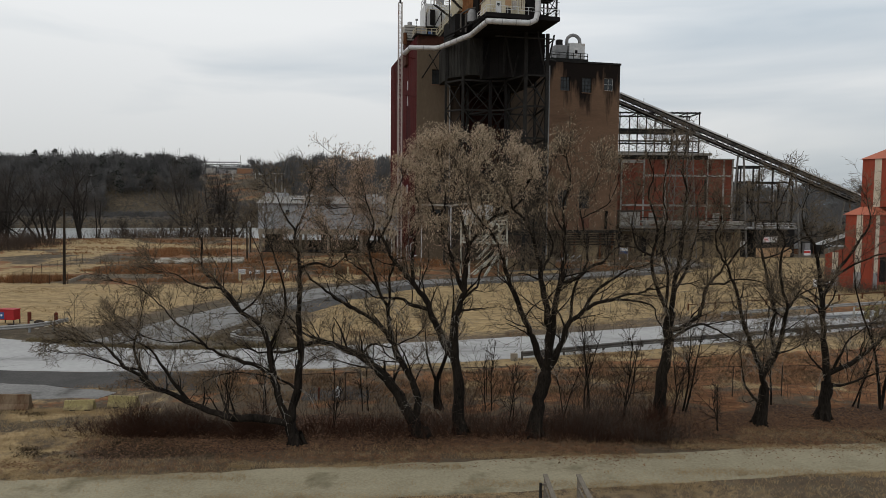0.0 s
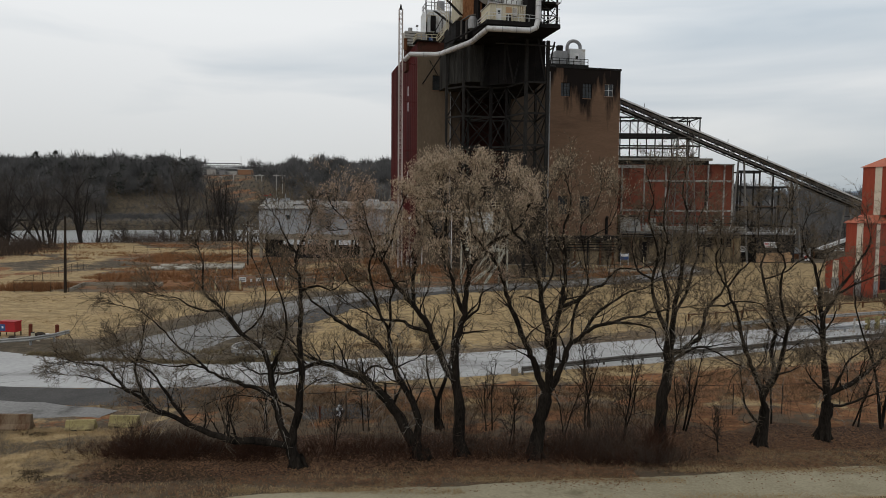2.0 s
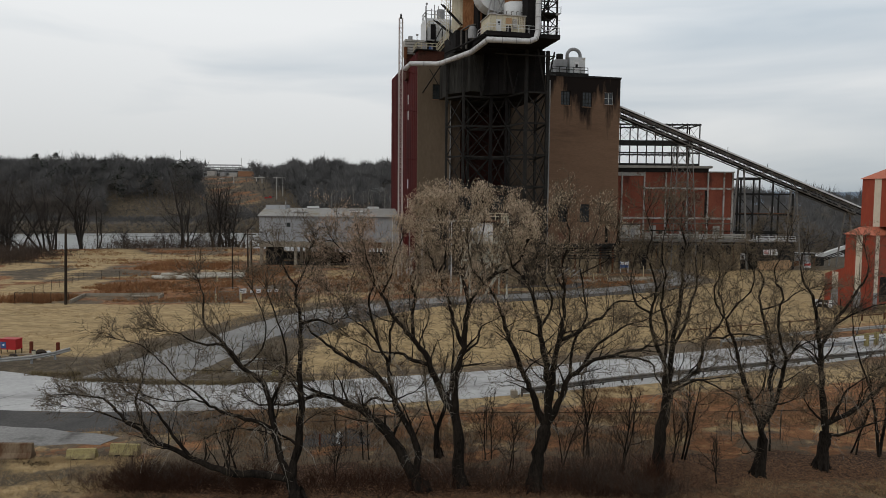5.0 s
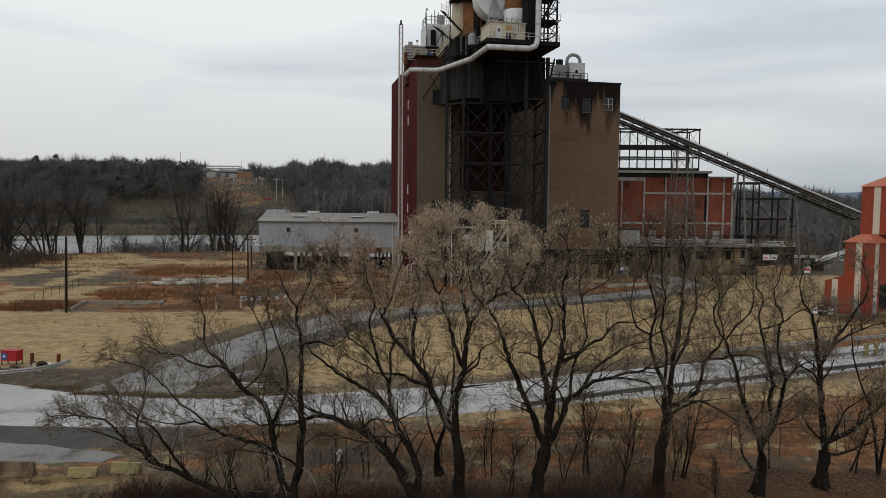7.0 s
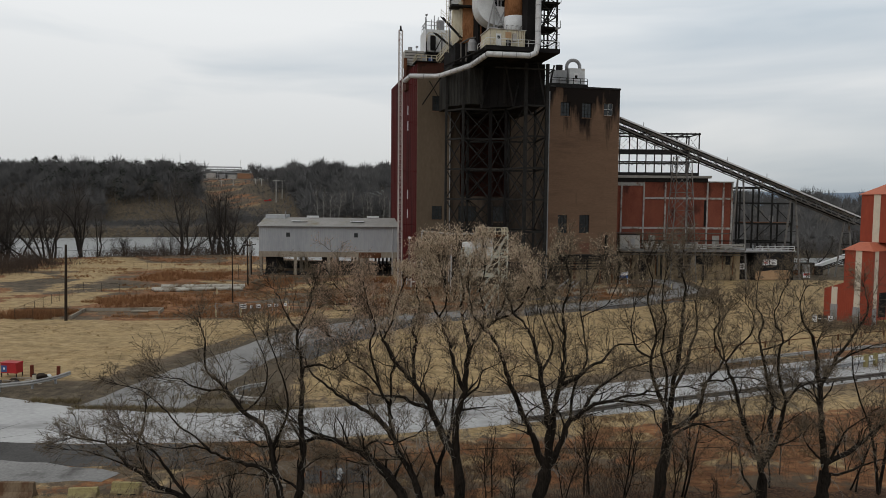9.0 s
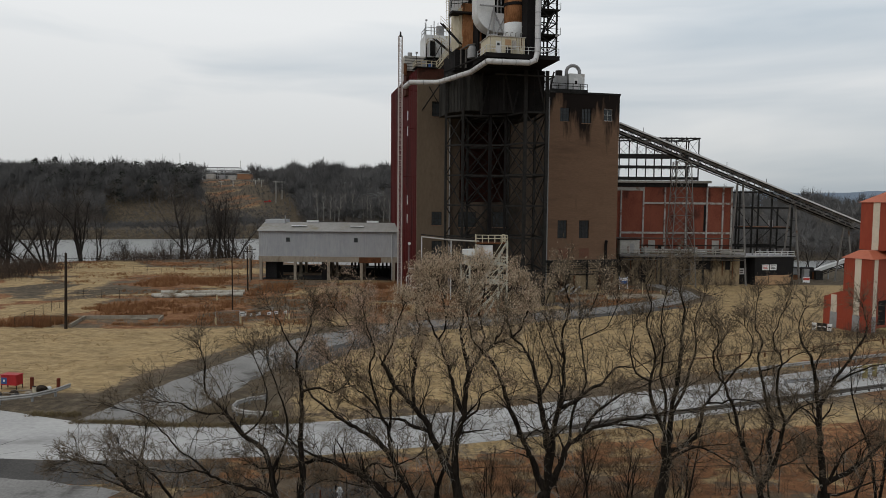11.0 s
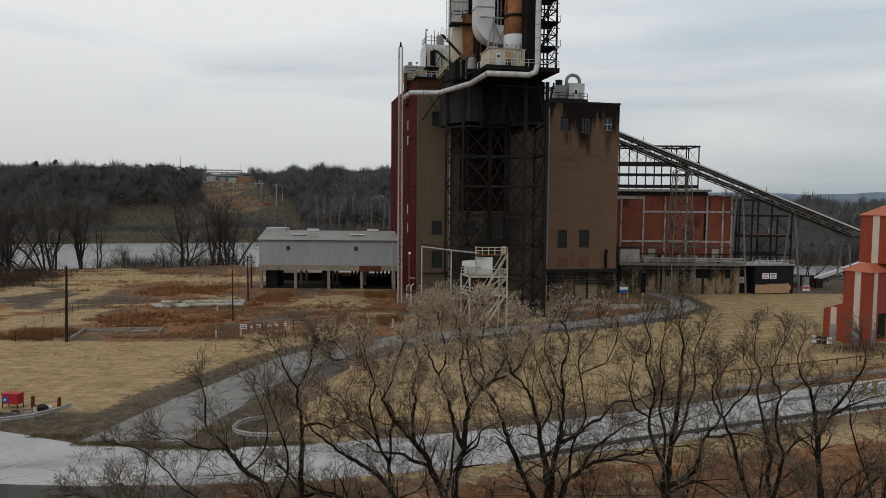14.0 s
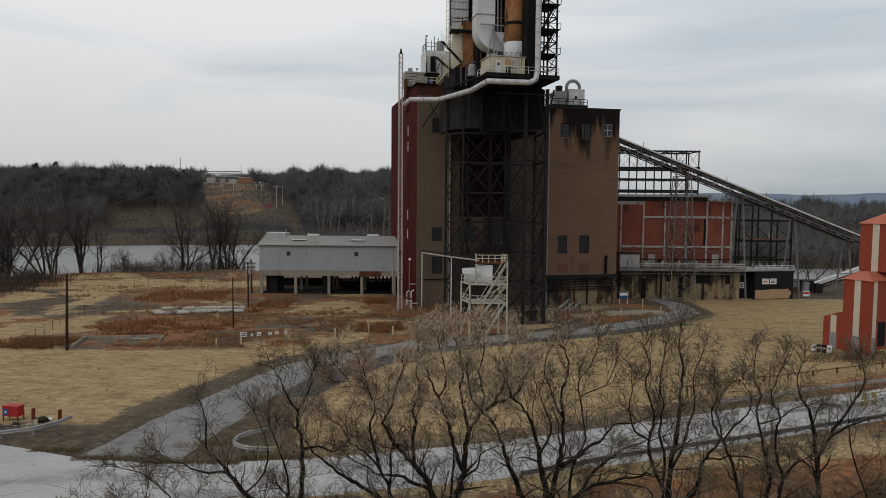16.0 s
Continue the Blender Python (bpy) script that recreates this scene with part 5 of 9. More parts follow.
# open steel frame above the hall
fr = thing("open_skeleton", "open dark steel frame standing above the brick hall", "steel frame")
FX, FY = [42.2, 46.4, 50.6, 54.6, 58.2, 61.2], [166.0, 173.0]
for x in FX:
    for y in FY:
        part("column", bar((x, y, 20.0), (x, y, 33.2), 0.24), M["dark_steel"], fr)
for z in (26.3, 28.9, 33.0):
    for y in FY:
        part("girder", bar((FX[0] - 0.5, y, z), (FX[-1] + 0.3, y, z), 0.3, 0.7 if z == 28.9 else 0.35), M["dark_steel"], fr)
bm = bmesh.new()
for y in FY:
    for a, b in zip(FX, FX[1:]):
        beam(bm, (a, y, 28.9), (b, y, 33.0), 0.06)
        beam(bm, (b, y, 28.9), (a, y, 33.0), 0.06)
        for k in range(6):
            c, d = a + (b - a) * k / 6, a + (b - a) * (k + 1) / 6
            beam(bm, (c, y, 25.9 if k % 2 else 26.5), (d, y, 26.5 if k % 2 else 25.9), 0.09)
            beam(bm, (c, y, 32.7 if k % 2 else 33.3), (d, y, 33.3 if k % 2 else 32.7), 0.09)
tagged(part("lacing", bm, M["dark_steel"], fr), kind="stuff")
for x in FX:
    part("girder", bar((x, FY[0], 33.0), (x, FY[1], 33.0), 0.25), M["dark_steel"], fr)
part("lower_girder", bar((FX[0] - 1, FY[0], 23.4), (FX[-1], FY[0], 23.4), 0.3, 0.8), M["dark_steel"], fr)

# second dark frame by the conveyor
fr2 = thing("pipe_rack", "dark rusting open steel pipe rack beside the conveyor", "pipe rack")
for x, top in ((69.5, 20.5), (73.2, 20.5), (77.8, 20.4), (82.6, 16.8)):
    for y in (163, 170):
        part("column", bar((x, y, 0), (x, y, top), 0.32), M["dark_steel"], fr2)
for z, x1 in ((7.4, 82.6), (11.8, 82.6), (16.6, 82.6), (20.3, 77.8)):
    for y in (163, 170):
        part("girder", bar((69.5, y, z), (x1, y, z), 0.28, 0.4), M["dark_steel"], fr2)
bm = bmesh.new()
for a, b in ((69.5, 73.2), (73.2, 77.8), (77.8, 82.6)):
    beam(bm, (a, 163, 7.4), (b, 163, 11.8), 0.14)
    beam(bm, (b, 163, 11.8), (a, 163, 16.6), 0.14)
tagged(part("lacing", bm, M["dark_steel"], fr2), kind="stuff")
part("rusty_floor", bx(73, 82.6, 163.2, 169.8, 11.9, 12.1), M["rust_dark"], fr2)
part("drum", tb([(78.6, 165, 12.1), (78.6, 165, 13.7)], 0.5, 10), M["steel_grey"], fr2)

def extrude_outline(outline, y0, y1):
    """A flat panel with an uneven outline in x, z."""
    bm = bmesh.new()
    front, rear = [bm.verts.new((x, y0, z)) for x, z in outline], [bm.verts.new((x, y1, z)) for x, z in outline]
    n = len(front)
    bm.faces.new(front)
    bm.faces.new(rear[::-1])
    for k in range(n):
        bm.faces.new((front[k], rear[k], rear[(k + 1) % n], front[(k + 1) % n]))
    return bm


# black control building with notices
blk = thing("black_hut", "matt black sheet-metal building with notice boards and a tan patch", "hut", Matrix.Translation((67.2, 147.2, 0)) @ Matrix.Rotation(radians(10), 4, "Z"))
part("wall", bx(0, 9.2, 0, 7.0, 0, 6.1), M["black_sheet"], blk)
part("side_annex", bx(-2.6, -0.01, 2.4, 6.8, 0, 5.4), M["black_sheet"], blk)
part("roof", bx(-2.8, 9.5, -0.3, 7.3, 6.11, 6.4), M["steel_grey"], blk, "grey roof edge")
part("patch", extrude_outline([(0.1, 0.15), (8.3, 0.15), (8.35, 0.9), (8.7, 1.0), (8.6, 1.75), (8.1, 1.8), (8.2, 2.25), (6.2, 2.15), (3.9, 2.2), (2.0, 2.0), (0.1, 2.1)], -0.08, -0.004), M["tan_patch"], blk, "tan painted patch")
for x, mt in ((1.7, "sign_red"), (3.5, "sign_white")):
    s = part("notice", bx(x, x + 1.55, -0.1, -0.01, 3.3, 4.5), M["sign_white"], blk, "white notice board")
    for k in range(3):
        part("text_bar", bx(x + 0.2, x + 1.3 - 0.2 * (k % 2), -0.115, -0.101, 3.55 + 0.3 * k, 3.68 + 0.3 * k), M["sign_red"] if mt == "sign_red" else M["black_sheet"], s)
s = part("notice", bx(-2.2, -1.0, 2.3, 2.39, 2.2, 3.5), M["sign_white"], blk, "white notice board")
for k in range(2):
    part("text_bar", bx(-2.0, -1.3, 2.285, 2.299, 2.5 + 0.4 * k, 2.7 + 0.4 * k), M["black_sheet"], s)
railing(blk, [(0, 0, 6.4), (9.2, 0, 6.4)], mat="white_steel", h=0.9)
for k in range(5):
    part("roof_vent", tb([(0.6 + 1.8 * k, 2, 6.4), (0.6 + 1.8 * k, 2, 7.6)], 0.16, 8), M["steel_grey"], blk)

# ---------------------------------------------------------------- white shed on columns
shed = thing("raised_shed", "long grey-white corrugated shed raised on concrete columns", "shed")
SX0, SX1, SY0, SY1 = -40.1, -9.6, 150.0, 163.0
part("wall", bx(SX0, SX1, SY0 + 0.12, SY1, 5.2, 10.7), M["shed_white"], shed)
bm = bmesh.new()
x = SX0
while x < SX1:
    box(bm, x, x + 0.2, SY0 + 0.03, SY0 + 0.119, 5.2, 10.7)
    x += 0.42
tagged(part("corrugation", bm, M["shed_white"], shed), kind="stuff")
bm = bmesh.new()
v = [bm.verts.new(p) for p in ((SX0 - 0.3, SY0 - 0.5, 10.75), (SX1, SY0 - 0.5, 10.75), (SX1, 156.5, 12.5), (SX0 - 0.3, 156.5, 12.5), (SX0 - 0.3, SY1 + 0.5, 10.75), (SX1, SY1 + 0.5, 10.75))]
bm.faces.new((v[0], v[1], v[2], v[3]))
bm.faces.new((v[3], v[2], v[5], v[4]))
bm.faces.new((v[0], v[3], v[4]))
bm.faces.new((v[1], v[5], v[2]))
bm.faces.new((v[0], v[4], v[5], v[1]))
bmesh.ops.recalc_face_normals(bm, faces=bm.faces)
part("roof", bm, M["shed_roof"], shed)
part("raised_roof", bx(SX0 + 0.1, SX0 + 4.6, 155.5, 160, 12.0, 13.1), M["shed_white"], shed, "raised end of the roof")
for x0, x1 in ((-33.5, -30.2), (-20.5, -17.5)):
    part("skylight", bar((x0, 153.0, 11.78), (x1, 153.0, 11.78), 1.4, 0.12), M["sign_white"], shed, "pale skylight")
for x0 in (-30.8, -17.2):
    part("ridge_vent", bx(x0, x0 + 2.6, 156, 157, 12.45, 12.9), M["white_steel"], shed)
part("flue", tb([(-35.4, 155, 11.8), (-35.4, 155, 14.0)], 0.12), M["steel_grey"], shed)
for x in (-34.1, -19.3):
    w = part("window", bx(x, x + 0.8, SY0 - 0.02, SY0 + 0.029, 8.4, 9.3), M["glass_dark"], shed, "small dark window")
    part("window_frame", bx(x - 0.08, x + 0.88, SY0 - 0.01, SY0 + 0.025, 8.32, 9.38), M["steel_grey"], w)
part("edge_beam", bx(SX0, SX1, SY0 - 0.1, SY0 + 0.6, 4.0, 5.19), M["concrete"], shed, "weathered concrete edge beam")
part("floor_slab", bx(SX0, SX1, SY0 + 0.61, SY1, 4.4, 5.19), M["concrete"], shed)
part("rusty_panel", bx(-18.2, -13.4, SY0 - 0.2, SY0 - 0.11, 3.9, 5.1), M["rust_dark"], shed, "rusted brown panel")
for x in (-39.7, -32.2, -24.9, -17.7, -10.6):
    for y in (SY0 + 0.3, 156.3, SY1 - 0.6):
        part("column", bx(x - 0.3, x + 0.3, y - 0.3, y + 0.3, 0, 3.99 if y < 151 else 4.39), M["concrete"], shed)
for x in (-20.8, -20.0, -19.2, -18.4, -15.4, -14.6, -13.7, -12.8, -11.9):
    part("pile", tb([(x, 158, 0), (x, 158, 4.38)], 0.22, 8), M["soot"], shed)
part("dark_bin", bx(-39.0, -36.6, 151.5, 158, 0, 4.2), M["black_sheet"], shed)
part("dark_bin", bx(-26.6, -25.3, 151.2, 157, 0, 4.2), M["soot"], shed)
part("back_wall", bx(SX0 + 0.3, SX1, SY1 - 0.3, SY1, 0, 2.1), M["black_sheet"], shed, "low dark wall under the shed")
# added black slab: paints the shade that lies on the ground below
part("under_floor", bx(SX0 + 0.2, SX1, SY0 + 0.7, SY1 - 0.31, -0.1, 0.14), M["soot"], shed, "black slab standing for the shade on the ground under the shed")
part("stored_steel", bx(-23.5, -11.2, 158.6, 162.0, 0.15, 1.9), M["soot"], shed, "dark stored steel under the shed")
part("gutter", tb([(SX0, SY0 - 0.5, 10.72), (SX1, SY0 - 0.5, 10.72)], 0.1), M["steel_grey"], shed)
part("downpipe", tb([(-11.0, SY0 - 0.1, 0.3), (-11.0, SY0 - 0.1, 10.6)], 0.09), M["white_steel"], shed)

# ---------------------------------------------------------------- red coal tower on the right
red = thing("red_tower", "stepped bright red sheet-metal tower with cream stripes", "tower", Matrix.Translation((57.9, 92.3, 0)) @ Matrix.Rotation(math.atan2(0.479, 0.878), 4, "Z"))
# local: x along the right face, y along the left face away from the near corner


def hip(bm, x0, x1, y0, y1, z0, z1, inset):
    a = [bm.verts.new(p) for p in ((x0, y0, z0), (x1, y0, z0), (x1, y1, z0), (x0, y1, z0))]
    b = [bm.verts.new(p) for p in ((x0 + inset, y0 + inset, z1), (x1 - inset, y0 + inset, z1), (x1 - inset, y1 - inset, z1), (x0 + inset, y1 - inset, z1))]
    for k in range(4):
        bm.faces.new((a[k], a[(k + 1) % 4], b[(k + 1) % 4], b[k]))
    bm.faces.new(b)
    bm.faces.new(a[::-1])
    return bm


part("lower_wall", bx(0, 11, 0, 3.8, 1.5, 10.1), M["tower_red"], red)
part("foot", bx(0, 11, 0, 3.8, 0, 1.49), M["tower_red"], red)
part("lower_roof", hip(bmesh.new(), -0.25, 11.3, -0.25, 4.1, 10.11, 11.2, 1.5), M["tower_roof"], red)
part("upper_wall", bx(3.0, 12, -2.5, 3.6, 11.21, 17.8), M["tower_red"], red)
part("upper_roof", hip(bmesh.new(), 2.75, 12.3, -2.75, 3.9, 17.81, 19.3, 2.4), M["tower_roof"], red)
bm = bmesh.new()
v = [bm.verts.new(p) for p in ((0.3, 3.83, 1.4), (0.3, 6.7, 1.4), (0.3, 6.7, 4.4), (0.3, 3.83, 5.5), (8, 3.83, 1.4), (8, 6.7, 1.4), (8, 6.7, 4.4), (8, 3.83, 5.5))]
for f in ((0, 1, 2, 3), (7, 6, 5, 4), (3, 2, 6, 7), (1, 5, 6, 2), (0, 3, 7, 4), (4, 5, 1, 0)):
    bm.faces.new([v[i] for i in f])
bmesh.ops.recalc_face_normals(bm, faces=bm.faces)
part("lean_to", bm, M["tower_red"], red)
part("foot", bx(0.3, 8, 3.83, 6.7, 0, 1.39), M["tower_red"], red)
for y, x, z1 in ((1.85, -0.05, 10.1), (5.2, 0.25, 4.75)):
    part("stripe", bx(x, x + 0.045, y - 0.42, y + 0.42, 2.3, z1), M["tower_cream"], red, "cream painted stripe")
    part("stripe_foot", bx(x, x + 0.045, y - 0.5, y + 0.5, 0, 2.29), M["steel_grey"], red, "grey painted foot of the stripe")
for x in (0.5, 4.0):
    part("stripe", bx(x, x + 0.85, -0.05, -0.004, 2.3, 10.1), M["tower_cream"], red)
    part("stripe_foot", bx(x - 0.05, x + 0.9, -0.05, -0.004, 0, 2.29), M["steel_grey"], red)
part("stripe", bx(2.95, 2.996, 1.0, 1.9, 11.22, 17.8), M["tower_cream"], red)
bm = bmesh.new()
for k in range(14):
    box(bm, -0.025, -0.002, 0.1 + 0.27 * k, 0.16 + 0.27 * k, 0.05, 10.1)
part("seam", bm, M["tower_red"], red)
part("doorway", bx(1.9, 3.6, -0.06, -0.004, 1.0, 4.4), M["black_sheet"], red, "dark doorway")
part("landing", bx(1.6, 5, -1.6, -0.05, 0, 0.6), M["yellow"], red)

# ---------------------------------------------------------------- white stair tower
M["stair_paint"] = surf("yellowed_white_paint", (0.34, 0.335, 0.285), (0.50, 0.49, 0.42), 0.9, 0.8, stain=(0.24, 0.18, 0.11), stain_scale=0.8, stain_at=0.56)
st = thing("stair_tower", "white painted steel stair tower with a pale round tank", "stair tower", Matrix.Translation((2.9, 105.5, 0)) @ Matrix.Rotation(radians(-25), 4, "Z"))
SL = [(0, 0), (2.6, -2.8), (7.6, -0.4), (5.2, 2.6)]
tops = [8.2, 9.5, 11.6, 9.6]
for (x, y), z in zip(SL, tops):
    part("leg", bar((x, y, 0), (x, y, z), 0.21), M["stair_paint"], st)
for z in (5.3, 8.1):
    bm = prism(bmesh.new(), SL, z - 0.12, z + 0.12)
    part("deck", bm, M["stair_paint"], st)
    railing(st, [(*SL[0], z), (*SL[1], z), (*SL[2], z), (*SL[3], z)], mat="stair_paint", gap=1.2, r=0.045)
bm = prism(bmesh.new(), [(3.4, -2.4), (7.6, -0.4), (6.2, 1.4), (2.4, -0.2)], 11.2, 11.4)
part("deck", bm, M["rust_dark"], st, "rust-brown top deck")
railing(st, [(2.4, -0.2, 11.4), (3.4, -2.4, 11.4), (7.6, -0.4, 11.4), (6.2, 1.4, 11.4)], mat="cream", gap=0.9, r=0.05)
part("post", bar((3.4, -2.4, 8.2), (3.4, -2.4, 11.2), 0.2), M["stair_paint"], st)
part("tank", tb([(2.4, 0.2, 8.25), (2.4, 0.2, 9.9), (2.4, 0.2, 10.1)], [1.9, 1.9, 1.7], 20), M["white_steel"], st, "white round tank", smooth=True)
for k in range(10):
    a = 0.628 * k
    part("stave", bx(2.4 + 1.92 * math.cos(a) - 0.04, 2.4 + 1.92 * math.cos(a) + 0.04, 0.2 + 1.92 * math.sin(a) - 0.04, 0.2 + 1.92 * math.sin(a) + 0.04, 8.25, 9.5), M["steel_grey"], st)
part("tank_rim", tb([(2.4, 0.2, 9.5), (2.4, 0.2, 10.15)], 2.2, 20), M["white_steel"], st)
part("panel", bx(3.0, 5.6, -1.4, -1.2, 8.3, 11.0), M["white_steel"], st, "white wind panel")
for (x0, z0), (x1, z1) in (((4.6, 0.4), (7.4, 5.4)), ((3.6, 2.9), (7.6, 8.1)), ((4.2, 5.4), (7.5, 11.3)), ((3.2, 0.6), (5.6, 3.2))):
    for y in (-2.6, -1.9):
        part("stringer", bar((x0, y + 0.42 * (x0 - 3), z0), (x1, y + 0.42 * (x1 - 3), z1), 0.1, 0.22), M["stair_paint"], st)
    part("handrail", bar((x0, -2.7 + 0.42 * (x0 - 3), z0 + 1.0), (x1, -2.7 + 0.42 * (x1 - 3), z1 + 1.0), 0.09), M["cream"], st)
    bm = bmesh.new()
    for k in range(14):
        t = k / 14
        x, z = x0 + (x1 - x0) * t, z0 + (z1 - z0) * t
        box(bm, x - 0.14, x + 0.14, -2.6 + 0.42 * (x - 3), -1.9 + 0.42 * (x - 3), z, z + 0.05)
    tagged(part("treads", bm, M["stair_paint"], st), kind="stuff")
for a, b in ((0, 1), (1, 2)):
    for z0, z1 in ((0.5, 5.2), (5.3, 8.1)):
        part("brace", bar((*SL[a], z0), (*SL[b], z1), 0.13), M["stair_paint"], st)
gan = thing("pipe_bridge", "pale steel pipe bridge on posts between wall and stair tower", "pipe bridge")
for p in ((-3.9, 129.2), (1.5, 120.0)):
    part("post", bar((*p, 0), (*p, 10.8), 0.18), M["white_steel"], gan)
part("pipe", tb([(-3.9, 129.2, 10.8), (1.5, 120.0, 10.75), (5.6, 106.8, 11.3)], 0.13, 8), M["pale_paint"], gan)
part("tray", bar((-3.9, 129.6, 11.2), (1.7, 120.2, 11.1), 0.5, 0.12), M["dark_steel"], gan)
part("tray", bar((1.7, 120.2, 11.1), (5.6, 107.2, 11.6), 0.5, 0.12), M["dark_steel"], gan)

# ---------------------------------------------------------------- small plant about the upper tower


def run(name, label, pts, r, mat, n=8, group="conduits on the tower"):
    ob = thing(name, label, "pipe", MB, group=group)
    part("pipe", tb(pts, r, n), M[mat], ob)
    return ob


run("conduit", "thin dark conduit up the tower", [(3.4, -11.2, 41), (3.4, -11.2, 66)], 0.1, "dark_steel")
run("conduit", "thin grey pipe beside the white duct", [(9.4, -19.2, 43.4), (9.4, -19.2, 66)], 0.14, "steel_grey")
run("conduit", "thin dark conduit up the tower", [(9.9, -18.2, 43.4), (9.9, -18.2, 66)], 0.12, "dark_steel")
run("conduit", "thin pale pipe beside the rusty stack", [(13.9, -22.5, 43.0), (13.9, -22.5, 47), (13.7, -22.0, 66)], 0.13, "pipe_white")
run("conduit", "dark pipe along the platform edge", [(3.2, -8.6, 40.2), (5.3, -16.5, 40.4), (5.2, -26.0, 39.6)], 0.16, "soot")
run("conduit", "pale pipe under the sooty platform", [(8.6, -21.0, 37.9), (18.6, -21.2, 37.9), (19.6, -8.0, 37.9), (27.0, -1.0, 38.9)], 0.12, "rail_soot")
run("conduit", "thin grey downpipe on the brown wall", [(6.25, -0.2, 1), (6.25, -0.2, 38.4)], 0.1, "steel_grey")

core = thing("boiler_core", "dark pipework and casing between the white ducts", "boiler casing", MB)
part("casing", bx(7.2, 12.6, -15.5, -9.0, 40.11, 66), M["soot"], core)
for z in (46, 50, 54, 58, 62):
    part("walkway", bx(6.9, 13.0, -16.2, -15.51, z, z + 0.15), M["dark_steel"], core)
    part("handrail", bar((6.9, -16.1, z + 1.1), (13.0, -16.1, z + 1.1), 0.07), M["cream"], core)
for x in (7.6, 9.2, 11.0, 12.4):
    part("riser", tb([(x, -15.9, 40.2), (x, -15.9, 66)], 0.17, 8), M["steel_grey"] if x > 9 else M["rust_dark"], core)
lad = thing("caged_ladder", "yellowed steel ladder beside the filter box", "ladder", MB)
for x in (2.9, 3.3):
    part("stile", bar((x, -10.6, 42), (x, -10.6, 58), 0.07), M["cream"], lad)
for k in range(40):
    part("rung", bar((2.9, -10.6, 42.2 + 0.4 * k), (3.3, -10.6, 42.2 + 0.4 * k), 0.04), M["cream"], lad)
for k in range(9):
    part("hoop", tb([(2.7, -10.7, 44 + 1.5 * k), (2.8, -11.3, 44 + 1.5 * k), (3.4, -11.3, 44 + 1.5 * k), (3.5, -10.7, 44 + 1.5 * k)], 0.03, 4), M["cream"], lad)
deck = thing("roof_walkway", "yellowed steel stairs and railings on the sooty roof", "walkway", MB)
part("deck", bx(-0.5, 3.6, -0.6, 3.0, 42.31, 42.45), M["dark_steel"], deck)
railing(deck, [(-0.4, 2.8, 42.45), (-0.4, -0.5, 42.45), (3.5, -0.5, 42.45)], mat="cream", gap=1.0)
part("stringer", bar((3.6, 0.5, 42.4), (6.2, -3.0, 46.0), 0.12, 0.3), M["cream"], deck)
part("stringer", bar((4.2, 1.0, 42.4), (6.8, -2.5, 46.0), 0.12, 0.3), M["cream"], deck)
railing(deck, [(3.6, 0.4, 42.4), (6.2, -3.1, 46.0)], mat="cream", gap=0.9)
for k in range(12):
    t = k / 12
    part("tread", bar((3.6 + 2.6 * t, 0.5 - 3.5 * t, 42.45 + 3.6 * t), (4.2 + 2.6 * t, 1.0 - 3.5 * t, 42.45 + 3.6 * t), 0.25, 0.05), M["dark_steel"], deck)
part("drum", tb([(1.4, 1.2, 42.46), (1.4, 1.2, 43.9)], 0.55, 12), M["steel_grey"], deck, "grey drum")
part("drum", tb([(2.7, 1.4, 42.46), (2.7, 1.4, 43.5)], 0.4, 12), M["sign_blue"], deck, "blue drum")
part("vent", tb([(4.9, -6.5, 40.0), (4.9, -6.5, 44.2), (4.9, -6.5, 44.9)], [0.5, 0.5, 0.2], 10), M["steel_grey"], deck)
lamp_spots = ((3.1, 7.6, 50.3, 2.6), (8.4, 7.6, 50.3, 2.9), (-0.3, -0.4, 42.4, 2.4), (16.9, -26.0, 40.1, 3.0))
for x, y, z, h in lamp_spots:
    lp = thing("flood_lamp", "small grey floodlight on a thin post", "floodlight", MB @ Matrix.Translation((x, y, z)), group="floodlights")
    part("post", bar((0, 0, 0), (0, 0, h), 0.07), M["dark_steel"], lp)
    part("head", bx(-0.2, 0.2, -0.3, 0.05, h, h + 0.28), M["steel_grey"], lp)

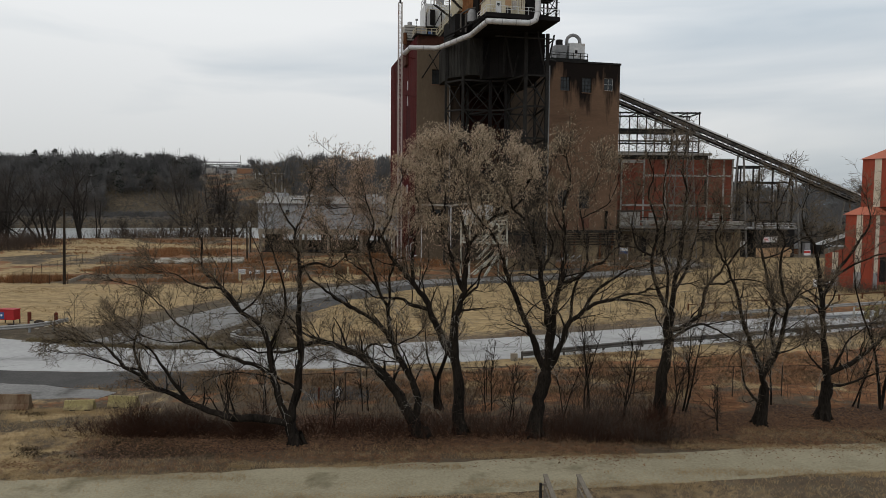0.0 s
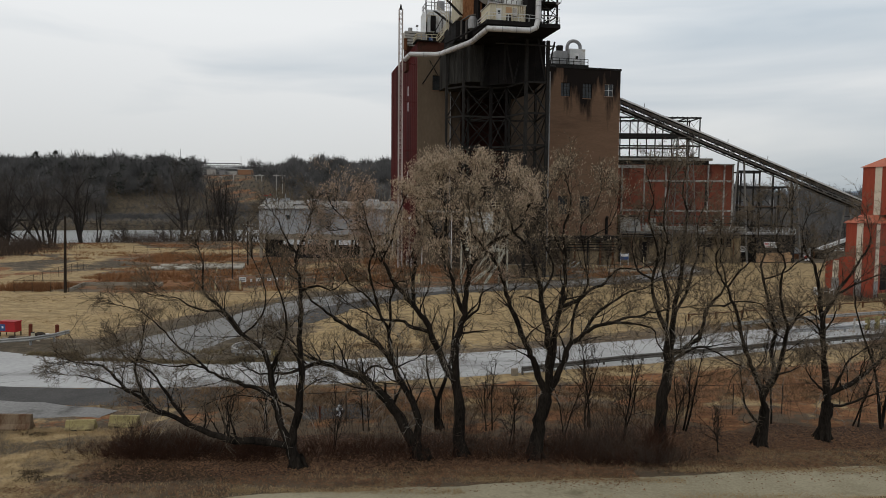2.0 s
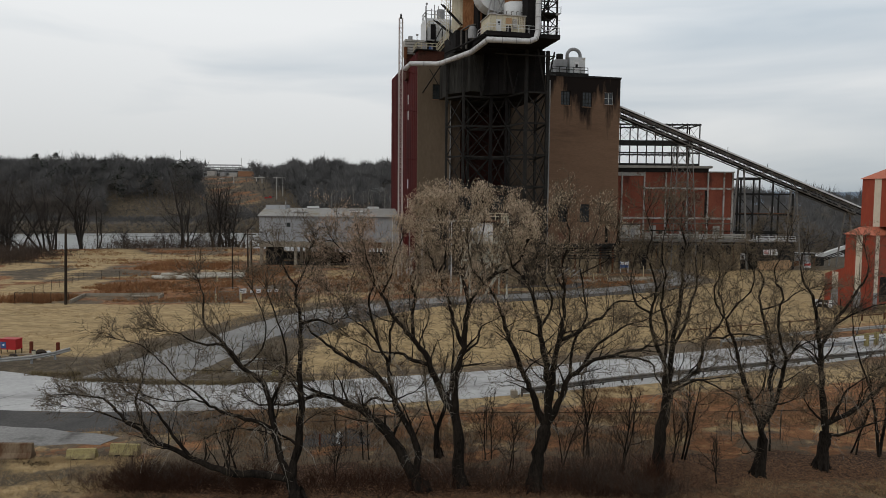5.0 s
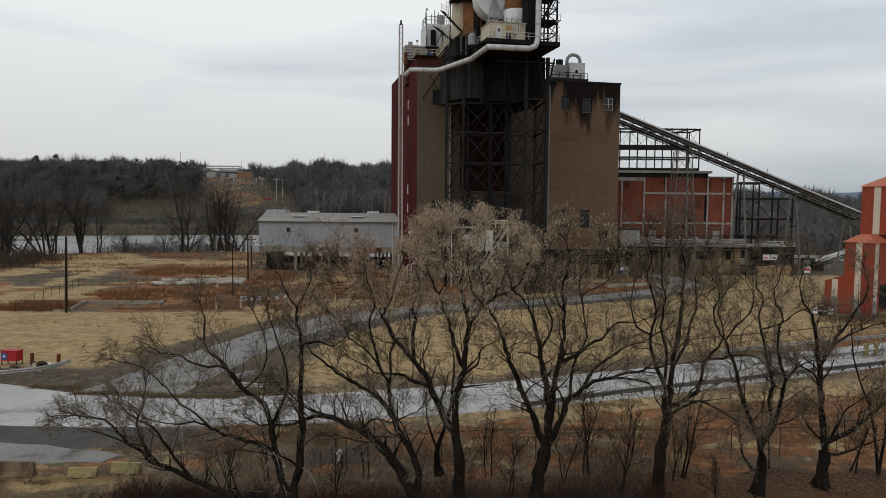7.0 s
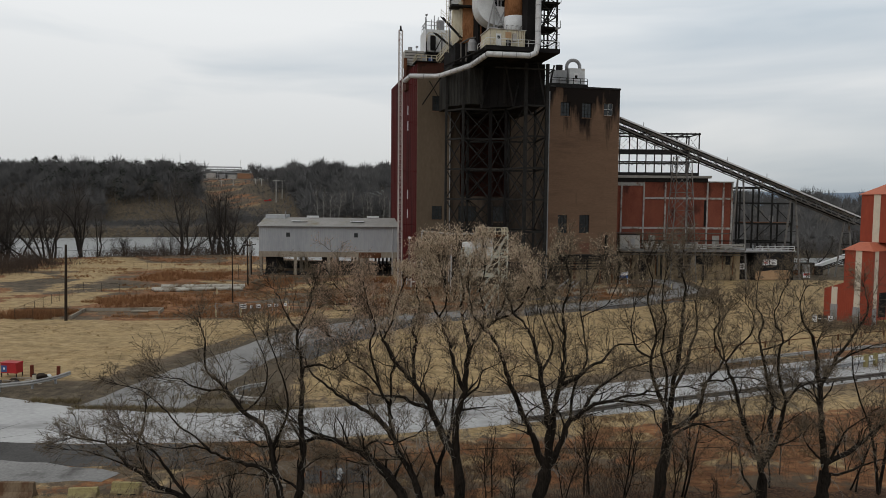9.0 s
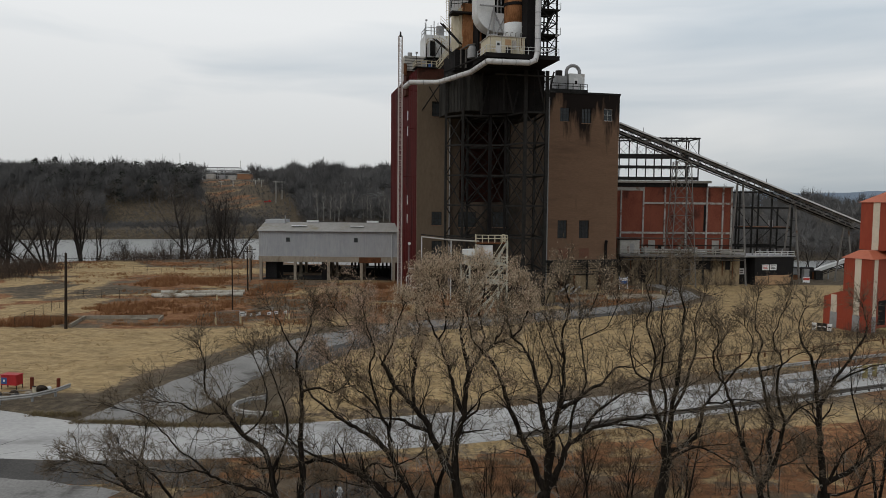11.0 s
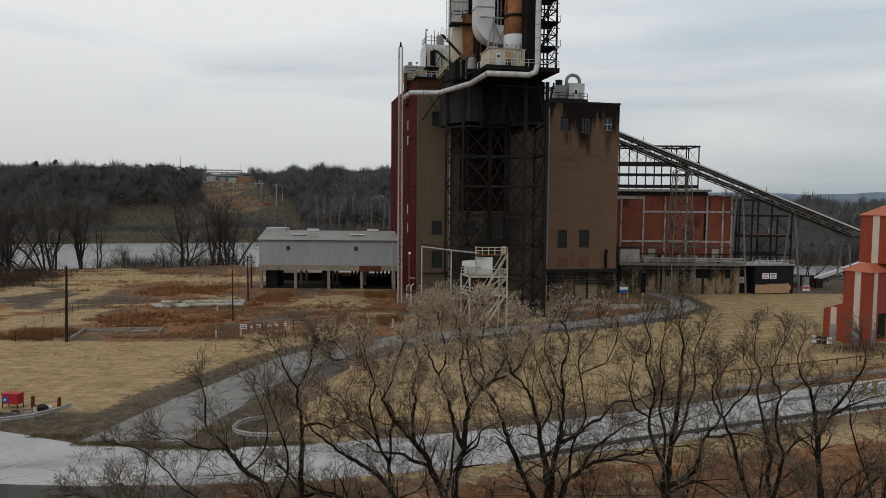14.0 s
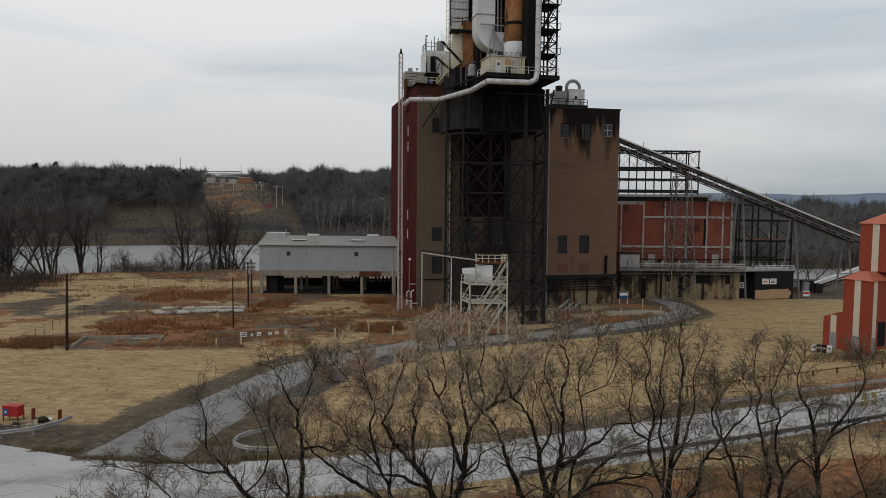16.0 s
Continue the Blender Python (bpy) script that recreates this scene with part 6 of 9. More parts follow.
# ---------------------------------------------------------------- trees


class Wood:
    """Collects many thin tubes into one mesh."""

    def __init__(self):
        self.verts, self.faces = [], []

    def tube(self, pts, r0, r1, n):
        m = len(pts)
        base = len(self.verts)
        side = None
        for i, p in enumerate(pts):
            a, b = pts[max(i - 1, 0)], pts[min(i + 1, m - 1)]
            dx, dy, dz = b[0] - a[0], b[1] - a[1], b[2] - a[2]
            ln = math.sqrt(dx * dx + dy * dy + dz * dz) or 1.0
            dx, dy, dz = dx / ln, dy / ln, dz / ln
            if side is None:
                side = (dy, -dx, 0.0) if abs(dz) < 0.9 else (0.0, dz, -dy)
            k = side[0] * dx + side[1] * dy + side[2] * dz
            sx, sy, sz = unit((side[0] - k * dx, side[1] - k * dy, side[2] - k * dz))
            side = (sx, sy, sz)
            ux, uy, uz = dy * sz - dz * sy, dz * sx - dx * sz, dx * sy - dy * sx
            r = r0[i] if isinstance(r0, list) else r0 + (r1 - r0) * i / (m - 1)
            for k in range(n):
                c, s = r * math.cos(6.2832 * k / n), r * math.sin(6.2832 * k / n)
                self.verts.append((p[0] + c * sx + s * ux, p[1] + c * sy + s * uy, p[2] + c * sz + s * uz))
        for i in range(m - 1):
            for k in range(n):
                a, b = base + i * n + k, base + i * n + (k + 1) % n
                self.faces.append((a, b, b + n, a + n))

    def put(self, name, material, parent=None, label="", smooth=False):
        return raw_mesh(name, self.verts, self.faces, material, parent, label, smooth)


def unit(v):
    ln = math.sqrt(v[0] ** 2 + v[1] ** 2 + v[2] ** 2) or 1.0
    return (v[0] / ln, v[1] / ln, v[2] / ln)


def turned(d, angle, rng):
    """A direction at an angle from d, on a random side."""
    r = (rng.gauss(0, 1), rng.gauss(0, 1), rng.gauss(0, 1))
    k = r[0] * d[0] + r[1] * d[1] + r[2] * d[2]
    s = unit((r[0] - k * d[0], r[1] - k * d[1], r[2] - k * d[2]))
    c, q = math.cos(angle), math.sin(angle)
    return (d[0] * c + s[0] * q, d[1] * c + s[1] * q, d[2] * c + s[2] * q)


def stretch_path(p, d, length, n, wobble, rise, rng):
    pts = [p]
    for _ in range(n):
        d = unit((d[0] + wobble * rng.gauss(0, 1), d[1] + wobble * rng.gauss(0, 1), d[2] + wobble * rng.gauss(0, 1) + rise))
        s = length / n
        p = (p[0] + d[0] * s, p[1] + d[1] * s, p[2] + d[2] * s)
        pts.append(p)
    return pts


def sprout(bough, twigs, tips, p, d, length, r, level, rng, kids, rise, thin=0.0085):
    """One crooked branch and all that grows from it; the outer twigs sag."""
    n = 6 if level < 2 else 4 if level == 2 else 3 if level == 3 else 2
    pts = stretch_path(p, d, length, n, 0.17 if level == 1 else 0.15, rise if level < 3 else rise - 0.05, rng)
    tip = max(r * 0.3, thin * 0.7)
    (bough if level <= 2 else twigs).tube(pts, r, tip, 5 if level == 1 else 3)
    if level > len(kids):
        tips.append(pts[-1])
        return
    for k in range(kids[level - 1]):
        t = 0.15 + 0.85 * (k + rng.random()) / kids[level - 1]
        i = min(int(t * n), n - 1)
        f = t * n - i
        a, b = pts[i], pts[i + 1]
        q = (a[0] + (b[0] - a[0]) * f, a[1] + (b[1] - a[1]) * f, a[2] + (b[2] - a[2]) * f)
        dd = unit((b[0] - a[0], b[1] - a[1], b[2] - a[2]))
        e = turned(dd, radians(rng.uniform(24, 62)), rng)
        sprout(bough, twigs, tips, q, e, length * rng.uniform(0.45, 0.82) * (1.15 - 0.4 * t), max((r + (tip - r) * t) * 0.5, thin if level < 3 else thin * 0.8), level + 1, rng, kids, rise, thin)


def smooth_line(pts, n=4):
    """A soft curve through a few points."""
    v = [Vector(p) for p in pts]
    out = []
    for i in range(len(v) - 1):
        a, b, c, d = v[max(i - 1, 0)], v[i], v[i + 1], v[min(i + 2, len(v) - 1)]
        for k in range(n):
            t = k / n
            out.append(0.5 * ((2 * b) + (c - a) * t + (2 * a - 5 * b + 4 * c - d) * t * t + (3 * b - a - 3 * c + d) * t ** 3))
    out.append(v[-1])
    return out


def seed_keys(tips, rng, share, per, size, low=0.0):
    """Bunches of narrow hanging winged seeds at the twig ends."""
    verts, faces = [], []
    for p in tips:
        if rng.random() > share * sstep(low - 0.6, low + 1.2, p[2]):
            continue
        for _ in range(per):
            x, y, z = p[0] + rng.gauss(0, 0.10), p[1] + rng.gauss(0, 0.10), p[2] + rng.uniform(-0.2, 0.08)
            a, s = rng.uniform(0, 6.28), size * rng.uniform(0.5, 1.3)
            c, q = math.cos(a), math.sin(a)
            tx, ty = rng.gauss(0, 0.6) * s, rng.gauss(0, 0.6) * s
            w = 0.2 * s
            i = len(verts)
            verts += [(x - w * c * 0.3, y - w * q * 0.3, z), (x - w * c + tx * 0.5, y - w * q + ty * 0.5, z - 0.6 * s), (x + tx, y + ty, z - s), (x + w * c + tx * 0.5, y + w * q + ty * 0.5, z - 0.55 * s)]
            faces.append((i, i + 1, i + 2, i + 3))
    return verts, faces


class BareTree:
    """A bare tree grown on the lines of its trunk and main limbs (x, y, z from its foot)."""

    def __init__(self, label, x, y, seed, kids=(4, 4, 3), reach=1.6, keys=(), rise=0.06):
        self.rng = random.Random(seed)
        self.ob = thing("tree", label, "tree", Matrix.Translation((x, y, 0)), group="row of bare trees")
        self.kids, self.reach, self.keys, self.rise = kids, reach, keys, rise
        self.built, self.twigs, self.tips = [], Wood(), []

    def knotty(self, line, r):
        """A soft line with small kinks."""
        pts = smooth_line(line, 3)
        k = min(0.035, 0.25 * r)
        g = self.rng.gauss
        return [tuple(p) if i in (0, len(pts) - 1) else (p.x + k * g(0, 1), p.y + k * g(0, 1), p.z + k * g(0, 1)) for i, p in enumerate(pts)]

    def trunk(self, r0, r1, *line):
        pts = self.knotty(line, r0 * 0.3)
        pts = [(pts[0][0], pts[0][1], pts[0][2] - 0.3)] + pts
        m = len(pts) - 1
        radii = [(r0 + (r1 - r0) * i / m) * 0.9 * (1 + 0.06 * self.rng.gauss(0, 1)) + 0.25 * r0 * math.exp(-3.0 * max(0.0, q[2])) for i, q in enumerate(pts)]
        body = Wood()
        body.tube(pts, radii, 0, 14)
        # a few raised roots
        for k in range(5):
            a = 1.257 * k + self.rng.uniform(-0.4, 0.4)
            out = [(pts[1][0] + math.cos(a) * r0 * q, math.sin(a) * r0 * q, z) for q, z in ((0.55, 0.5), (1.1, 0.12), (1.9, -0.14))]
            body.tube(out, [0.34 * r0, 0.24 * r0, 0.06], 0, 6)
        body.put("trunk", M["bark"], self.ob, smooth=True)
        self.built.append((pts, radii))

    def limb(self, r0, r1, *line):
        rng = self.rng
        start = line[0]
        src, rad = min(((q, r) for pl, rl in self.built for q, r in zip(pl, rl)), key=lambda e: sum((e[0][c] - start[c]) ** 2 for c in range(3)))
        pts = self.knotty((src, *line[1:]), r0)
        m = len(pts) - 1
        r0, r1 = min(r0, 0.9 * rad), 0.6 * r1
        radii = [(r1 + (r0 - r1) * (1 - i / m) ** 1.15) * (1 + 0.07 * rng.gauss(0, 1)) for i in range(m + 1)]
        wood = Wood()
        wood.tube(pts, radii, 0, 8)
        self.built.append((pts, radii))
        length = sum(math.dist(a, b) for a, b in zip(pts, pts[1:]))
        boughs = max(5, round(1.8 * length))
        for k in range(boughs):
            t = 0.12 + 0.88 * (k + rng.random()) / boughs
            i = min(int(t * m), m - 1)
            f = t * m - i
            a, b = pts[i], pts[i + 1]
            p = tuple(a[c] + (b[c] - a[c]) * f for c in range(3))
            d = unit(tuple(b[c] - a[c] for c in range(3)))
            e = turned(d, radians(rng.uniform(40 - 18 * t, 85 - 40 * t)), rng)
            e = unit((e[0], e[1], e[2] + 0.25 + 0.2 * t))
            sprout(wood, self.twigs, self.tips, p, e, self.reach * rng.uniform(0.4, 1.3) * (1.25 - 0.5 * t), max(0.012, radii[i] * rng.uniform(0.2, 0.42)), 1, rng, self.kids, self.rise)
        for _ in range(4):
            d = unit(tuple(pts[-1][c] - pts[-3][c] for c in range(3)))
            sprout(wood, self.twigs, self.tips, pts[-1], turned(d, radians(rng.uniform(5, 34)), rng), self.reach * rng.uniform(0.4, 0.75), max(0.014, r1 * 0.7), 1, rng, self.kids, self.rise)
        wood.put("limb", M["bark"], self.ob, smooth=True)

    def crown(self, whips=0):
        rng = self.rng
        low = [q for pl, _ in self.built[1:] for q in pl if 1.6 < q[2] < 7.0]
        hang = Wood()
        for _ in range(whips):
            p = low[rng.randrange(len(low))]
            for _ in range(rng.randrange(1, 4)):
                d = unit((rng.gauss(0, 1), rng.gauss(0, 0.8), rng.uniform(-0.3, 0.5)))
                pts = stretch_path(p, d, rng.uniform(0.7, 1.9), 6, 0.14, -0.24, rng)
                hang.tube(pts, 0.011, 0.005, 3)
                for j in (2, 3, 4):
                    hang.tube(stretch_path(pts[j], turned(d, 0.7, rng), rng.uniform(0.2, 0.5), 2, 0.1, -0.3, rng), 0.007, 0.004, 3)
        if whips:
            tagged(hang.put("fine_twig_spray", M["twig_pale"], self.ob, "pale drooping whip twigs"), kind="stuff")
        self.twigs.put("crown", M["twig"], self.ob, "fine bare twigs")
        for mat, share, per, size, low in self.keys:
            v, f = seed_keys(self.tips, self.rng, share, per, size, low)
            raw_mesh("seed_mass", v, f, M[mat], self.ob, "dry hanging seed bunches")


tree = BareTree("bare dark tree with a long low limb reaching over the brush", -6.7, 31.6, 11, reach=1.8)
tree.trunk(0.34, 0.259, (0.0, 0.0, -0.1), (-0.2, 0.0, 0.5), (-0.4, 0.0, 1.1))
tree.limb(0.18, 0.039, (-0.5, 0.0, 1.1), (-0.9, 0.1, 2.3), (-1.2, 0.3, 3.3), (-1.4, 0.4, 4.5), (-1.7, 0.6, 5.4), (-2.5, 0.7, 5.9), (-3.3, 0.9, 6.6), (-3.7, 1.0, 7.2), (-4.5, 1.2, 7.8), (-4.8, 1.3, 8.4), (-4.9, 1.5, 9.5), (-5.1, 1.6, 10.1))
tree.limb(0.21, 0.039, (-0.3, 0.0, 1.0), (-0.1, 0.2, 2.1), (0.1, 0.3, 3.3), (0.1, 0.5, 4.6), (-0.0, 0.6, 5.9), (0.0, 0.8, 7.3), (-0.1, 1.0, 8.6), (-0.3, 1.1, 9.5), (-0.2, 1.3, 10.1), (0.3, 1.4, 11.1), (0.4, 1.6, 11.9))
tree.limb(0.25, 0.052, (-0.5, 0.0, 0.9), (-2.1, 0.1, 1.2), (-3.4, 0.2, 1.2), (-4.5, 0.4, 1.5), (-5.4, 0.5, 1.9), (-6.3, 0.6, 2.2), (-7.2, 0.7, 2.5), (-7.7, 0.8, 2.9), (-8.7, 1.0, 3.6), (-9.4, 1.1, 4.3), (-10.2, 1.2, 4.5), (-11.2, 1.3, 4.6))
tree.limb(0.10, 0.026, (-7.1, 0.7, 2.4), (-7.5, 0.8, 3.1), (-7.8, 0.9, 3.6), (-8.1, 1.1, 4.3), (-7.8, 1.2, 5.3), (-7.7, 1.3, 6.1))
tree.limb(0.10, 0.026, (-5.0, 0.4, 1.7), (-5.8, 0.3, 2.7), (-6.3, 0.2, 3.5), (-6.8, 0.0, 4.4), (-7.7, -0.1, 5.0), (-8.3, -0.2, 5.6))
tree.limb(0.08, 0.026, (-7.7, 0.9, 3.3), (-8.5, 1.1, 3.3), (-9.5, 1.4, 3.5), (-10.7, 1.6, 3.8), (-11.8, 1.8, 3.8))
tree.limb(0.12, 0.026, (-1.2, 0.3, 3.3), (-1.9, 0.1, 3.7), (-2.7, -0.2, 4.0), (-3.4, -0.4, 4.3), (-3.9, -0.6, 4.7), (-4.5, -0.9, 5.0), (-5.5, -1.1, 5.0), (-6.5, -1.3, 5.3))
tree.limb(0.09, 0.026, (-3.9, -0.6, 4.7), (-4.6, -0.5, 5.3), (-5.5, -0.4, 5.8), (-6.0, -0.3, 6.4), (-6.7, -0.2, 7.0), (-7.4, -0.1, 7.4), (-8.4, 0.0, 7.6))
tree.limb(0.09, 0.026, (-2.8, 0.8, 6.0), (-3.5, 0.5, 7.2), (-4.6, 0.1, 7.4), (-5.3, -0.2, 7.9), (-5.9, -0.5, 8.1))
tree.limb(0.09, 0.026, (-0.3, 1.2, 9.8), (-0.8, 1.3, 10.7), (-1.2, 1.4, 11.6), (-1.6, 1.6, 12.0))
tree.limb(0.08, 0.026, (0.0, 0.9, 8.1), (0.8, 0.7, 8.5), (1.5, 0.5, 8.3), (2.0, 0.3, 8.6))
tree.limb(0.08, 0.026, (-1.4, 0.4, 4.5), (-0.7, 0.2, 5.8), (-0.5, -0.0, 6.9), (-0.7, -0.3, 8.2), (-1.0, -0.5, 9.3), (-1.2, -0.8, 10.1))
tree.limb(0.06, 0.026, (-2.7, 0.8, 5.9), (-2.1, 1.1, 6.7), (-1.8, 1.4, 7.7), (-2.1, 1.7, 8.8), (-2.6, 2.0, 9.7))
tree.crown(60)
tree = BareTree("leaning bare dark tree with pinkish brown seed bunches", -0.9, 32.8, 12, reach=1.8, keys=(("keys_pink", 0.8, 6, 0.08, 9.2),))
tree.trunk(0.40, 0.337, (0.0, 0.0, -0.1), (-0.2, 0.0, 0.3), (-0.4, 0.0, 0.7))
tree.limb(0.31, 0.054, (-0.5, 0.0, 0.8), (-1.1, 0.1, 1.9), (-1.6, 0.3, 2.6), (-2.3, 0.4, 3.3), (-3.0, 0.6, 3.8), (-3.8, 0.7, 4.1), (-4.5, 0.9, 4.3), (-5.3, 1.0, 4.4), (-6.0, 1.2, 4.1), (-7.0, 1.3, 3.8), (-8.0, 1.5, 3.7), (-8.8, 1.6, 3.9))
tree.limb(0.20, 0.040, (-0.1, 0.0, 0.6), (-0.2, 0.1, 1.7), (-0.5, 0.3, 2.7), (-1.0, 0.4, 3.6), (-1.4, 0.5, 4.4), (-1.9, 0.7, 5.1), (-2.6, 0.8, 5.7), (-3.4, 0.9, 6.1), (-4.1, 1.1, 6.5), (-4.8, 1.2, 6.9), (-5.6, 1.3, 7.5), (-6.0, 1.5, 8.2), (-6.7, 1.6, 8.7))
tree.limb(0.11, 0.027, (-4.1, 0.8, 4.2), (-5.3, 0.9, 4.6), (-6.3, 1.1, 5.0), (-7.1, 1.2, 5.5))
tree.limb(0.12, 0.027, (-1.4, 0.5, 4.5), (-1.6, 0.4, 5.4), (-1.7, 0.3, 6.1), (-2.0, 0.1, 6.9), (-2.4, 0.0, 7.6), (-2.9, -0.1, 8.1), (-3.5, -0.2, 8.6), (-3.9, -0.4, 9.4), (-4.4, -0.5, 9.8))
tree.limb(0.09, 0.027, (-1.7, 0.3, 5.8), (-1.6, 0.5, 6.6), (-1.6, 0.7, 7.7), (-1.4, 0.8, 8.5), (-2.1, 1.0, 9.5), (-2.6, 1.2, 10.2), (-3.1, 1.3, 11.1))
tree.limb(0.09, 0.027, (-3.5, -0.2, 8.6), (-3.8, 0.0, 9.7), (-3.3, 0.3, 10.7), (-3.8, 0.6, 11.5), (-4.4, 0.8, 12.1))
tree.limb(0.08, 0.027, (-2.6, 1.2, 10.2), (-1.7, 1.3, 10.7), (-2.5, 1.4, 11.0), (-3.5, 1.6, 11.1), (-4.5, 1.7, 11.0))
tree.limb(0.07, 0.027, (-3.0, 0.6, 3.8), (-2.5, 0.5, 4.4), (-1.6, 0.4, 4.3), (-0.7, 0.2, 4.7), (-0.2, 0.1, 5.0))
tree.limb(0.07, 0.013, (-2.1, 0.4, 3.3), (-2.9, 0.3, 3.3), (-3.9, 0.2, 3.6), (-4.2, 0.1, 3.7))
tree.limb(0.08, 0.027, (-2.0, 0.1, 6.9), (-2.6, -0.1, 9.2), (-2.3, -0.4, 10.3), (-2.6, -0.7, 11.4), (-2.8, -1.0, 12.4))
tree.crown(60)
tree = BareTree("tall bare dark tree crowned with dense tan seed bunches", 1.0, 33.2, 14, reach=1.4, rise=0.07, keys=(("keys_tan", 0.9, 7, 0.085, 9.8), ("keys_pink", 0.5, 4, 0.08, 8.6)))
tree.trunk(0.35, 0.259, (0.0, 0.0, -0.1), (-0.1, 0.0, 1.3), (-0.1, 0.0, 2.7), (-0.3, 0.0, 3.7))
tree.limb(0.19, 0.041, (-0.4, 0.0, 3.9), (-0.9, -0.1, 4.7), (-1.3, -0.3, 5.6), (-1.6, -0.4, 6.4), (-2.0, -0.5, 7.1), (-2.5, -0.7, 7.7), (-3.0, -0.8, 8.3), (-3.3, -0.9, 8.7), (-3.6, -1.1, 9.4), (-3.8, -1.2, 9.9), (-3.4, -1.3, 10.5), (-3.2, -1.5, 11.5), (-2.8, -1.6, 12.5))
tree.limb(0.20, 0.055, (-0.3, 0.0, 3.8), (-0.3, -0.1, 5.0), (-0.2, -0.3, 5.9), (-0.0, -0.4, 6.7), (0.1, -0.6, 7.4), (0.2, -0.7, 8.5), (0.3, -0.9, 9.3), (0.7, -1.0, 10.0), (1.3, -1.2, 10.6), (2.0, -1.3, 10.9), (2.6, -1.5, 11.4), (2.9, -1.6, 12.2))
tree.limb(0.11, 0.027, (-1.6, -0.3, 6.0), (-2.3, -0.2, 6.4), (-3.1, -0.0, 6.7), (-4.1, 0.1, 6.7), (-4.7, 0.3, 7.0), (-5.5, 0.4, 7.4))
tree.limb(0.14, 0.041, (-2.4, -0.6, 7.6), (-2.4, -0.4, 8.6), (-2.3, -0.1, 9.4), (-2.4, 0.1, 10.1), (-2.1, 0.4, 10.9), (-2.3, 0.6, 12.0), (-2.2, 0.9, 13.2))
tree.limb(0.16, 0.041, (0.0, -0.5, 7.2), (-0.3, -0.4, 8.0), (-0.5, -0.3, 8.6), (-0.6, -0.1, 9.2), (-0.9, -0.0, 9.9), (-1.2, 0.1, 10.7), (-1.6, 0.3, 11.5), (-1.9, 0.4, 12.4), (-1.7, 0.5, 13.5))
tree.limb(0.11, 0.027, (0.3, -0.9, 9.3), (0.1, -0.7, 10.1), (-0.1, -0.4, 10.9), (-0.0, -0.2, 12.0), (-0.2, -0.0, 13.0), (-0.6, 0.2, 13.9))
tree.limb(0.11, 0.027, (0.8, -1.0, 10.0), (1.0, -0.7, 11.0), (0.8, -0.3, 12.0), (1.1, 0.0, 13.1), (1.0, 0.3, 13.9))
tree.limb(0.10, 0.027, (1.6, -1.2, 10.7), (1.9, -0.9, 11.6), (2.1, -0.6, 12.5), (2.5, -0.2, 13.3))
tree.limb(0.10, 0.027, (-1.2, 0.1, 10.7), (-0.8, -0.2, 11.5), (-1.0, -0.4, 12.6), (-1.2, -0.7, 13.6))
tree.limb(0.07, 0.027, (0.1, -0.4, 6.7), (0.7, -0.7, 7.4), (0.9, -0.9, 8.2), (1.6, -1.1, 8.6))
tree.crown(24)
tree = BareTree("broad bare dark tree with spreading limbs and some tan seeds", 4.6, 33.0, 15, reach=1.8, keys=(("keys_tan", 0.35, 4, 0.08, 10.2),))
tree.trunk(0.41, 0.325, (0.0, 0.0, 0.2), (0.2, 0.0, 1.4), (0.4, 0.0, 2.5), (0.6, 0.0, 3.3))
tree.limb(0.18, 0.041, (0.4, 0.0, 3.1), (0.0, -0.1, 4.5), (-0.3, -0.3, 5.1), (-0.7, -0.4, 6.0), (-1.1, -0.6, 7.0), (-1.4, -0.7, 7.9), (-1.7, -0.9, 8.7), (-2.0, -1.0, 9.5), (-2.4, -1.2, 10.1), (-2.7, -1.3, 10.4), (-3.2, -1.5, 11.1), (-3.4, -1.6, 12.0))
tree.limb(0.20, 0.041, (0.5, 0.0, 3.3), (0.6, -0.2, 4.8), (0.5, -0.4, 6.0), (0.3, -0.5, 7.0), (0.1, -0.7, 8.1), (-0.1, -0.9, 9.0), (-0.4, -1.1, 9.8), (-0.7, -1.2, 10.5), (-1.3, -1.4, 11.1), (-1.6, -1.6, 11.8))
tree.limb(0.23, 0.041, (0.6, -0.1, 4.5), (0.8, -0.3, 6.0), (0.9, -0.4, 6.9), (1.1, -0.6, 7.8), (1.2, -0.7, 8.7), (1.2, -0.9, 10.0), (1.0, -1.0, 11.1), (1.3, -1.2, 12.3), (1.1, -1.3, 13.4))
tree.limb(0.11, 0.027, (1.1, -0.5, 7.4), (1.9, -0.3, 7.8), (2.7, -0.0, 8.4), (3.3, 0.2, 8.6), (3.9, 0.5, 9.2), (4.8, 0.7, 9.3), (5.7, 1.0, 9.4))
tree.limb(0.18, 0.041, (0.6, 0.0, 3.4), (1.0, -0.1, 3.9), (1.3, -0.2, 4.8), (1.5, -0.4, 5.6), (1.9, -0.5, 6.0), (2.4, -0.6, 6.4), (2.9, -0.7, 6.7), (3.9, -0.9, 7.0), (4.9, -1.0, 7.3), (5.7, -1.1, 7.5), (6.9, -1.2, 7.7))
tree.limb(0.11, 0.027, (2.2, -0.6, 6.4), (2.7, -0.3, 7.1), (3.6, -0.0, 7.7), (4.5, 0.3, 8.2), (5.7, 0.6, 8.5), (6.1, 0.8, 9.2))
tree.limb(0.08, 0.027, (1.7, -0.4, 5.8), (1.7, -0.2, 6.9), (2.0, 0.0, 7.7), (2.5, 0.3, 8.6), (2.3, 0.5, 10.2), (2.2, 0.7, 11.3), (2.9, 0.9, 12.3), (3.2, 1.2, 13.3))
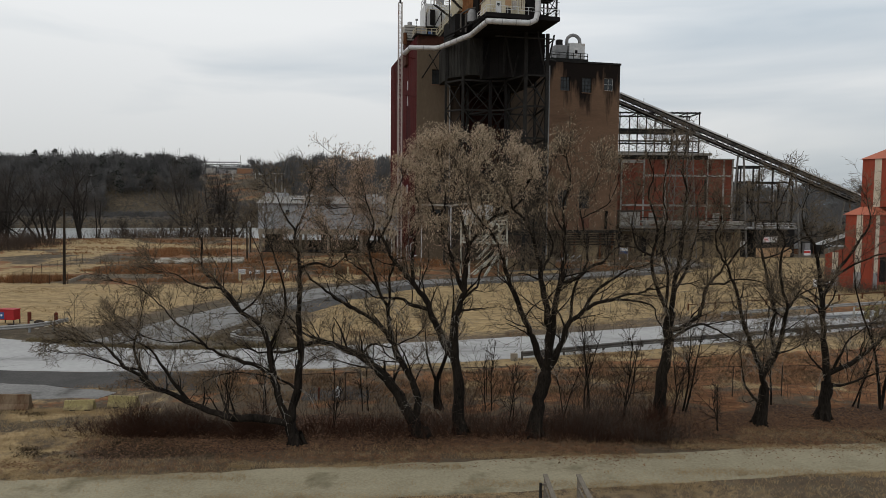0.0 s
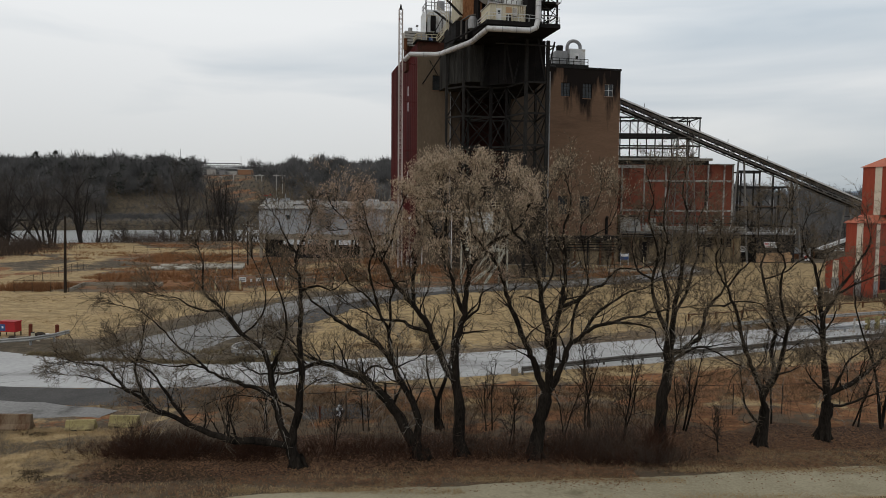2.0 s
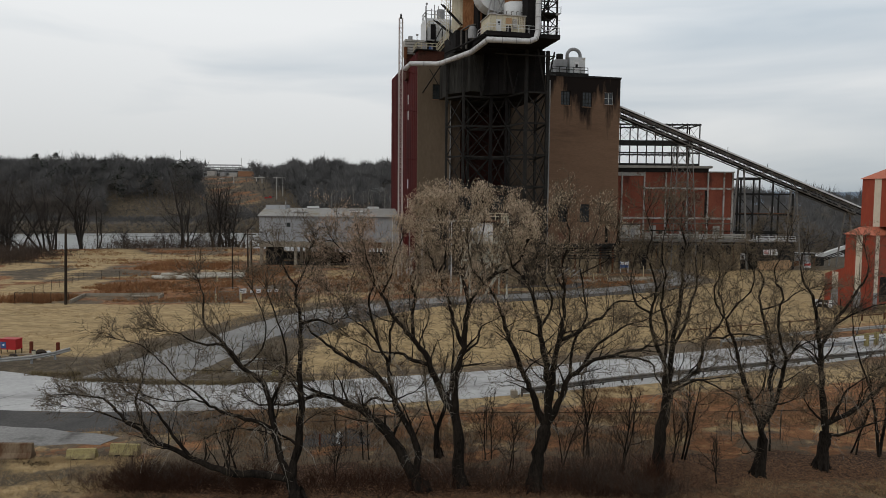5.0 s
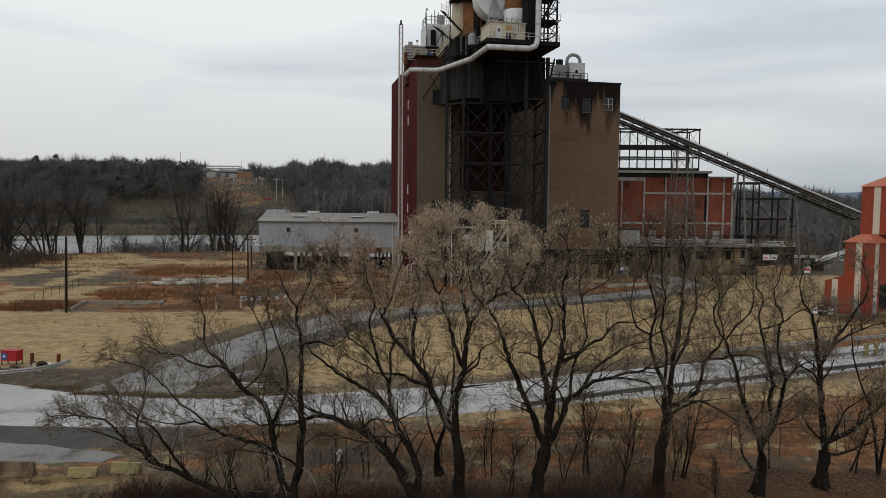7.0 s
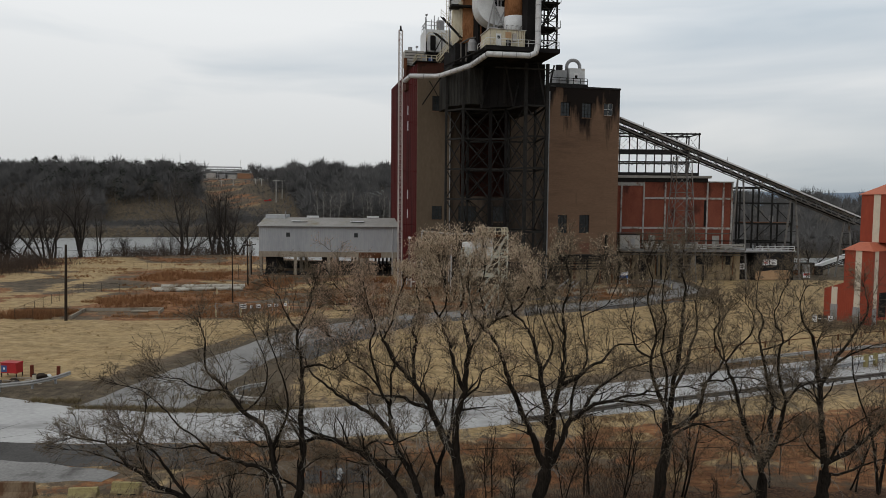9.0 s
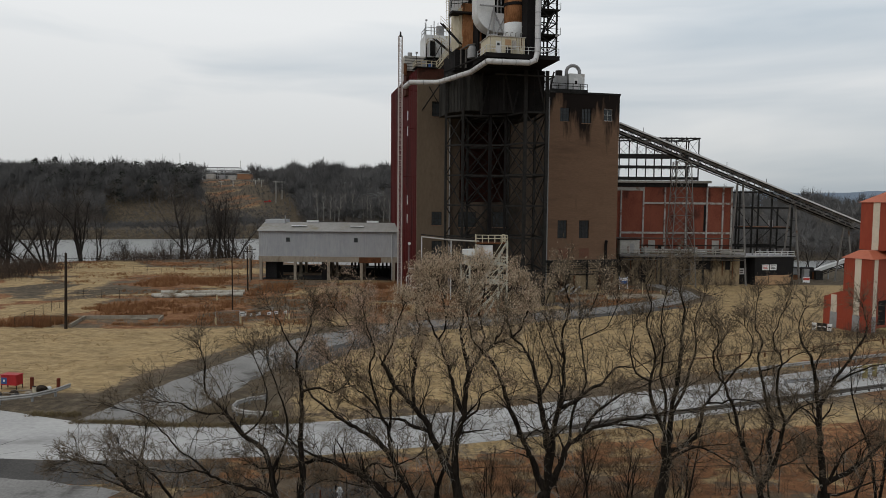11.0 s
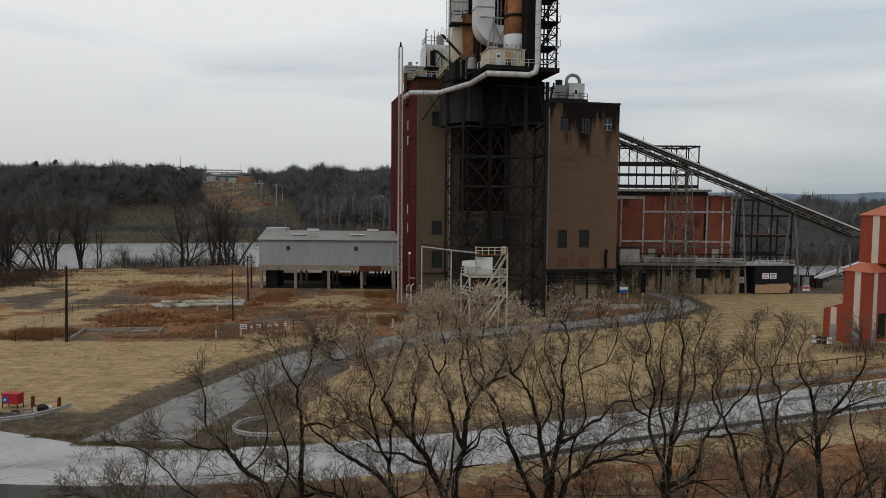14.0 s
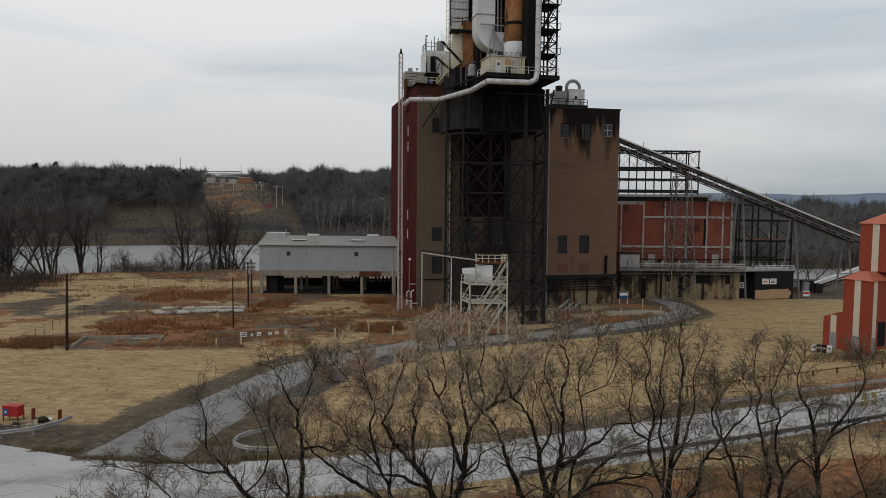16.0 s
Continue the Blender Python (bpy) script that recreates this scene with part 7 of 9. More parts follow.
tree.limb(0.07, 0.027, (3.0, -0.7, 6.8), (3.7, -0.9, 6.9), (5.2, -1.1, 6.7), (5.5, -1.2, 6.0), (5.8, -1.4, 5.5))
tree.limb(0.08, 0.027, (1.2, -0.8, 9.8), (0.8, -0.6, 10.7), (0.6, -0.4, 11.4), (0.3, -0.2, 12.3), (0.8, -0.0, 13.5))
tree.limb(0.08, 0.027, (2.2, 0.6, 10.6), (2.9, 0.4, 11.0), (3.5, 0.1, 11.5), (3.8, -0.1, 12.5))
tree.limb(0.07, 0.027, (0.1, -0.7, 8.1), (0.7, -0.4, 9.2), (0.4, -0.2, 10.2), (-0.1, 0.1, 11.6))
tree.crown(30)
tree = BareTree("bare dark tree with an ivy-tangled trunk and steep limbs", 10.7, 32.9, 16, reach=1.8)
tree.trunk(0.34, 0.243, (0.0, 0.0, 0.3), (-0.0, 0.0, 1.7), (0.1, 0.0, 3.1), (0.3, 0.0, 4.4), (0.3, 0.0, 5.6), (0.4, 0.0, 6.2))
tree.limb(0.12, 0.027, (0.3, 0.0, 5.9), (-0.1, -0.2, 6.8), (-0.5, -0.4, 7.6), (-0.8, -0.6, 8.6), (-0.7, -0.8, 9.6), (-0.7, -1.0, 10.5), (-1.2, -1.2, 11.7), (-1.1, -1.4, 12.8), (-1.4, -1.6, 13.6))
tree.limb(0.15, 0.041, (0.4, 0.0, 6.2), (0.6, 0.2, 7.6), (0.9, 0.5, 8.7), (1.1, 0.7, 9.9), (1.2, 0.9, 11.1), (1.4, 1.1, 12.1), (1.2, 1.4, 12.9), (1.4, 1.6, 13.8))
tree.limb(0.14, 0.041, (0.4, 0.0, 5.1), (0.9, 0.2, 5.4), (1.6, 0.4, 5.7), (2.0, 0.5, 6.0), (2.2, 0.7, 6.7), (2.5, 0.9, 7.4), (3.0, 1.1, 7.8), (3.4, 1.2, 8.6), (3.2, 1.4, 9.7), (3.6, 1.6, 10.6))
tree.limb(0.09, 0.027, (0.5, 0.1, 7.0), (1.2, 0.4, 8.1), (1.6, 0.8, 9.2), (2.0, 1.1, 10.2), (2.0, 1.4, 11.4), (2.5, 1.7, 12.6))
tree.limb(0.11, 0.027, (0.2, -0.1, 6.3), (0.1, -0.4, 7.7), (-0.3, -0.7, 9.3), (-0.3, -1.1, 10.7), (-0.6, -1.4, 11.8), (-0.5, -1.7, 13.2))
tree.limb(0.08, 0.027, (0.4, 0.0, 4.9), (1.4, -0.3, 5.6), (2.1, -0.6, 5.6), (3.0, -0.8, 5.1), (3.8, -1.1, 4.7))
tree.limb(0.08, 0.027, (2.5, 0.9, 7.4), (3.3, 0.8, 7.5), (3.6, 0.6, 7.7), (4.7, 0.5, 7.7), (5.0, 0.4, 7.5))
tree.limb(0.07, 0.027, (-0.8, -0.7, 8.8), (-1.4, -0.5, 9.3), (-1.7, -0.4, 10.3), (-1.5, -0.2, 11.4))
tree.crown(40)
tree = BareTree("bare dark tree with three twisted stems beside the trail", 16.6, 35.0, 17, reach=1.7)
tree.trunk(0.34, 0.273, (0.0, 0.0, 0.0), (0.1, 0.0, 1.0), (0.2, 0.0, 2.0))
tree.limb(0.16, 0.029, (0.1, 0.0, 2.6), (-0.3, -0.1, 3.5), (-0.7, -0.3, 4.1), (-1.0, -0.4, 4.8), (-1.4, -0.6, 5.8), (-1.7, -0.7, 6.8), (-2.0, -0.9, 7.5), (-2.4, -1.0, 8.3), (-2.8, -1.1, 8.9), (-3.2, -1.3, 9.8), (-2.9, -1.4, 10.7), (-3.3, -1.6, 11.4))
tree.limb(0.16, 0.029, (0.3, 0.0, 2.3), (0.6, 0.2, 3.7), (0.6, 0.4, 4.9), (0.8, 0.5, 5.9), (0.6, 0.7, 6.7), (0.4, 0.9, 8.1), (0.2, 1.1, 9.2), (0.4, 1.2, 10.1), (0.1, 1.4, 11.1), (0.3, 1.6, 12.4))
tree.limb(0.14, 0.029, (0.4, 0.0, 2.5), (0.7, -0.1, 3.8), (0.9, -0.3, 5.3), (0.9, -0.5, 6.3), (0.5, -0.7, 7.4), (0.3, -0.8, 8.6), (0.4, -1.0, 9.8), (-0.2, -1.2, 10.4), (-0.1, -1.4, 11.4), (0.2, -1.6, 12.3))
tree.limb(0.09, 0.029, (0.9, -0.5, 6.3), (1.7, -0.2, 6.9), (2.8, 0.0, 7.2))
tree.limb(0.09, 0.029, (-0.2, 0.0, 1.1), (-0.7, -0.1, 1.8), (-1.1, -0.3, 2.7), (-1.3, -0.4, 3.7))
tree.limb(0.07, 0.029, (-2.4, -1.0, 8.3), (-1.9, -1.2, 9.2), (-1.4, -1.4, 9.8), (-1.3, -1.5, 10.7), (-1.8, -1.7, 11.4))
tree.limb(0.07, 0.029, (0.3, 1.0, 8.7), (1.3, 0.7, 9.0), (1.8, 0.5, 9.5), (2.4, 0.2, 9.8))
tree.limb(0.06, 0.014, (0.7, -0.2, 4.0), (1.6, 0.0, 4.0), (2.4, 0.2, 4.4))
tree.crown(24)
tree = BareTree("bare dark tree with a thick sideways limb beside the trail", 20.4, 36.0, 18, reach=1.8)
tree.trunk(0.38, 0.296, (0.0, 0.0, -0.1), (0.1, 0.0, 1.1), (0.2, 0.0, 2.0))
tree.limb(0.19, 0.044, (0.1, 0.0, 2.3), (0.1, 0.2, 3.8), (0.0, 0.4, 5.3), (0.0, 0.5, 6.5), (0.4, 0.7, 6.9), (0.9, 0.9, 7.7), (1.6, 1.1, 8.6), (2.3, 1.2, 9.6), (2.9, 1.4, 10.6), (2.8, 1.6, 11.7))
tree.limb(0.15, 0.030, (0.0, 0.5, 6.5), (-0.3, 0.4, 7.7), (-0.6, 0.2, 8.9), (-1.2, 0.1, 9.9), (-1.6, -0.0, 10.9), (-1.4, -0.2, 11.9))
tree.limb(0.18, 0.059, (0.3, 0.0, 2.3), (1.4, 0.3, 2.9), (2.5, 0.5, 3.6), (3.7, 0.8, 4.4), (5.4, 1.1, 5.3))
tree.limb(0.09, 0.030, (0.4, 0.0, 1.7), (1.4, 0.2, 1.9), (2.7, 0.4, 2.3), (4.3, 0.5, 2.6))
tree.limb(0.09, 0.030, (0.6, 0.1, 2.5), (0.8, -0.1, 3.6), (1.1, -0.3, 4.4), (2.0, -0.5, 5.2))
tree.limb(0.07, 0.030, (0.0, 0.4, 5.7), (-0.7, 0.3, 6.3), (-1.4, 0.2, 6.6))
tree.limb(0.07, 0.030, (-0.0, 0.0, 2.7), (-0.5, 0.2, 3.1), (-0.8, 0.4, 3.6))
tree.limb(0.07, 0.030, (1.0, 0.9, 7.8), (1.7, 0.7, 8.2), (2.8, 0.6, 8.7), (3.9, 0.4, 9.0))
tree.crown(20)
tree = BareTree("slender bare young tree behind the row", -0.1, 37.2, 13, reach=1.3)
tree.trunk(0.22, 0.16, (0, 0, -0.1), (-0.1, 0, 0.8), (-0.1, 0, 1.5))
tree.limb(0.13, 0.03, (-0.1, 0, 1.5), (0.5, 0.1, 3.3), (0.8, 0.2, 5.8), (0.6, 0.4, 8.0))
tree.limb(0.09, 0.025, (-0.1, 0, 1.5), (-0.6, -0.1, 3.0), (-0.8, -0.4, 5.0))
tree.crown()


def small_tree(label, x, y, height, seed, spread=1.0, stems=2, mat="brush_grey", kids=(4, 3), group="young trees along the fence", boughs=9):
    rng = random.Random(seed)
    tree = thing("sapling", label, "sapling", Matrix.Translation((x, y, land(x, y))), group=group)
    twigs, tips, body = Wood(), [], Wood()
    for s in range(stems):
        d = unit((rng.gauss(0, 0.16) * spread, rng.gauss(0, 0.16) * spread, 1))
        pts = stretch_path((rng.gauss(0, 0.15), rng.gauss(0, 0.15), -0.2), d, height * rng.uniform(0.75, 1), 7, 0.07, 0.05, rng)
        body.tube(pts, 0.008 * height + 0.01, 0.010, 6)
        for k in range(boughs):
            t = 0.25 + 0.75 * (k + rng.random()) / boughs
            i = min(int(t * 7), 6)
            e = turned(d, radians(rng.uniform(25, 55)), rng)
            sprout(body, twigs, tips, pts[i], e, height * 0.36 * rng.uniform(0.4, 1.0) * (1.2 - 0.6 * t), 0.018, 1, rng, kids, 0.12)
    body.put("trunk", M["bark"], tree)
    twigs.put("crown", M[mat], tree, "thin bare twigs")
    return tree


for k, (x, y, h, n) in enumerate(((-9.5, 36.4, 5.0, 2), (-4.2, 36.8, 4.0, 2), (8.1, 37.5, 6.0, 3), (6.6, 36.2, 4.2, 2), (9.4, 35.4, 5.2, 3), (-5.4, 34.0, 3.4, 2), (12.4, 36.8, 4.4, 2), (2.6, 36.9, 4.6, 2), (-11.5, 35.2, 3.8, 2), (14.0, 33.9, 3.0, 2), (23.5, 38.2, 5.5, 2), (24.6, 38.0, 10.5, 2), (26.5, 36.0, 7.5, 3), (13.4, 37.0, 6.5, 2), (18.9, 38.6, 6.5, 2), (3.4, 34.6, 3.6, 2))):
    small_tree("thin bare brown sapling in the brush by the fence", x, y, h, 100 + k, stems=n)


def thicket(name, label, category, spots, mat, seed, lo, hi, lean=0.25, r=0.009, forks=3):
    """A mass of thin stems: spots are (x, y, half width, half depth, count)."""
    rng = random.Random(seed)
    w = Wood()
    for cx, cy, hx, hy, count in spots:
        for _ in range(count):
            x, y = cx + max(-1.6, min(1.6, rng.gauss(0, 0.6))) * hx, cy + rng.uniform(-1, 1) * hy
            h = rng.uniform(lo, hi) * (0.85 + 0.8 * noise.noise((x * 0.5, y * 0.5, 6)))
            d = unit((rng.gauss(0, lean), rng.gauss(0, lean), 1))
            pts = stretch_path((x, y, land(x, y) - 0.05), d, h, 3, 0.13, 0, rng)
            w.tube(pts, r, r * 0.4, 3)
            for _ in range(forks):
                a = pts[rng.randrange(1, 3)]
                w.tube([a, *stretch_path(a, turned(d, radians(rng.uniform(20, 60)), rng), h * rng.uniform(0.25, 0.5), 1, 0.1, 0.05, rng)[1:]], r * 0.7, r * 0.3, 3)
    ob = w.put(name, M[mat])
    return tagged(ob, label, category, kind="stuff")


thicket("brush", "dense dark brown leafless brush under the trees", "brush", [(-14.2, 33.2, 2.6, 1.1, 1500), (-10.0, 33.0, 2.6, 1.0, 900), (-4.0, 33.2, 4.0, 1.2, 900), (3.5, 33.4, 5.0, 1.2, 1000), (8.4, 33.2, 3.0, 1.3, 1300)], "brush", 31, 0.4, 1.5, 0.8, 0.009, 2)
thicket("tall_brush", "tall thin brown stems and briars along the fence", "brush", [(-5.5, 36.0, 4.5, 1.4, 40), (2.5, 36.0, 5.0, 1.6, 60), (9.0, 35.0, 2.6, 1.6, 170), (18, 39.5, 8, 0.8, 50), (0, 34.4, 9, 1.0, 90)], "brush_grey", 32, 1.0, 3.0, 0.26, 0.009)
thicket("tower_brush", "grey leafless shrubs round the foot of the red tower", "brush", [(54.5, 89.0, 4.5, 1.6, 420), (60.5, 86.5, 3.0, 1.5, 260)], "brush_grey", 36, 0.6, 2.0, 0.35, 0.014, 3)
thicket("bramble", "grey-brown tangle of dead brambles at the tree foot", "brush", [(8.6, 33.0, 3.0, 1.2, 420), (-13.5, 33.4, 3.0, 1.0, 260), (2.0, 33.6, 5.0, 1.0, 320), (10.4, 32.7, 1.0, 0.8, 300)], "brush_grey", 35, 0.5, 2.3, 0.5, 0.008, 4)
thicket("ivy", "tangled climbing stems round the tree trunk", "climber", [(10.5, 32.8, 0.42, 0.44, 420)], "brush", 33, 1.0, 5.0, 0.07, 0.012, 3)


def tufts(name, label, spots, mat, seed, lo, hi, lean=0.35, w=0.03, patch=-9.0):
    """Clumps of dry blades: spots are (x, y, half width, half depth, count)."""
    rng = random.Random(seed)
    verts, faces = [], []
    for cx, cy, hx, hy, count in spots:
        for _ in range(count):
            x, y = cx + rng.uniform(-1, 1) * hx, cy + rng.uniform(-1, 1) * hy
            if noise.noise((x * 0.11, y * 0.16, 21)) + 0.5 * noise.noise((x * 0.4, y * 0.5, 2)) < patch or (y > 56 and drive_dist(x, y, DRIVE_A) - 1 < x < drive_dist(x, y, DRIVE_B) + 1.5):
                continue
            z, h = land(x, y), rng.uniform(lo, hi)
            for _ in range(5):
                a = rng.uniform(0, 6.28)
                ox, oy = x + rng.gauss(0, 0.12), y + rng.gauss(0, 0.12)
                lx, ly = rng.gauss(0, lean) * h, rng.gauss(0, lean) * h
                hh = h * rng.uniform(0.6, 1.1)
                i = len(verts)
                c, s = w * math.cos(a), w * math.sin(a)
                verts += [(ox - c, oy - s, z - 0.03), (ox + c, oy + s, z - 0.03), (ox + lx + c * 0.3, oy + ly + s * 0.3, z + hh)]
                faces.append((i, i + 1, i + 2))
    return tagged(raw_mesh(name, verts, faces, M[mat]), label, "grass", kind="stuff")


tufts("russet_weeds", "rust-brown dry weeds", [(-38, 103, 19, 9, 5200), (-30, 122, 20, 14, 4200), (-14, 118, 9, 12, 2200), (0, 122, 8, 5, 900), (30, 121, 12, 7, 2200), (-56, 96, 6, 4, 1000), (-45, 132, 16, 12, 1600), (-78, 178, 30, 9, 2600), (-60, 152, 16, 10, 1500), (-80, 150, 20, 12, 1200)], "weeds", 41, 0.12, 0.55, 0.45, 0.04, 0.0)
tufts("tall_weeds", "tall rust-orange dead weeds in clumps", [(-54, 144, 8, 8, 700), (-33, 132, 3, 8, 420), (-12, 138, 4, 7, 700), (-10, 109, 3.5, 3.5, 500), (-44, 108, 10, 7, 500), (-57, 94, 5, 2.5, 420), (-2, 126, 3, 4, 300), (24, 124, 6, 2, 240)], "weeds", 47, 0.5, 1.3, 0.3, 0.05, -0.1)
tufts("junction_grass", "olive tan grass along the road edge at the junction", [(-25, 52.4, 3.6, 0.35, 500), (-19, 51.8, 3.5, 0.4, 600), (-13, 52.9, 3, 0.4, 450), (-31, 54.2, 2.0, 0.5, 200), (-20, 57, 2, 2, 260)], "olive_grass", 48, 0.12, 0.4, 0.5, 0.03)
tufts("straw_grass", "straw-coloured dry grass", [(6, 74, 34, 16, 6000), (-44, 76, 26, 14, 5000), (42, 98, 26, 24, 5200), (-70, 118, 26, 30, 3600), (40, 137, 22, 8, 1500)], "straw", 42, 0.05, 0.13, 0.9, 0.05, 0.12)
tufts("verge_grass", "dry brown grass beside the road", [(0, 43, 16, 2.6, 3200), (22, 47.5, 12, 4.5, 3800), (-14, 42.5, 8, 2, 900), (36, 69, 14, 2.2, 1200), (0, 58.5, 8, 1.0, 500), (0, 39.6, 14, 1.6, 1500)], "verge", 43, 0.08, 0.36, 0.6, 0.02, -0.12)
tufts("trail_grass", "short dry grass along the trail", [(-20.5, 33.5, 5.5, 3.0, 2600), (-19, 36.2, 4, 0.5, 500), (-12, 25.0, 24, 2.2, 3000), (16, 27.0, 10, 1.6, 1600), (-16, 28.6, 8, 0.9, 1000), (0, 30.6, 7, 0.8, 700), (11, 32.0, 5, 0.7, 500), (20, 33.4, 5, 0.9, 900), (-14, 27.45, 6, 0.22, 900), (-4, 28.8, 5, 0.22, 800), (6, 30.2, 5, 0.22, 800), (16, 31.6, 5, 0.25, 900), (-14, 24.1, 5, 0.3, 700), (-4, 25.6, 5, 0.3, 700), (6, 27.1, 5, 0.3, 700), (15, 28.5, 5, 0.3, 700)], "straw", 44, 0.05, 0.16, 0.8, 0.012)


# low dark blades put in as the shadows among lumpy grass
tufts("dead_clumps", "dark low tufts standing for shade between clumps on the rough ground", [(-20.5, 33.2, 5.5, 2.8, 3600), (-14, 30.8, 5, 1.2, 900), (4, 31.4, 8, 0.8, 700), (17, 33.2, 6, 1.0, 700)], "shade_tuft", 49, 0.04, 0.16, 1.2, 0.03, 0.08)


def leaves(name, label, spots, seed, size=0.07):
    rng = random.Random(seed)
    verts, faces = [], []
    for cx, cy, hx, hy, count in spots:
        for _ in range(count):
            x, y = cx + rng.uniform(-1, 1) * hx, cy + rng.gauss(0, 0.5) * hy
            z, a, s = rng.uniform(0.02, 0.07), rng.uniform(0, 6.28), size * rng.uniform(0.6, 1.5)
            c, q = s * math.cos(a), s * math.sin(a)
            i = len(verts)
            t = rng.gauss(0, 0.4) * s
            verts += [(x - c, y - q, z), (x + 0.5 * q, y - 0.5 * c, z + abs(t)), (x + c, y + q, z + 0.02), (x - 0.5 * q, y + 0.5 * c, z + abs(t) * 0.4)]
            faces.append((i, i + 1, i + 2, i + 3))
    return tagged(raw_mesh(name, verts, faces, M["leaf_litter"]), label, "leaves", kind="stuff")


leaves("leaf_litter", "fallen brown leaves under the trees", [(-4, 31.6, 13, 2.0, 12000), (12, 33.6, 12, 3.0, 9000), (2, 36.5, 14, 3.0, 4000), (-14, 28.6, 5, 0.8, 1500), (-5, 29.8, 5, 0.8, 2000), (4, 31.0, 5, 0.8, 2000), (14, 32.3, 5, 0.8, 2000), (17, 35.5, 8, 3.5, 9000)], 51, 0.05)

# ---------------------------------------------------------------- trees on the river bank


def bank_tree(seed, height, stems, at=(0, 0), lean=0.12, kids=(5, 4), name="river_tree"):
    rng = random.Random(seed)
    tree = thing(name, "bare grey-brown tree on the river bank", "tree", Matrix.Translation((at[0], at[1], land(*at))), group="bare trees on the river bank")
    body, twigs, tips = Wood(), Wood(), []
    for s in range(stems):
        d = unit((rng.gauss(0, lean), rng.gauss(0, lean), 1))
        n = 7
        pts = stretch_path((rng.gauss(0, 0.5), rng.gauss(0, 0.5), -0.5), d, height * rng.uniform(0.65, 0.9), n, 0.14, 0.03, rng)
        r = height * 0.017 / (1 + 0.15 * stems)
        body.tube(pts, r * 1.2, 0.06, 6)
        for k in range(11):
            t = 0.28 + 0.72 * (k + rng.random()) / 11
            i = min(int(t * n), n - 1)
            e = turned(d, radians(rng.uniform(28, 75)), rng)
            sprout(body, twigs, tips, pts[i], unit((e[0], e[1], e[2] + 0.2)), height * 0.34 * rng.uniform(0.5, 1.0) * (1.25 - 0.6 * t), max(0.05, r * 0.45 * (1.2 - t)), 1, rng, kids, 0.10, 0.022)
    body.put("trunk", M["bark_far"], tree)
    twigs.put("crown", M["twig_grey"], tree)
    return tree


MODELS = [bank_tree(200, 25, 2, (-114, 176), 0.2), bank_tree(201, 22, 3, (-101, 178), 0.26), bank_tree(202, 27, 1, (-73.6, 194), 0.12), bank_tree(203, 19, 3, (-60, 201), 0.45), bank_tree(204, 24, 2, (-64.5, 199), 0.3)]
rng = random.Random(77)
SPOTS = [(-128, 0.95), (-125, 1.0), (-121, 0.9), (-117.5, 1.0), (-111.5, 1.0), (-109.8, 0.9), (-107.6, 1.1), (-105.6, 0.95), (-104, 1.05), (-97.8, 1.0), (-95.6, 0.8), (-92.8, 0.6), (-75, 0.95), (-72.6, 0.85), (-66.5, 0.75), (-63.2, 0.95), (-61.4, 0.9)]
SPOTS += [(rng.uniform(-132, -94), rng.uniform(0.3, 0.55)) for _ in range(14)] + [(rng.uniform(-92, -58), rng.uniform(0.2, 0.36)) for _ in range(12)] + [(rng.uniform(84, 140), rng.uniform(0.4, 0.7)) for _ in range(8)]
for x, s in SPOTS:
    y = lerp_line(BANK, x) + rng.uniform(-6, 4)
    copy_thing(MODELS[rng.randrange(5)], Matrix.Translation((x, y, land(x, y))) @ Matrix.Rotation(rng.uniform(0, 6.28), 4, "Z") @ Matrix.Scale(s, 4))
thicket("bank_brush", "grey-brown leafless brush on the river bank", "brush", [(-84, 186, 10, 6, 500), (-66, 199, 10, 5, 500), (-112, 170, 10, 8, 700), (-98, 156, 7, 13, 1500), (-74, 190, 14, 4, 500), (78, 180, 8, 8, 120)], "brush_grey", 34, 1.0, 4.0, 0.3, 0.03)

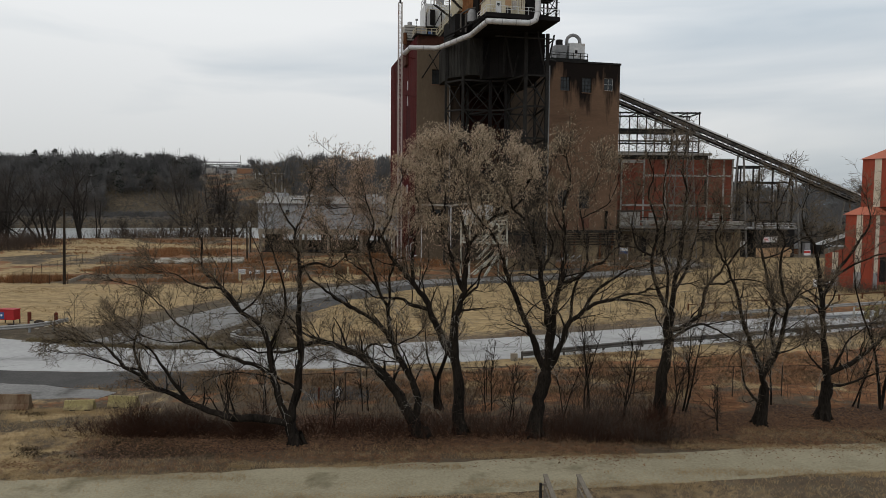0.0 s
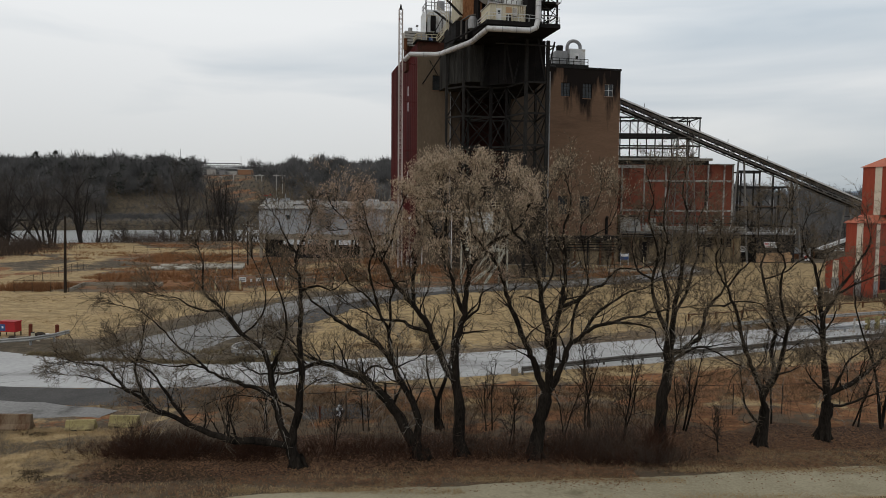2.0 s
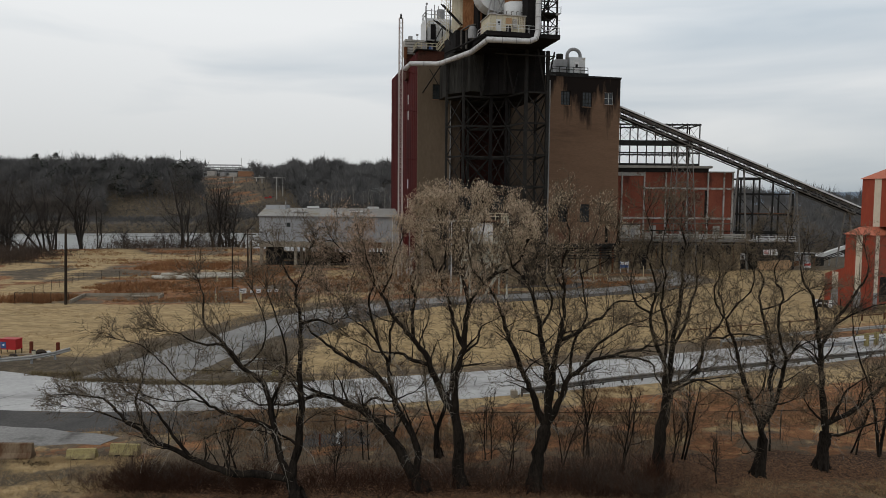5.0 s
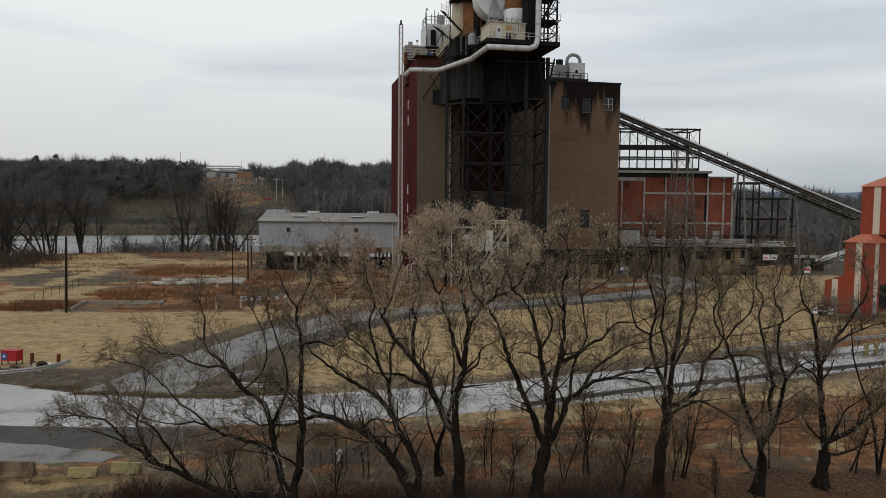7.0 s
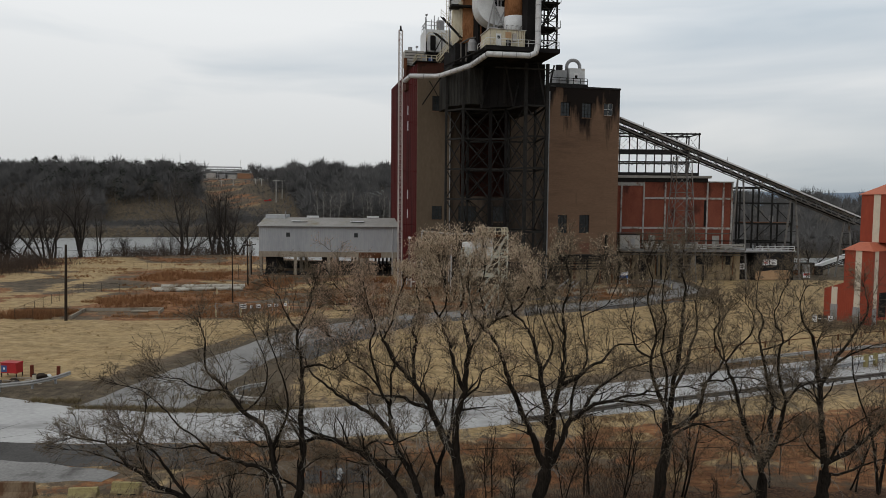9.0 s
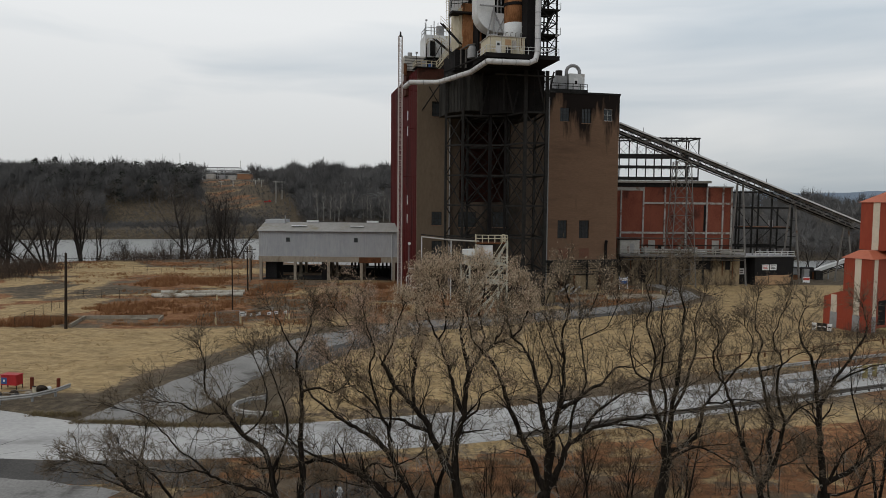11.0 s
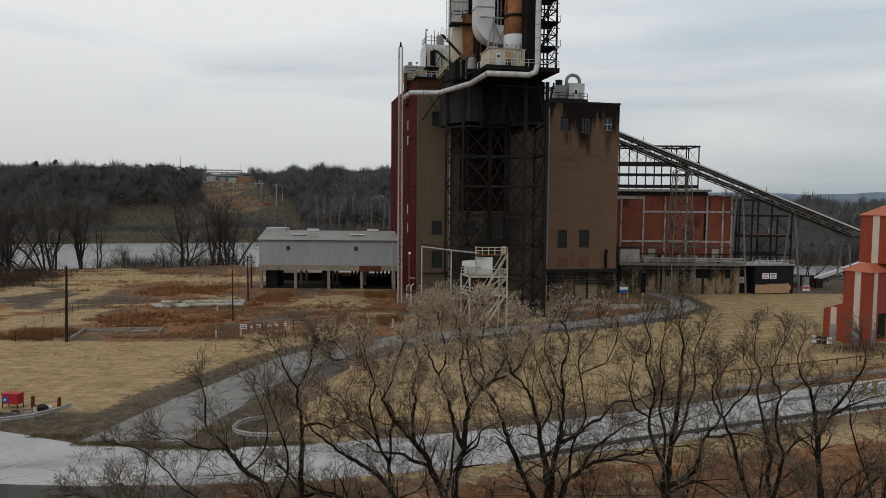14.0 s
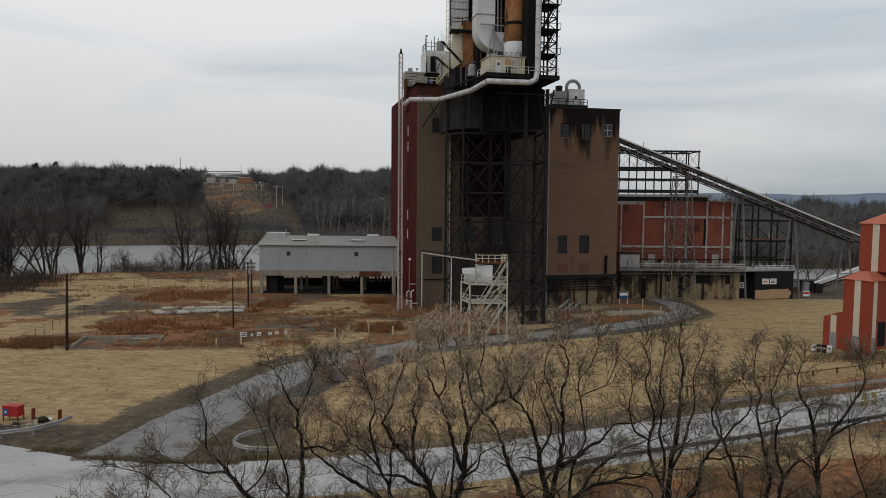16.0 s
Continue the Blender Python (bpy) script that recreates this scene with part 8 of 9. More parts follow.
# ---------------------------------------------------------------- far woods


def far_woods(name, label, mat, seed, count, place, lo, hi, arms=11):
    """Bare trees of a far wood: each a thin trunk with a broom of branches."""
    rng = random.Random(seed)
    verts, faces = [], []
    done = 0
    while done < count:
        x, y = place(rng)
        if x is None:
            continue
        done += 1
        z, h = land(x, y), rng.uniform(lo, hi) * (1 + 0.28 * noise.noise((x * 0.03, y * 0.03, 1)) + 0.4 * noise.noise((x * 0.09, y * 0.02, 4)))
        w = 0.006 * h
        i = len(verts)
        verts += [(x - w, y, z), (x + w, y, z), (x + rng.gauss(0, 0.04) * h, y, z + 0.8 * h)]
        faces.append((i, i + 1, i + 2))
        wide = rng.uniform(0.24, 0.42) * h
        for _ in range(arms // 2):
            # main branches end inside a rounded crown
            a, up = rng.uniform(0, 6.28), rng.uniform(-0.3, 0.8)
            flat = math.sqrt(max(0.05, 1 - up * up)) * rng.uniform(0.4, 0.85)
            ex, ey, ez = x + wide * flat * math.cos(a), y + wide * flat * math.sin(a), z + h * (0.62 + 0.34 * up)
            bz = z + (ez - z) * rng.uniform(0.4, 0.7)
            i = len(verts)
            verts += [(x, y, bz - 0.16), (x, y, bz + 0.16), (ex, ey, ez)]
            faces.append((i, i + 1, i + 2))
        for _ in range(5 * arms):
            # long thin twigs from inside the crown to its rounded outline
            a, up = rng.uniform(0, 6.28), rng.uniform(-0.8, 1.0)
            q = rng.uniform(0.45, 1.0) ** 0.6
            flat = math.sqrt(max(0.02, 1 - up * up)) * q
            cx, cy, cz = math.cos(a) * flat, math.sin(a) * flat, up * q
            k = rng.uniform(0.25, 0.6)
            fx, fy, fz = x + wide * cx * k, y + wide * cy * k, z + h * (0.48 + 0.40 * cz * k)
            b = 0.03 + h * rng.uniform(0.004, 0.009)
            i = len(verts)
            verts += [(fx - b, fy, fz), (fx + b, fy, fz + b), (x + wide * cx, y + wide * cy, z + h * (0.54 + 0.40 * cz))]
            faces.append((i, i + 1, i + 2))
    return tagged(raw_mesh(name, verts, faces, M[mat]), label, "woods", kind="stuff")


def west_wood(r):
    y = r.uniform(452, 640) if r.random() < 0.75 else r.uniform(640, 830)
    a = r.uniform(-0.72, -0.335)
    if a > -0.352 + 0.02 * noise.noise((y * 0.02, 0, 4)) or (a > -0.49 and y < 484 + 14 * noise.noise((a * 30, 0, 6))):
        return None, None
    return a * y, y


def east_wood(r):
    y = r.uniform(440, 680)
    a = r.uniform(-0.30, -0.03)
    if a < -0.205 + 0.04 * noise.noise((y * 0.012, 0, 8)) - 0.0003 * (y - 440):
        return None, None
    return a * y, y


def north_wood(r):
    y = r.uniform(268, 470) if r.random() < 0.75 else r.uniform(470, 900)
    x = r.uniform(0.17, 0.78) * y
    if y < lerp_line(FAR_BANK, x) + 2:
        return None, None
    return x, y


def ridge_wood(r):
    y = r.uniform(770, 900)
    return r.uniform(-0.40, -0.2) * y, y


def shore(r):
    x = r.uniform(-290, -20)
    return x, lerp_line(FAR_BANK, x) + r.uniform(-9, 30)


far_woods("far_woods_west", "dark leafless woods on the far hillside", "woods", 301, 3600, west_wood, 12, 22)
far_woods("far_woods_east", "dark leafless woods beyond the river", "woods", 302, 2300, east_wood, 11, 21)
far_woods("clearing_shrubs", "low brown shrubs on the hillside clearing", "woods", 310, 1300, lambda r: ((lambda y: (r.uniform(-0.35, -0.22) * y, y))(r.uniform(420, 720))), 1.2, 3.5, 7)
far_woods("far_woods_north", "brown leafless woods beyond the plant", "woods", 303, 1900, north_wood, 11, 18)
far_woods("far_woods_ridge", "leafless trees along the ridge", "woods", 304, 900, ridge_wood, 10, 15)
far_woods("shore_brush", "dark leafless brush on the far shore", "woods", 305, 1900, shore, 2, 6, 7)
far_woods("understory", "grey leafless undergrowth at the foot of the far hill", "woods_pale", 307, 1500, lambda r: ((lambda a, y: (None, None) if -0.355 < a < -0.21 or (-0.49 < a < -0.3 and y < 492) else (a * y, y))(r.uniform(-0.7, -0.04), r.uniform(425, 505))), 3, 8, 8)
far_woods("bank_understory", "brown leafless undergrowth on the far bank beyond the plant", "woods", 309, 1300, lambda r: ((lambda a, y: (None, None) if y < lerp_line(FAR_BANK, a * y) else (a * y, y))(r.uniform(0.2, 0.75), r.uniform(262, 345))), 3, 9, 9)
far_woods("pale_trees", "pale bare trees at the foot of the dark woods", "woods_pale", 306, 150, lambda r: ((lambda a: (a * (492 if a > -0.49 else 450), (492 if a > -0.49 else 450) + r.uniform(-8, 10)))(r.uniform(-0.66, -0.355))), 10, 17, 10)
far_woods("slope_brush", "low grey-brown brush on the lower slope across the river", "woods", 311, 2600, lambda r: ((lambda a, y: (a * y, y))(r.uniform(-0.54, -0.22), r.uniform(402, 500))), 1.5, 4.2, 5)


M["sycamore"] = surf("chalky_sycamore_bark", (0.14, 0.133, 0.122), (0.27, 0.258, 0.24), 0.4, 0.9, bump=0)


def sycamore(x, y, height, seed):
    """A slim pale tree with few upswept limbs."""
    rng = random.Random(seed)
    tree = thing("sycamore", "slim chalky pale sycamore before the dark woods", "tree", Matrix.Translation((x, y, land(x, y))), group="pale sycamores across the river")
    body, fine_wood, tips = Wood(), Wood(), []
    pts = stretch_path((0, 0, -0.5), unit((rng.gauss(0, 0.06), rng.gauss(0, 0.06), 1)), height, 7, 0.06, 0.03, rng)
    body.tube(pts, 0.014 * height, 0.07, 6)
    for k in range(9):
        t = 0.35 + 0.62 * (k + rng.random()) / 9
        sprout(body, fine_wood, tips, pts[min(int(t * 7), 6)], turned((0, 0, 1), radians(rng.uniform(20, 50)), rng), height * 0.3 * rng.uniform(0.5, 1) * (1.3 - 0.7 * t), 0.11, 1, rng, (4, 3), 0.1, 0.045)
    body.put("trunk", M["sycamore"], tree)
    fine_wood.put("crown", M["woods_pale"], tree)
    return tree


PALE = [sycamore(-72, 438, 21, 1), sycamore(-58, 442, 24, 2), sycamore(-45, 436, 20, 3)]
rng = random.Random(321)
for x in (-79, -76, -69, -66, -62, -55, -51, -48, -41, -38, -33, -28):
    y = 440 + rng.uniform(-6, 8)
    copy_thing(PALE[rng.randrange(3)], Matrix.Translation((x, y, land(x, y))) @ Matrix.Rotation(rng.uniform(0, 6.28), 4, "Z") @ Matrix.Scale(rng.uniform(0.75, 1.1), 4))


def evergreens(r):
    y = r.uniform(480, 640)
    a = r.uniform(-0.53, -0.36) if r.random() < 0.7 else r.uniform(-0.70, -0.36)
    return a * y, y


rng = random.Random(308)
verts, faces = [], []
for _ in range(130):
    x, y = evergreens(rng)
    z, h = land(x, y), rng.uniform(11, 19)
    for _ in range(90):
        q, a = rng.uniform(-1, 1), rng.uniform(0, 6.28)
        rad = 0.27 * h * math.sqrt(1 - q * q) * rng.uniform(0.6, 1.0)
        c = (x + rad * math.cos(a), y + rad * math.sin(a), z + h * (0.62 + 0.38 * q))
        i = len(verts)
        verts += [(c[0] + rng.gauss(0, 0.7), c[1] + rng.gauss(0, 0.7), c[2] + rng.gauss(0, 0.5)) for _ in range(3)]
        faces.append((i, i + 1, i + 2))
tagged(raw_mesh("evergreen_woods", verts, faces, M["evergreen"]), "dark evergreen trees among the leafless hillside woods", "woods", kind="stuff")


def pine(x, y, h, seed):
    rng = random.Random(seed)
    t = thing("pine", "dark evergreen pine on the skyline", "tree", Matrix.Translation((x, y, land(x, y))), group="pines on the skyline")
    part("trunk", tb([(0, 0, -0.5), (0, 0, h)], [0.35, 0.08], 5), M["bark_far"], t)
    verts, faces = [], []
    for _ in range(130):
        q = rng.random() ** 0.8
        z = h * (0.45 + 0.55 * q)
        rad = h * 0.24 * (1.1 - q) * rng.uniform(0.3, 1.2)
        a = rng.uniform(0, 6.28)
        cx, cy = rad * math.cos(a), rad * math.sin(a)
        i = len(verts)
        s = rng.uniform(0.5, 1.3)
        verts += [(cx + rng.gauss(0, s), cy + rng.gauss(0, s), z + rng.gauss(0, 0.5 * s)) for _ in range(3)]
        faces.append((i, i + 1, i + 2))
    raw_mesh("crown", verts, faces, M["evergreen"], t)
    return t


PINES = [pine(-306, 520, 20, 1), pine(-250, 600, 17, 2), pine(-222, 610, 18, 3)]
for k, (px_, y, s) in enumerate(((100, 540, 1.05), (205, 560, 0.8), (243, 600, 0.9), (268, 580, 1.0), (330, 620, 0.95), (352, 640, 0.85))):
    x = (px_ - 784) / 1222 * y
    copy_thing(PINES[k % 3], Matrix.Translation((x, y, land(x, y))) @ Matrix.Rotation(k, 4, "Z") @ Matrix.Scale(s, 4))

# ---------------------------------------------------------------- things in the yard and along the roads


def guard_rail(label, line, gap=3.8, height=0.72, mat="kerb", group="road guard rails", double=True, post_mat="steel_grey"):
    ob = thing("guard_rail", label, "guard rail", Matrix.Translation((*line[0], 0)), group=group)
    o = Vector((*line[0], 0))
    pts = [Vector((x, y, land(x, y))) - o for x, y in line]
    for z in ((height - 0.06, height - 0.26) if double else (height - 0.1,)):
        part("rail", tb([p + Vector((0, 0, z)) for p in pts], 0.085 if double else 0.055, 6), M[mat], ob)
    if double:
        bm = bmesh.new()
        for a, b in zip(pts, pts[1:]):
            beam(bm, a + Vector((0, 0, height - 0.16)), b + Vector((0, 0, height - 0.16)), 0.03, 0.2)
        part("web", bm, M[mat], ob)
    for a, b in zip(pts, pts[1:]):
        n = max(1, round((b - a).length / gap))
        for k in range(n):
            p = a.lerp(b, k / n)
            part("post", bx(p.x - 0.07, p.x + 0.07, p.y + 0.05, p.y + 0.2, p.z - 0.2, p.z + height), M[post_mat], ob)
    return ob


guard_rail("curved pale steel guard rail at the road corner", [(-60, 53.5), (-46, 55.0), (-40, 56.0), (-37.1, 56.7), (-35.0, 57.8), (-33.9, 59.4), (-33.5, 61.2)], gap=2.0)
guard_rail("pale steel guard rail on the far road edge", [(27.9, 67.7), (38.6, 72.3), (49.8, 76.9), (85, 91.5)])
guard_rail("dull steel guard rail between the lanes", [(32.8, 64.6), (39.6, 66.8), (45.8, 70.3), (80, 85)], mat="steel_grey")
guard_rail("dark low guard rail on the near road edge", [(5.9, 49.2), (14.2, 53.1), (24.8, 57.2), (41.7, 63.9), (80, 80)], mat="rail_dull", height=0.6, gap=1.9, post_mat="rail_dull")
guard_rail("rusty brown pipe rail beyond the road", [(26.5, 73.1), (40.5, 79.2), (55.3, 85.1), (80, 95)], mat="rust_dark", height=0.75, double=False, post_mat="rust_dark")

guard_rail("curved low guard rail with a yellow end at the junction", [(-15.2, 58.4), (-16.4, 57.7), (-17.1, 56.6), (-17.1, 55.4), (-16.5, 54.5), (-15.6, 54.0), (-14.6, 53.8), (-13.4, 53.8)], gap=1.5, height=0.6)
ye = thing("rail_marker", "yellow end marker of the junction guard rail", "marker", Matrix.Translation((-13.2, 53.8, 0)))
part("plate", bx(-0.25, 0.25, -0.1, 0.1, 0.2, 0.65), M["yellow"], ye)
part("foot", bx(-0.06, 0.06, -0.06, 0.06, 0, 0.199), M["steel_grey"], ye)
# rail end block
end = thing("rail_end_block", "pale weathered concrete end block of the guard rail", "concrete block", Matrix.Translation((5.3, 49.1, 0)))
part("block", bx(-0.24, 0.24, -0.2, 0.2, 0, 0.5), M["concrete"], end)

# yellow gate beside the lanes
gate = thing("lane_gate", "faded yellow steel gate posts with white rails at the lanes", "gate", Matrix.Translation((42.6, 68.2, 0)) @ Matrix.Rotation(radians(27), 4, "Z"))
for x in (0, 1.6):
    part("post", bx(x - 0.16, x + 0.16, -0.16, 0.16, 0, 1.35), M["yellow"], gate, "faded yellow post")
part("post", bx(-2.2, -2.08, -0.06, 0.06, 0, 1.4), M["pale_paint"], gate, "pale post")
for z in (0.7, 1.25):
    part("rail", bar((-2.1, 0, z), (3.4, 0, z), 0.1), M["yellow"] if z > 1 else M["white_steel"], gate)

# jersey barriers


def barrier(label, x, y, length, turn, mat, h=0.82):
    ob = thing("road_barrier", label, "barrier", Matrix.Translation((x, y, 0)) @ Matrix.Rotation(radians(turn), 4, "Z"), group="road barriers")
    prof = [(-0.30, 0), (0.30, 0), (0.30, 0.08), (0.16, 0.33), (0.09, h), (-0.09, h), (-0.16, 0.33), (-0.30, 0.08)]
    bm = bmesh.new()
    n = 6
    rows = []
    for k in range(n + 1):
        xx = length * k / n
        rows.append([bm.verts.new((xx, py + 0.008 * noise.noise((xx * 3, py, pz)), pz)) for py, pz in prof])
    for a, b in zip(rows, rows[1:]):
        for k in range(8):
            bm.faces.new((a[k], a[(k + 1) % 8], b[(k + 1) % 8], b[k]))
    bm.faces.new(rows[0])
    bm.faces.new(rows[-1][::-1])
    bmesh.ops.recalc_face_normals(bm, faces=bm.faces)
    part("body", bm, M[mat], ob)
    for x0 in (length * 0.22, length * 0.72):
        part("fork_slot", bx(x0, x0 + 0.3, -0.31, -0.295, 0.01, 0.07), M["black_sheet"], ob)
    return ob


barrier("rust-streaked tan concrete road barrier", -25.2, 36.5, 3.05, 1, "barrier_tan")
barrier("faded yellow road barrier sunk in dry grass", -20.25, 36.5, 1.5, 6, "yellow", 0.52)
barrier("faded yellow road barrier sunk in dry grass", -18.2, 37.2, 1.6, -3, "yellow", 0.6)
barrier("rust-streaked tan concrete road barrier", -29.4, 36.9, 3.05, -3, "barrier_tan")

# red box on a stand
skip = thing("red_box", "red painted steel box with a blue end on a thin stand", "steel box", Matrix.Translation((-39.2, 61.9, 0)) @ Matrix.Rotation(radians(-8), 4, "Z") @ Matrix.Scale(0.82, 4))
part("body", bx(-0.95, 0.95, -0.5, 0.5, 0.5, 1.6), M["skip_red"], skip)
part("lid", bx(-1.0, 1.0, -0.55, 0.55, 1.601, 1.68), M["skip_red"], skip)
part("blue_panel", bx(-0.9, -0.2, -0.52, -0.503, 0.62, 1.35), M["sign_blue"], skip, "dark blue panel")
part("badge", bx(-0.62, -0.42, -0.54, -0.521, 0.9, 1.12), M["sign_white"], skip, "white badge")
for x in (-0.9, 0.9):
    for y in (-0.45, 0.45):
        part("leg", bar((x, y, 0), (x, y, 0.5), 0.08), M["dark_steel"], skip)
for x, y, h in ((-37.4, 61.9, 1.05), (-34.7, 61.4, 1.1)):
    p = thing("steel_post", "rusty red steel post in the dry grass", "post", Matrix.Translation((x, y, 0)) @ Matrix.Rotation(radians(2), 4, "Y"), group="rusty posts by the corner")
    part("shaft", tb([(0, 0, -0.2), (0, 0, h)], 0.16, 10), M["post_rust"], p)
    part("cap", tb([(0, 0, h), (0, 0, h + 0.05)], [0.17, 0.08], 10), M["post_rust"], p)
mk = thing("marker_post", "short pale yellow marker post", "marker", Matrix.Translation((-36.4, 60.6, 0)))
part("shaft", tb([(0, 0, 0), (0, 0, 0.55)], 0.16, 8), M["cream"], mk)
part("cap", tb([(0, 0, 0.55), (0, 0, 0.6)], 0.17, 8), M["dark_steel"], mk)


def rock(name, label, x, y, r, mat, seed, squash=0.6):
    rng = random.Random(seed)
    bm = bmesh.new()
    bmesh.ops.create_icosphere(bm, subdivisions=2, radius=r)
    for v in bm.verts:
        v.co *= 1 + 0.35 * noise.noise(v.co * (1.3 / r) + Vector((seed, 0, 0)))
        v.co.z *= squash
    ob = link_mesh(name, bm, M[mat])
    ob.location = (x, y, r * squash * 0.5)
    return tagged(ob, label, "stone", group="loose stones")


rock("stone", "pale stone by the corner posts", -35.9, 61.9, 0.28, "white_steel", 3)
rock("stone", "dark clod of earth by the corner posts", -36.3, 61.4, 0.5, "wood_pole", 4)
rock("stone", "dark clod of earth by the corner posts", -38.0, 60.2, 0.35, "wood_pole", 6)
for k, (x, y, r) in enumerate(((-36.8, 60.3, 0.32), (-35.6, 60.7, 0.26), (-37.4, 59.4, 0.4), (-34.9, 60.2, 0.22), (-38.3, 58.9, 0.3), (-39.2, 59.8, 0.34), (-35.2, 59.3, 0.2))):
    rock("stone", "dark lump of broken asphalt beside the guard rail", x, y, r, "wet_asphalt" if k % 3 else "concrete", 20 + k, 0.45)
for k, (x, y, a, ln) in enumerate(((-36.6, 59.6, 20, 2.2), (-38.0, 59.9, -15, 1.8), (-35.4, 60.0, 55, 1.5), (-37.6, 60.9, 5, 2.0))):
    bd = thing("scrap_board", "weathered grey scrap board lying in the weeds", "board", Matrix.Translation((x, y, 0.12)) @ Matrix.Rotation(radians(a), 4, "Z") @ Matrix.Rotation(radians(4), 4, "X"), group="scrap boards by the corner")
    part("plank", bx(-ln / 2, ln / 2, -0.09, 0.09, 0, 0.05), M["wood_grey"], bd)
rock("stone", "pale stone in the dry grass", -9.0, 38.1, 0.2, "concrete", 8)
rock("stone", "grey stone in the dry grass", -6.1, 40.3, 0.22, "concrete", 9)

# wooden handrails at the trail
for k, x in enumerate((4.05, 5.32)):
    hr = thing("hand_rail", "weathered grey timber handrail beside the trail", "handrail", Matrix.Translation((x, 25.5, 0)), group="timber handrails by the trail")
    part("post", bx(-0.06, 0.06, -0.06, 0.06, -0.3, 1.0), M["wood_grey"], hr)
    part("post", bx(-0.06, 0.06, -2.1, -1.98, -0.3, 1.0), M["wood_grey"], hr)
    part("top_rail", bx(-0.09, 0.09, -2.4, 0.15, 1.0, 1.05), M["wood_grey"], hr)
    part("mid_rail", bx(-0.03, 0.03, -2.3, 0.05, 0.5, 0.6), M["wood_grey"], hr)
st_post = thing("stub_post", "short dark steel post beside the handrail", "post", Matrix.Translation((3.78, 24.9, 0)))
part("shaft", tb([(0, 0, -0.2), (0, 0, 1.0)], 0.055, 8), M["dark_steel"], st_post)
part("crossbar", bar((0, 0, 0.92), (0.3, 0.1, 0.92), 0.07), M["wood_grey"], st_post)

# chain-link fence behind the trees


def chain_fence(label, line, height=1.83, gap=3.0, mesh_step=0.16, mat="fence_dark", r=0.03, group="chain-link fences", barb=False):
    ob = thing("chain_fence", label, "fence", Matrix.Translation((*line[0], 0)), group=group)
    o = Vector((*line[0], 0))
    wire = Wood()
    for (ax, ay), (bx_, by) in zip(line, line[1:]):
        a, b = Vector((ax, ay, land(ax, ay))) - o, Vector((bx_, by, land(bx_, by))) - o
        ln = (b - a).length
        n = max(1, round(ln / gap))
        for k in range(n + 1):
            p = a.lerp(b, k / n)
            part("post", tb([p - Vector((0, 0, 0.2)), p + Vector((0, 0, height))], r, 6), M[mat], ob)
        part("top_rail", tb([a + Vector((0, 0, height - 0.03)), b + Vector((0, 0, height - 0.03))], r * 0.6, 5), M[mat], ob)
        m = int(ln / mesh_step)
        d = (b - a) / ln
        for k in range(-int(height / mesh_step), m):
            for s in (1, -1):
                s0, s1 = k * mesh_step, k * mesh_step + height
                z0, z1 = (0, height) if s > 0 else (height, 0)
                if s0 < 0:
                    z0 += (z1 - z0) * (-s0) / (s1 - s0)
                    s0 = 0
                if s1 > ln:
                    z1 = z0 + (z1 - z0) * (ln - s0) / (s1 - s0)
                    s1 = ln
                p, q = a + d * s0 + Vector((0, 0, z0)), a + d * s1 + Vector((0, 0, z1))
                wire.tube([tuple(p), tuple(q)], 0.0035, 0.0035, 3)
    w = wire.put("wire_mesh", M[mat], ob)
    w["kind"] = "stuff"
    return ob


chain_fence("dark rusted chain-link fence behind the tree row", [(-8, 37.4), (2.7, 39.6), (14.3, 39.9), (26.5, 41.0), (40, 45.5)])
chain_fence("rusted chain-link fence round the weedy yard", [(-57.1, 91.2), (-50.2, 91.8)], gap=2.6, mesh_step=0.3, height=1.6)
chain_fence("rusted chain-link fence round the weedy yard", [(-57.1, 91.2), (-60.5, 108), (-63.3, 120.8), (-56, 118.7)], gap=3.5, mesh_step=0.4, height=1.6)
chain_fence("chain-link fence with notices beside the yard gate", [(-31.6, 95.2), (-28.5, 96.0), (-22.5, 100.0)], gap=2.4, mesh_step=0.3, height=1.9, mat="steel_grey")
chain_fence("sagging chain-link fence across the yard", [(-21.9, 100.6), (-16.0, 104), (-10.2, 106.4), (-3, 109.5)], gap=3.0, mesh_step=0.35, height=1.5)
chain_fence("low fence before the boiler house", [(11.1, 117.2), (21.2, 121.0), (30.6, 125.6)], gap=3.0, mesh_step=0.4, height=1.2, mat="steel_grey")
chain_fence("dark chain-link fence on the grassy bank", [(-42, 141), (-47, 158), (-56, 168), (-72, 160)], gap=3.2, mesh_step=0.45, height=1.7)

# notices on the fence
for k, (t, w, h) in enumerate(((0.30, 0.95, 0.7), (0.45, 0.3, 0.4), (0.54, 0.6, 0.5), (0.70, 0.55, 0.4), (0.80, 0.55, 0.4), (0.94, 0.45, 0.4))):
    x, y = -31.2 + 8.7 * t, 95.0 + 4.6 * t
    s = thing("notice_board", "small white notice board on the chain-link fence", "notice", Matrix.Translation((x, y, 0.95)) @ Matrix.Rotation(radians(28), 4, "Z"), group="notices on the fence")
    part("board", bx(0, w, -0.03, 0.0, 0, h), M["sign_white"], s)
    for j in range(2 if h > 0.5 else 1):
        part("text_bar", bx(0.1, w - 0.12, -0.036, -0.031, 0.14 + 0.26 * j, 0.24 + 0.26 * j), M["black_sheet"], s)


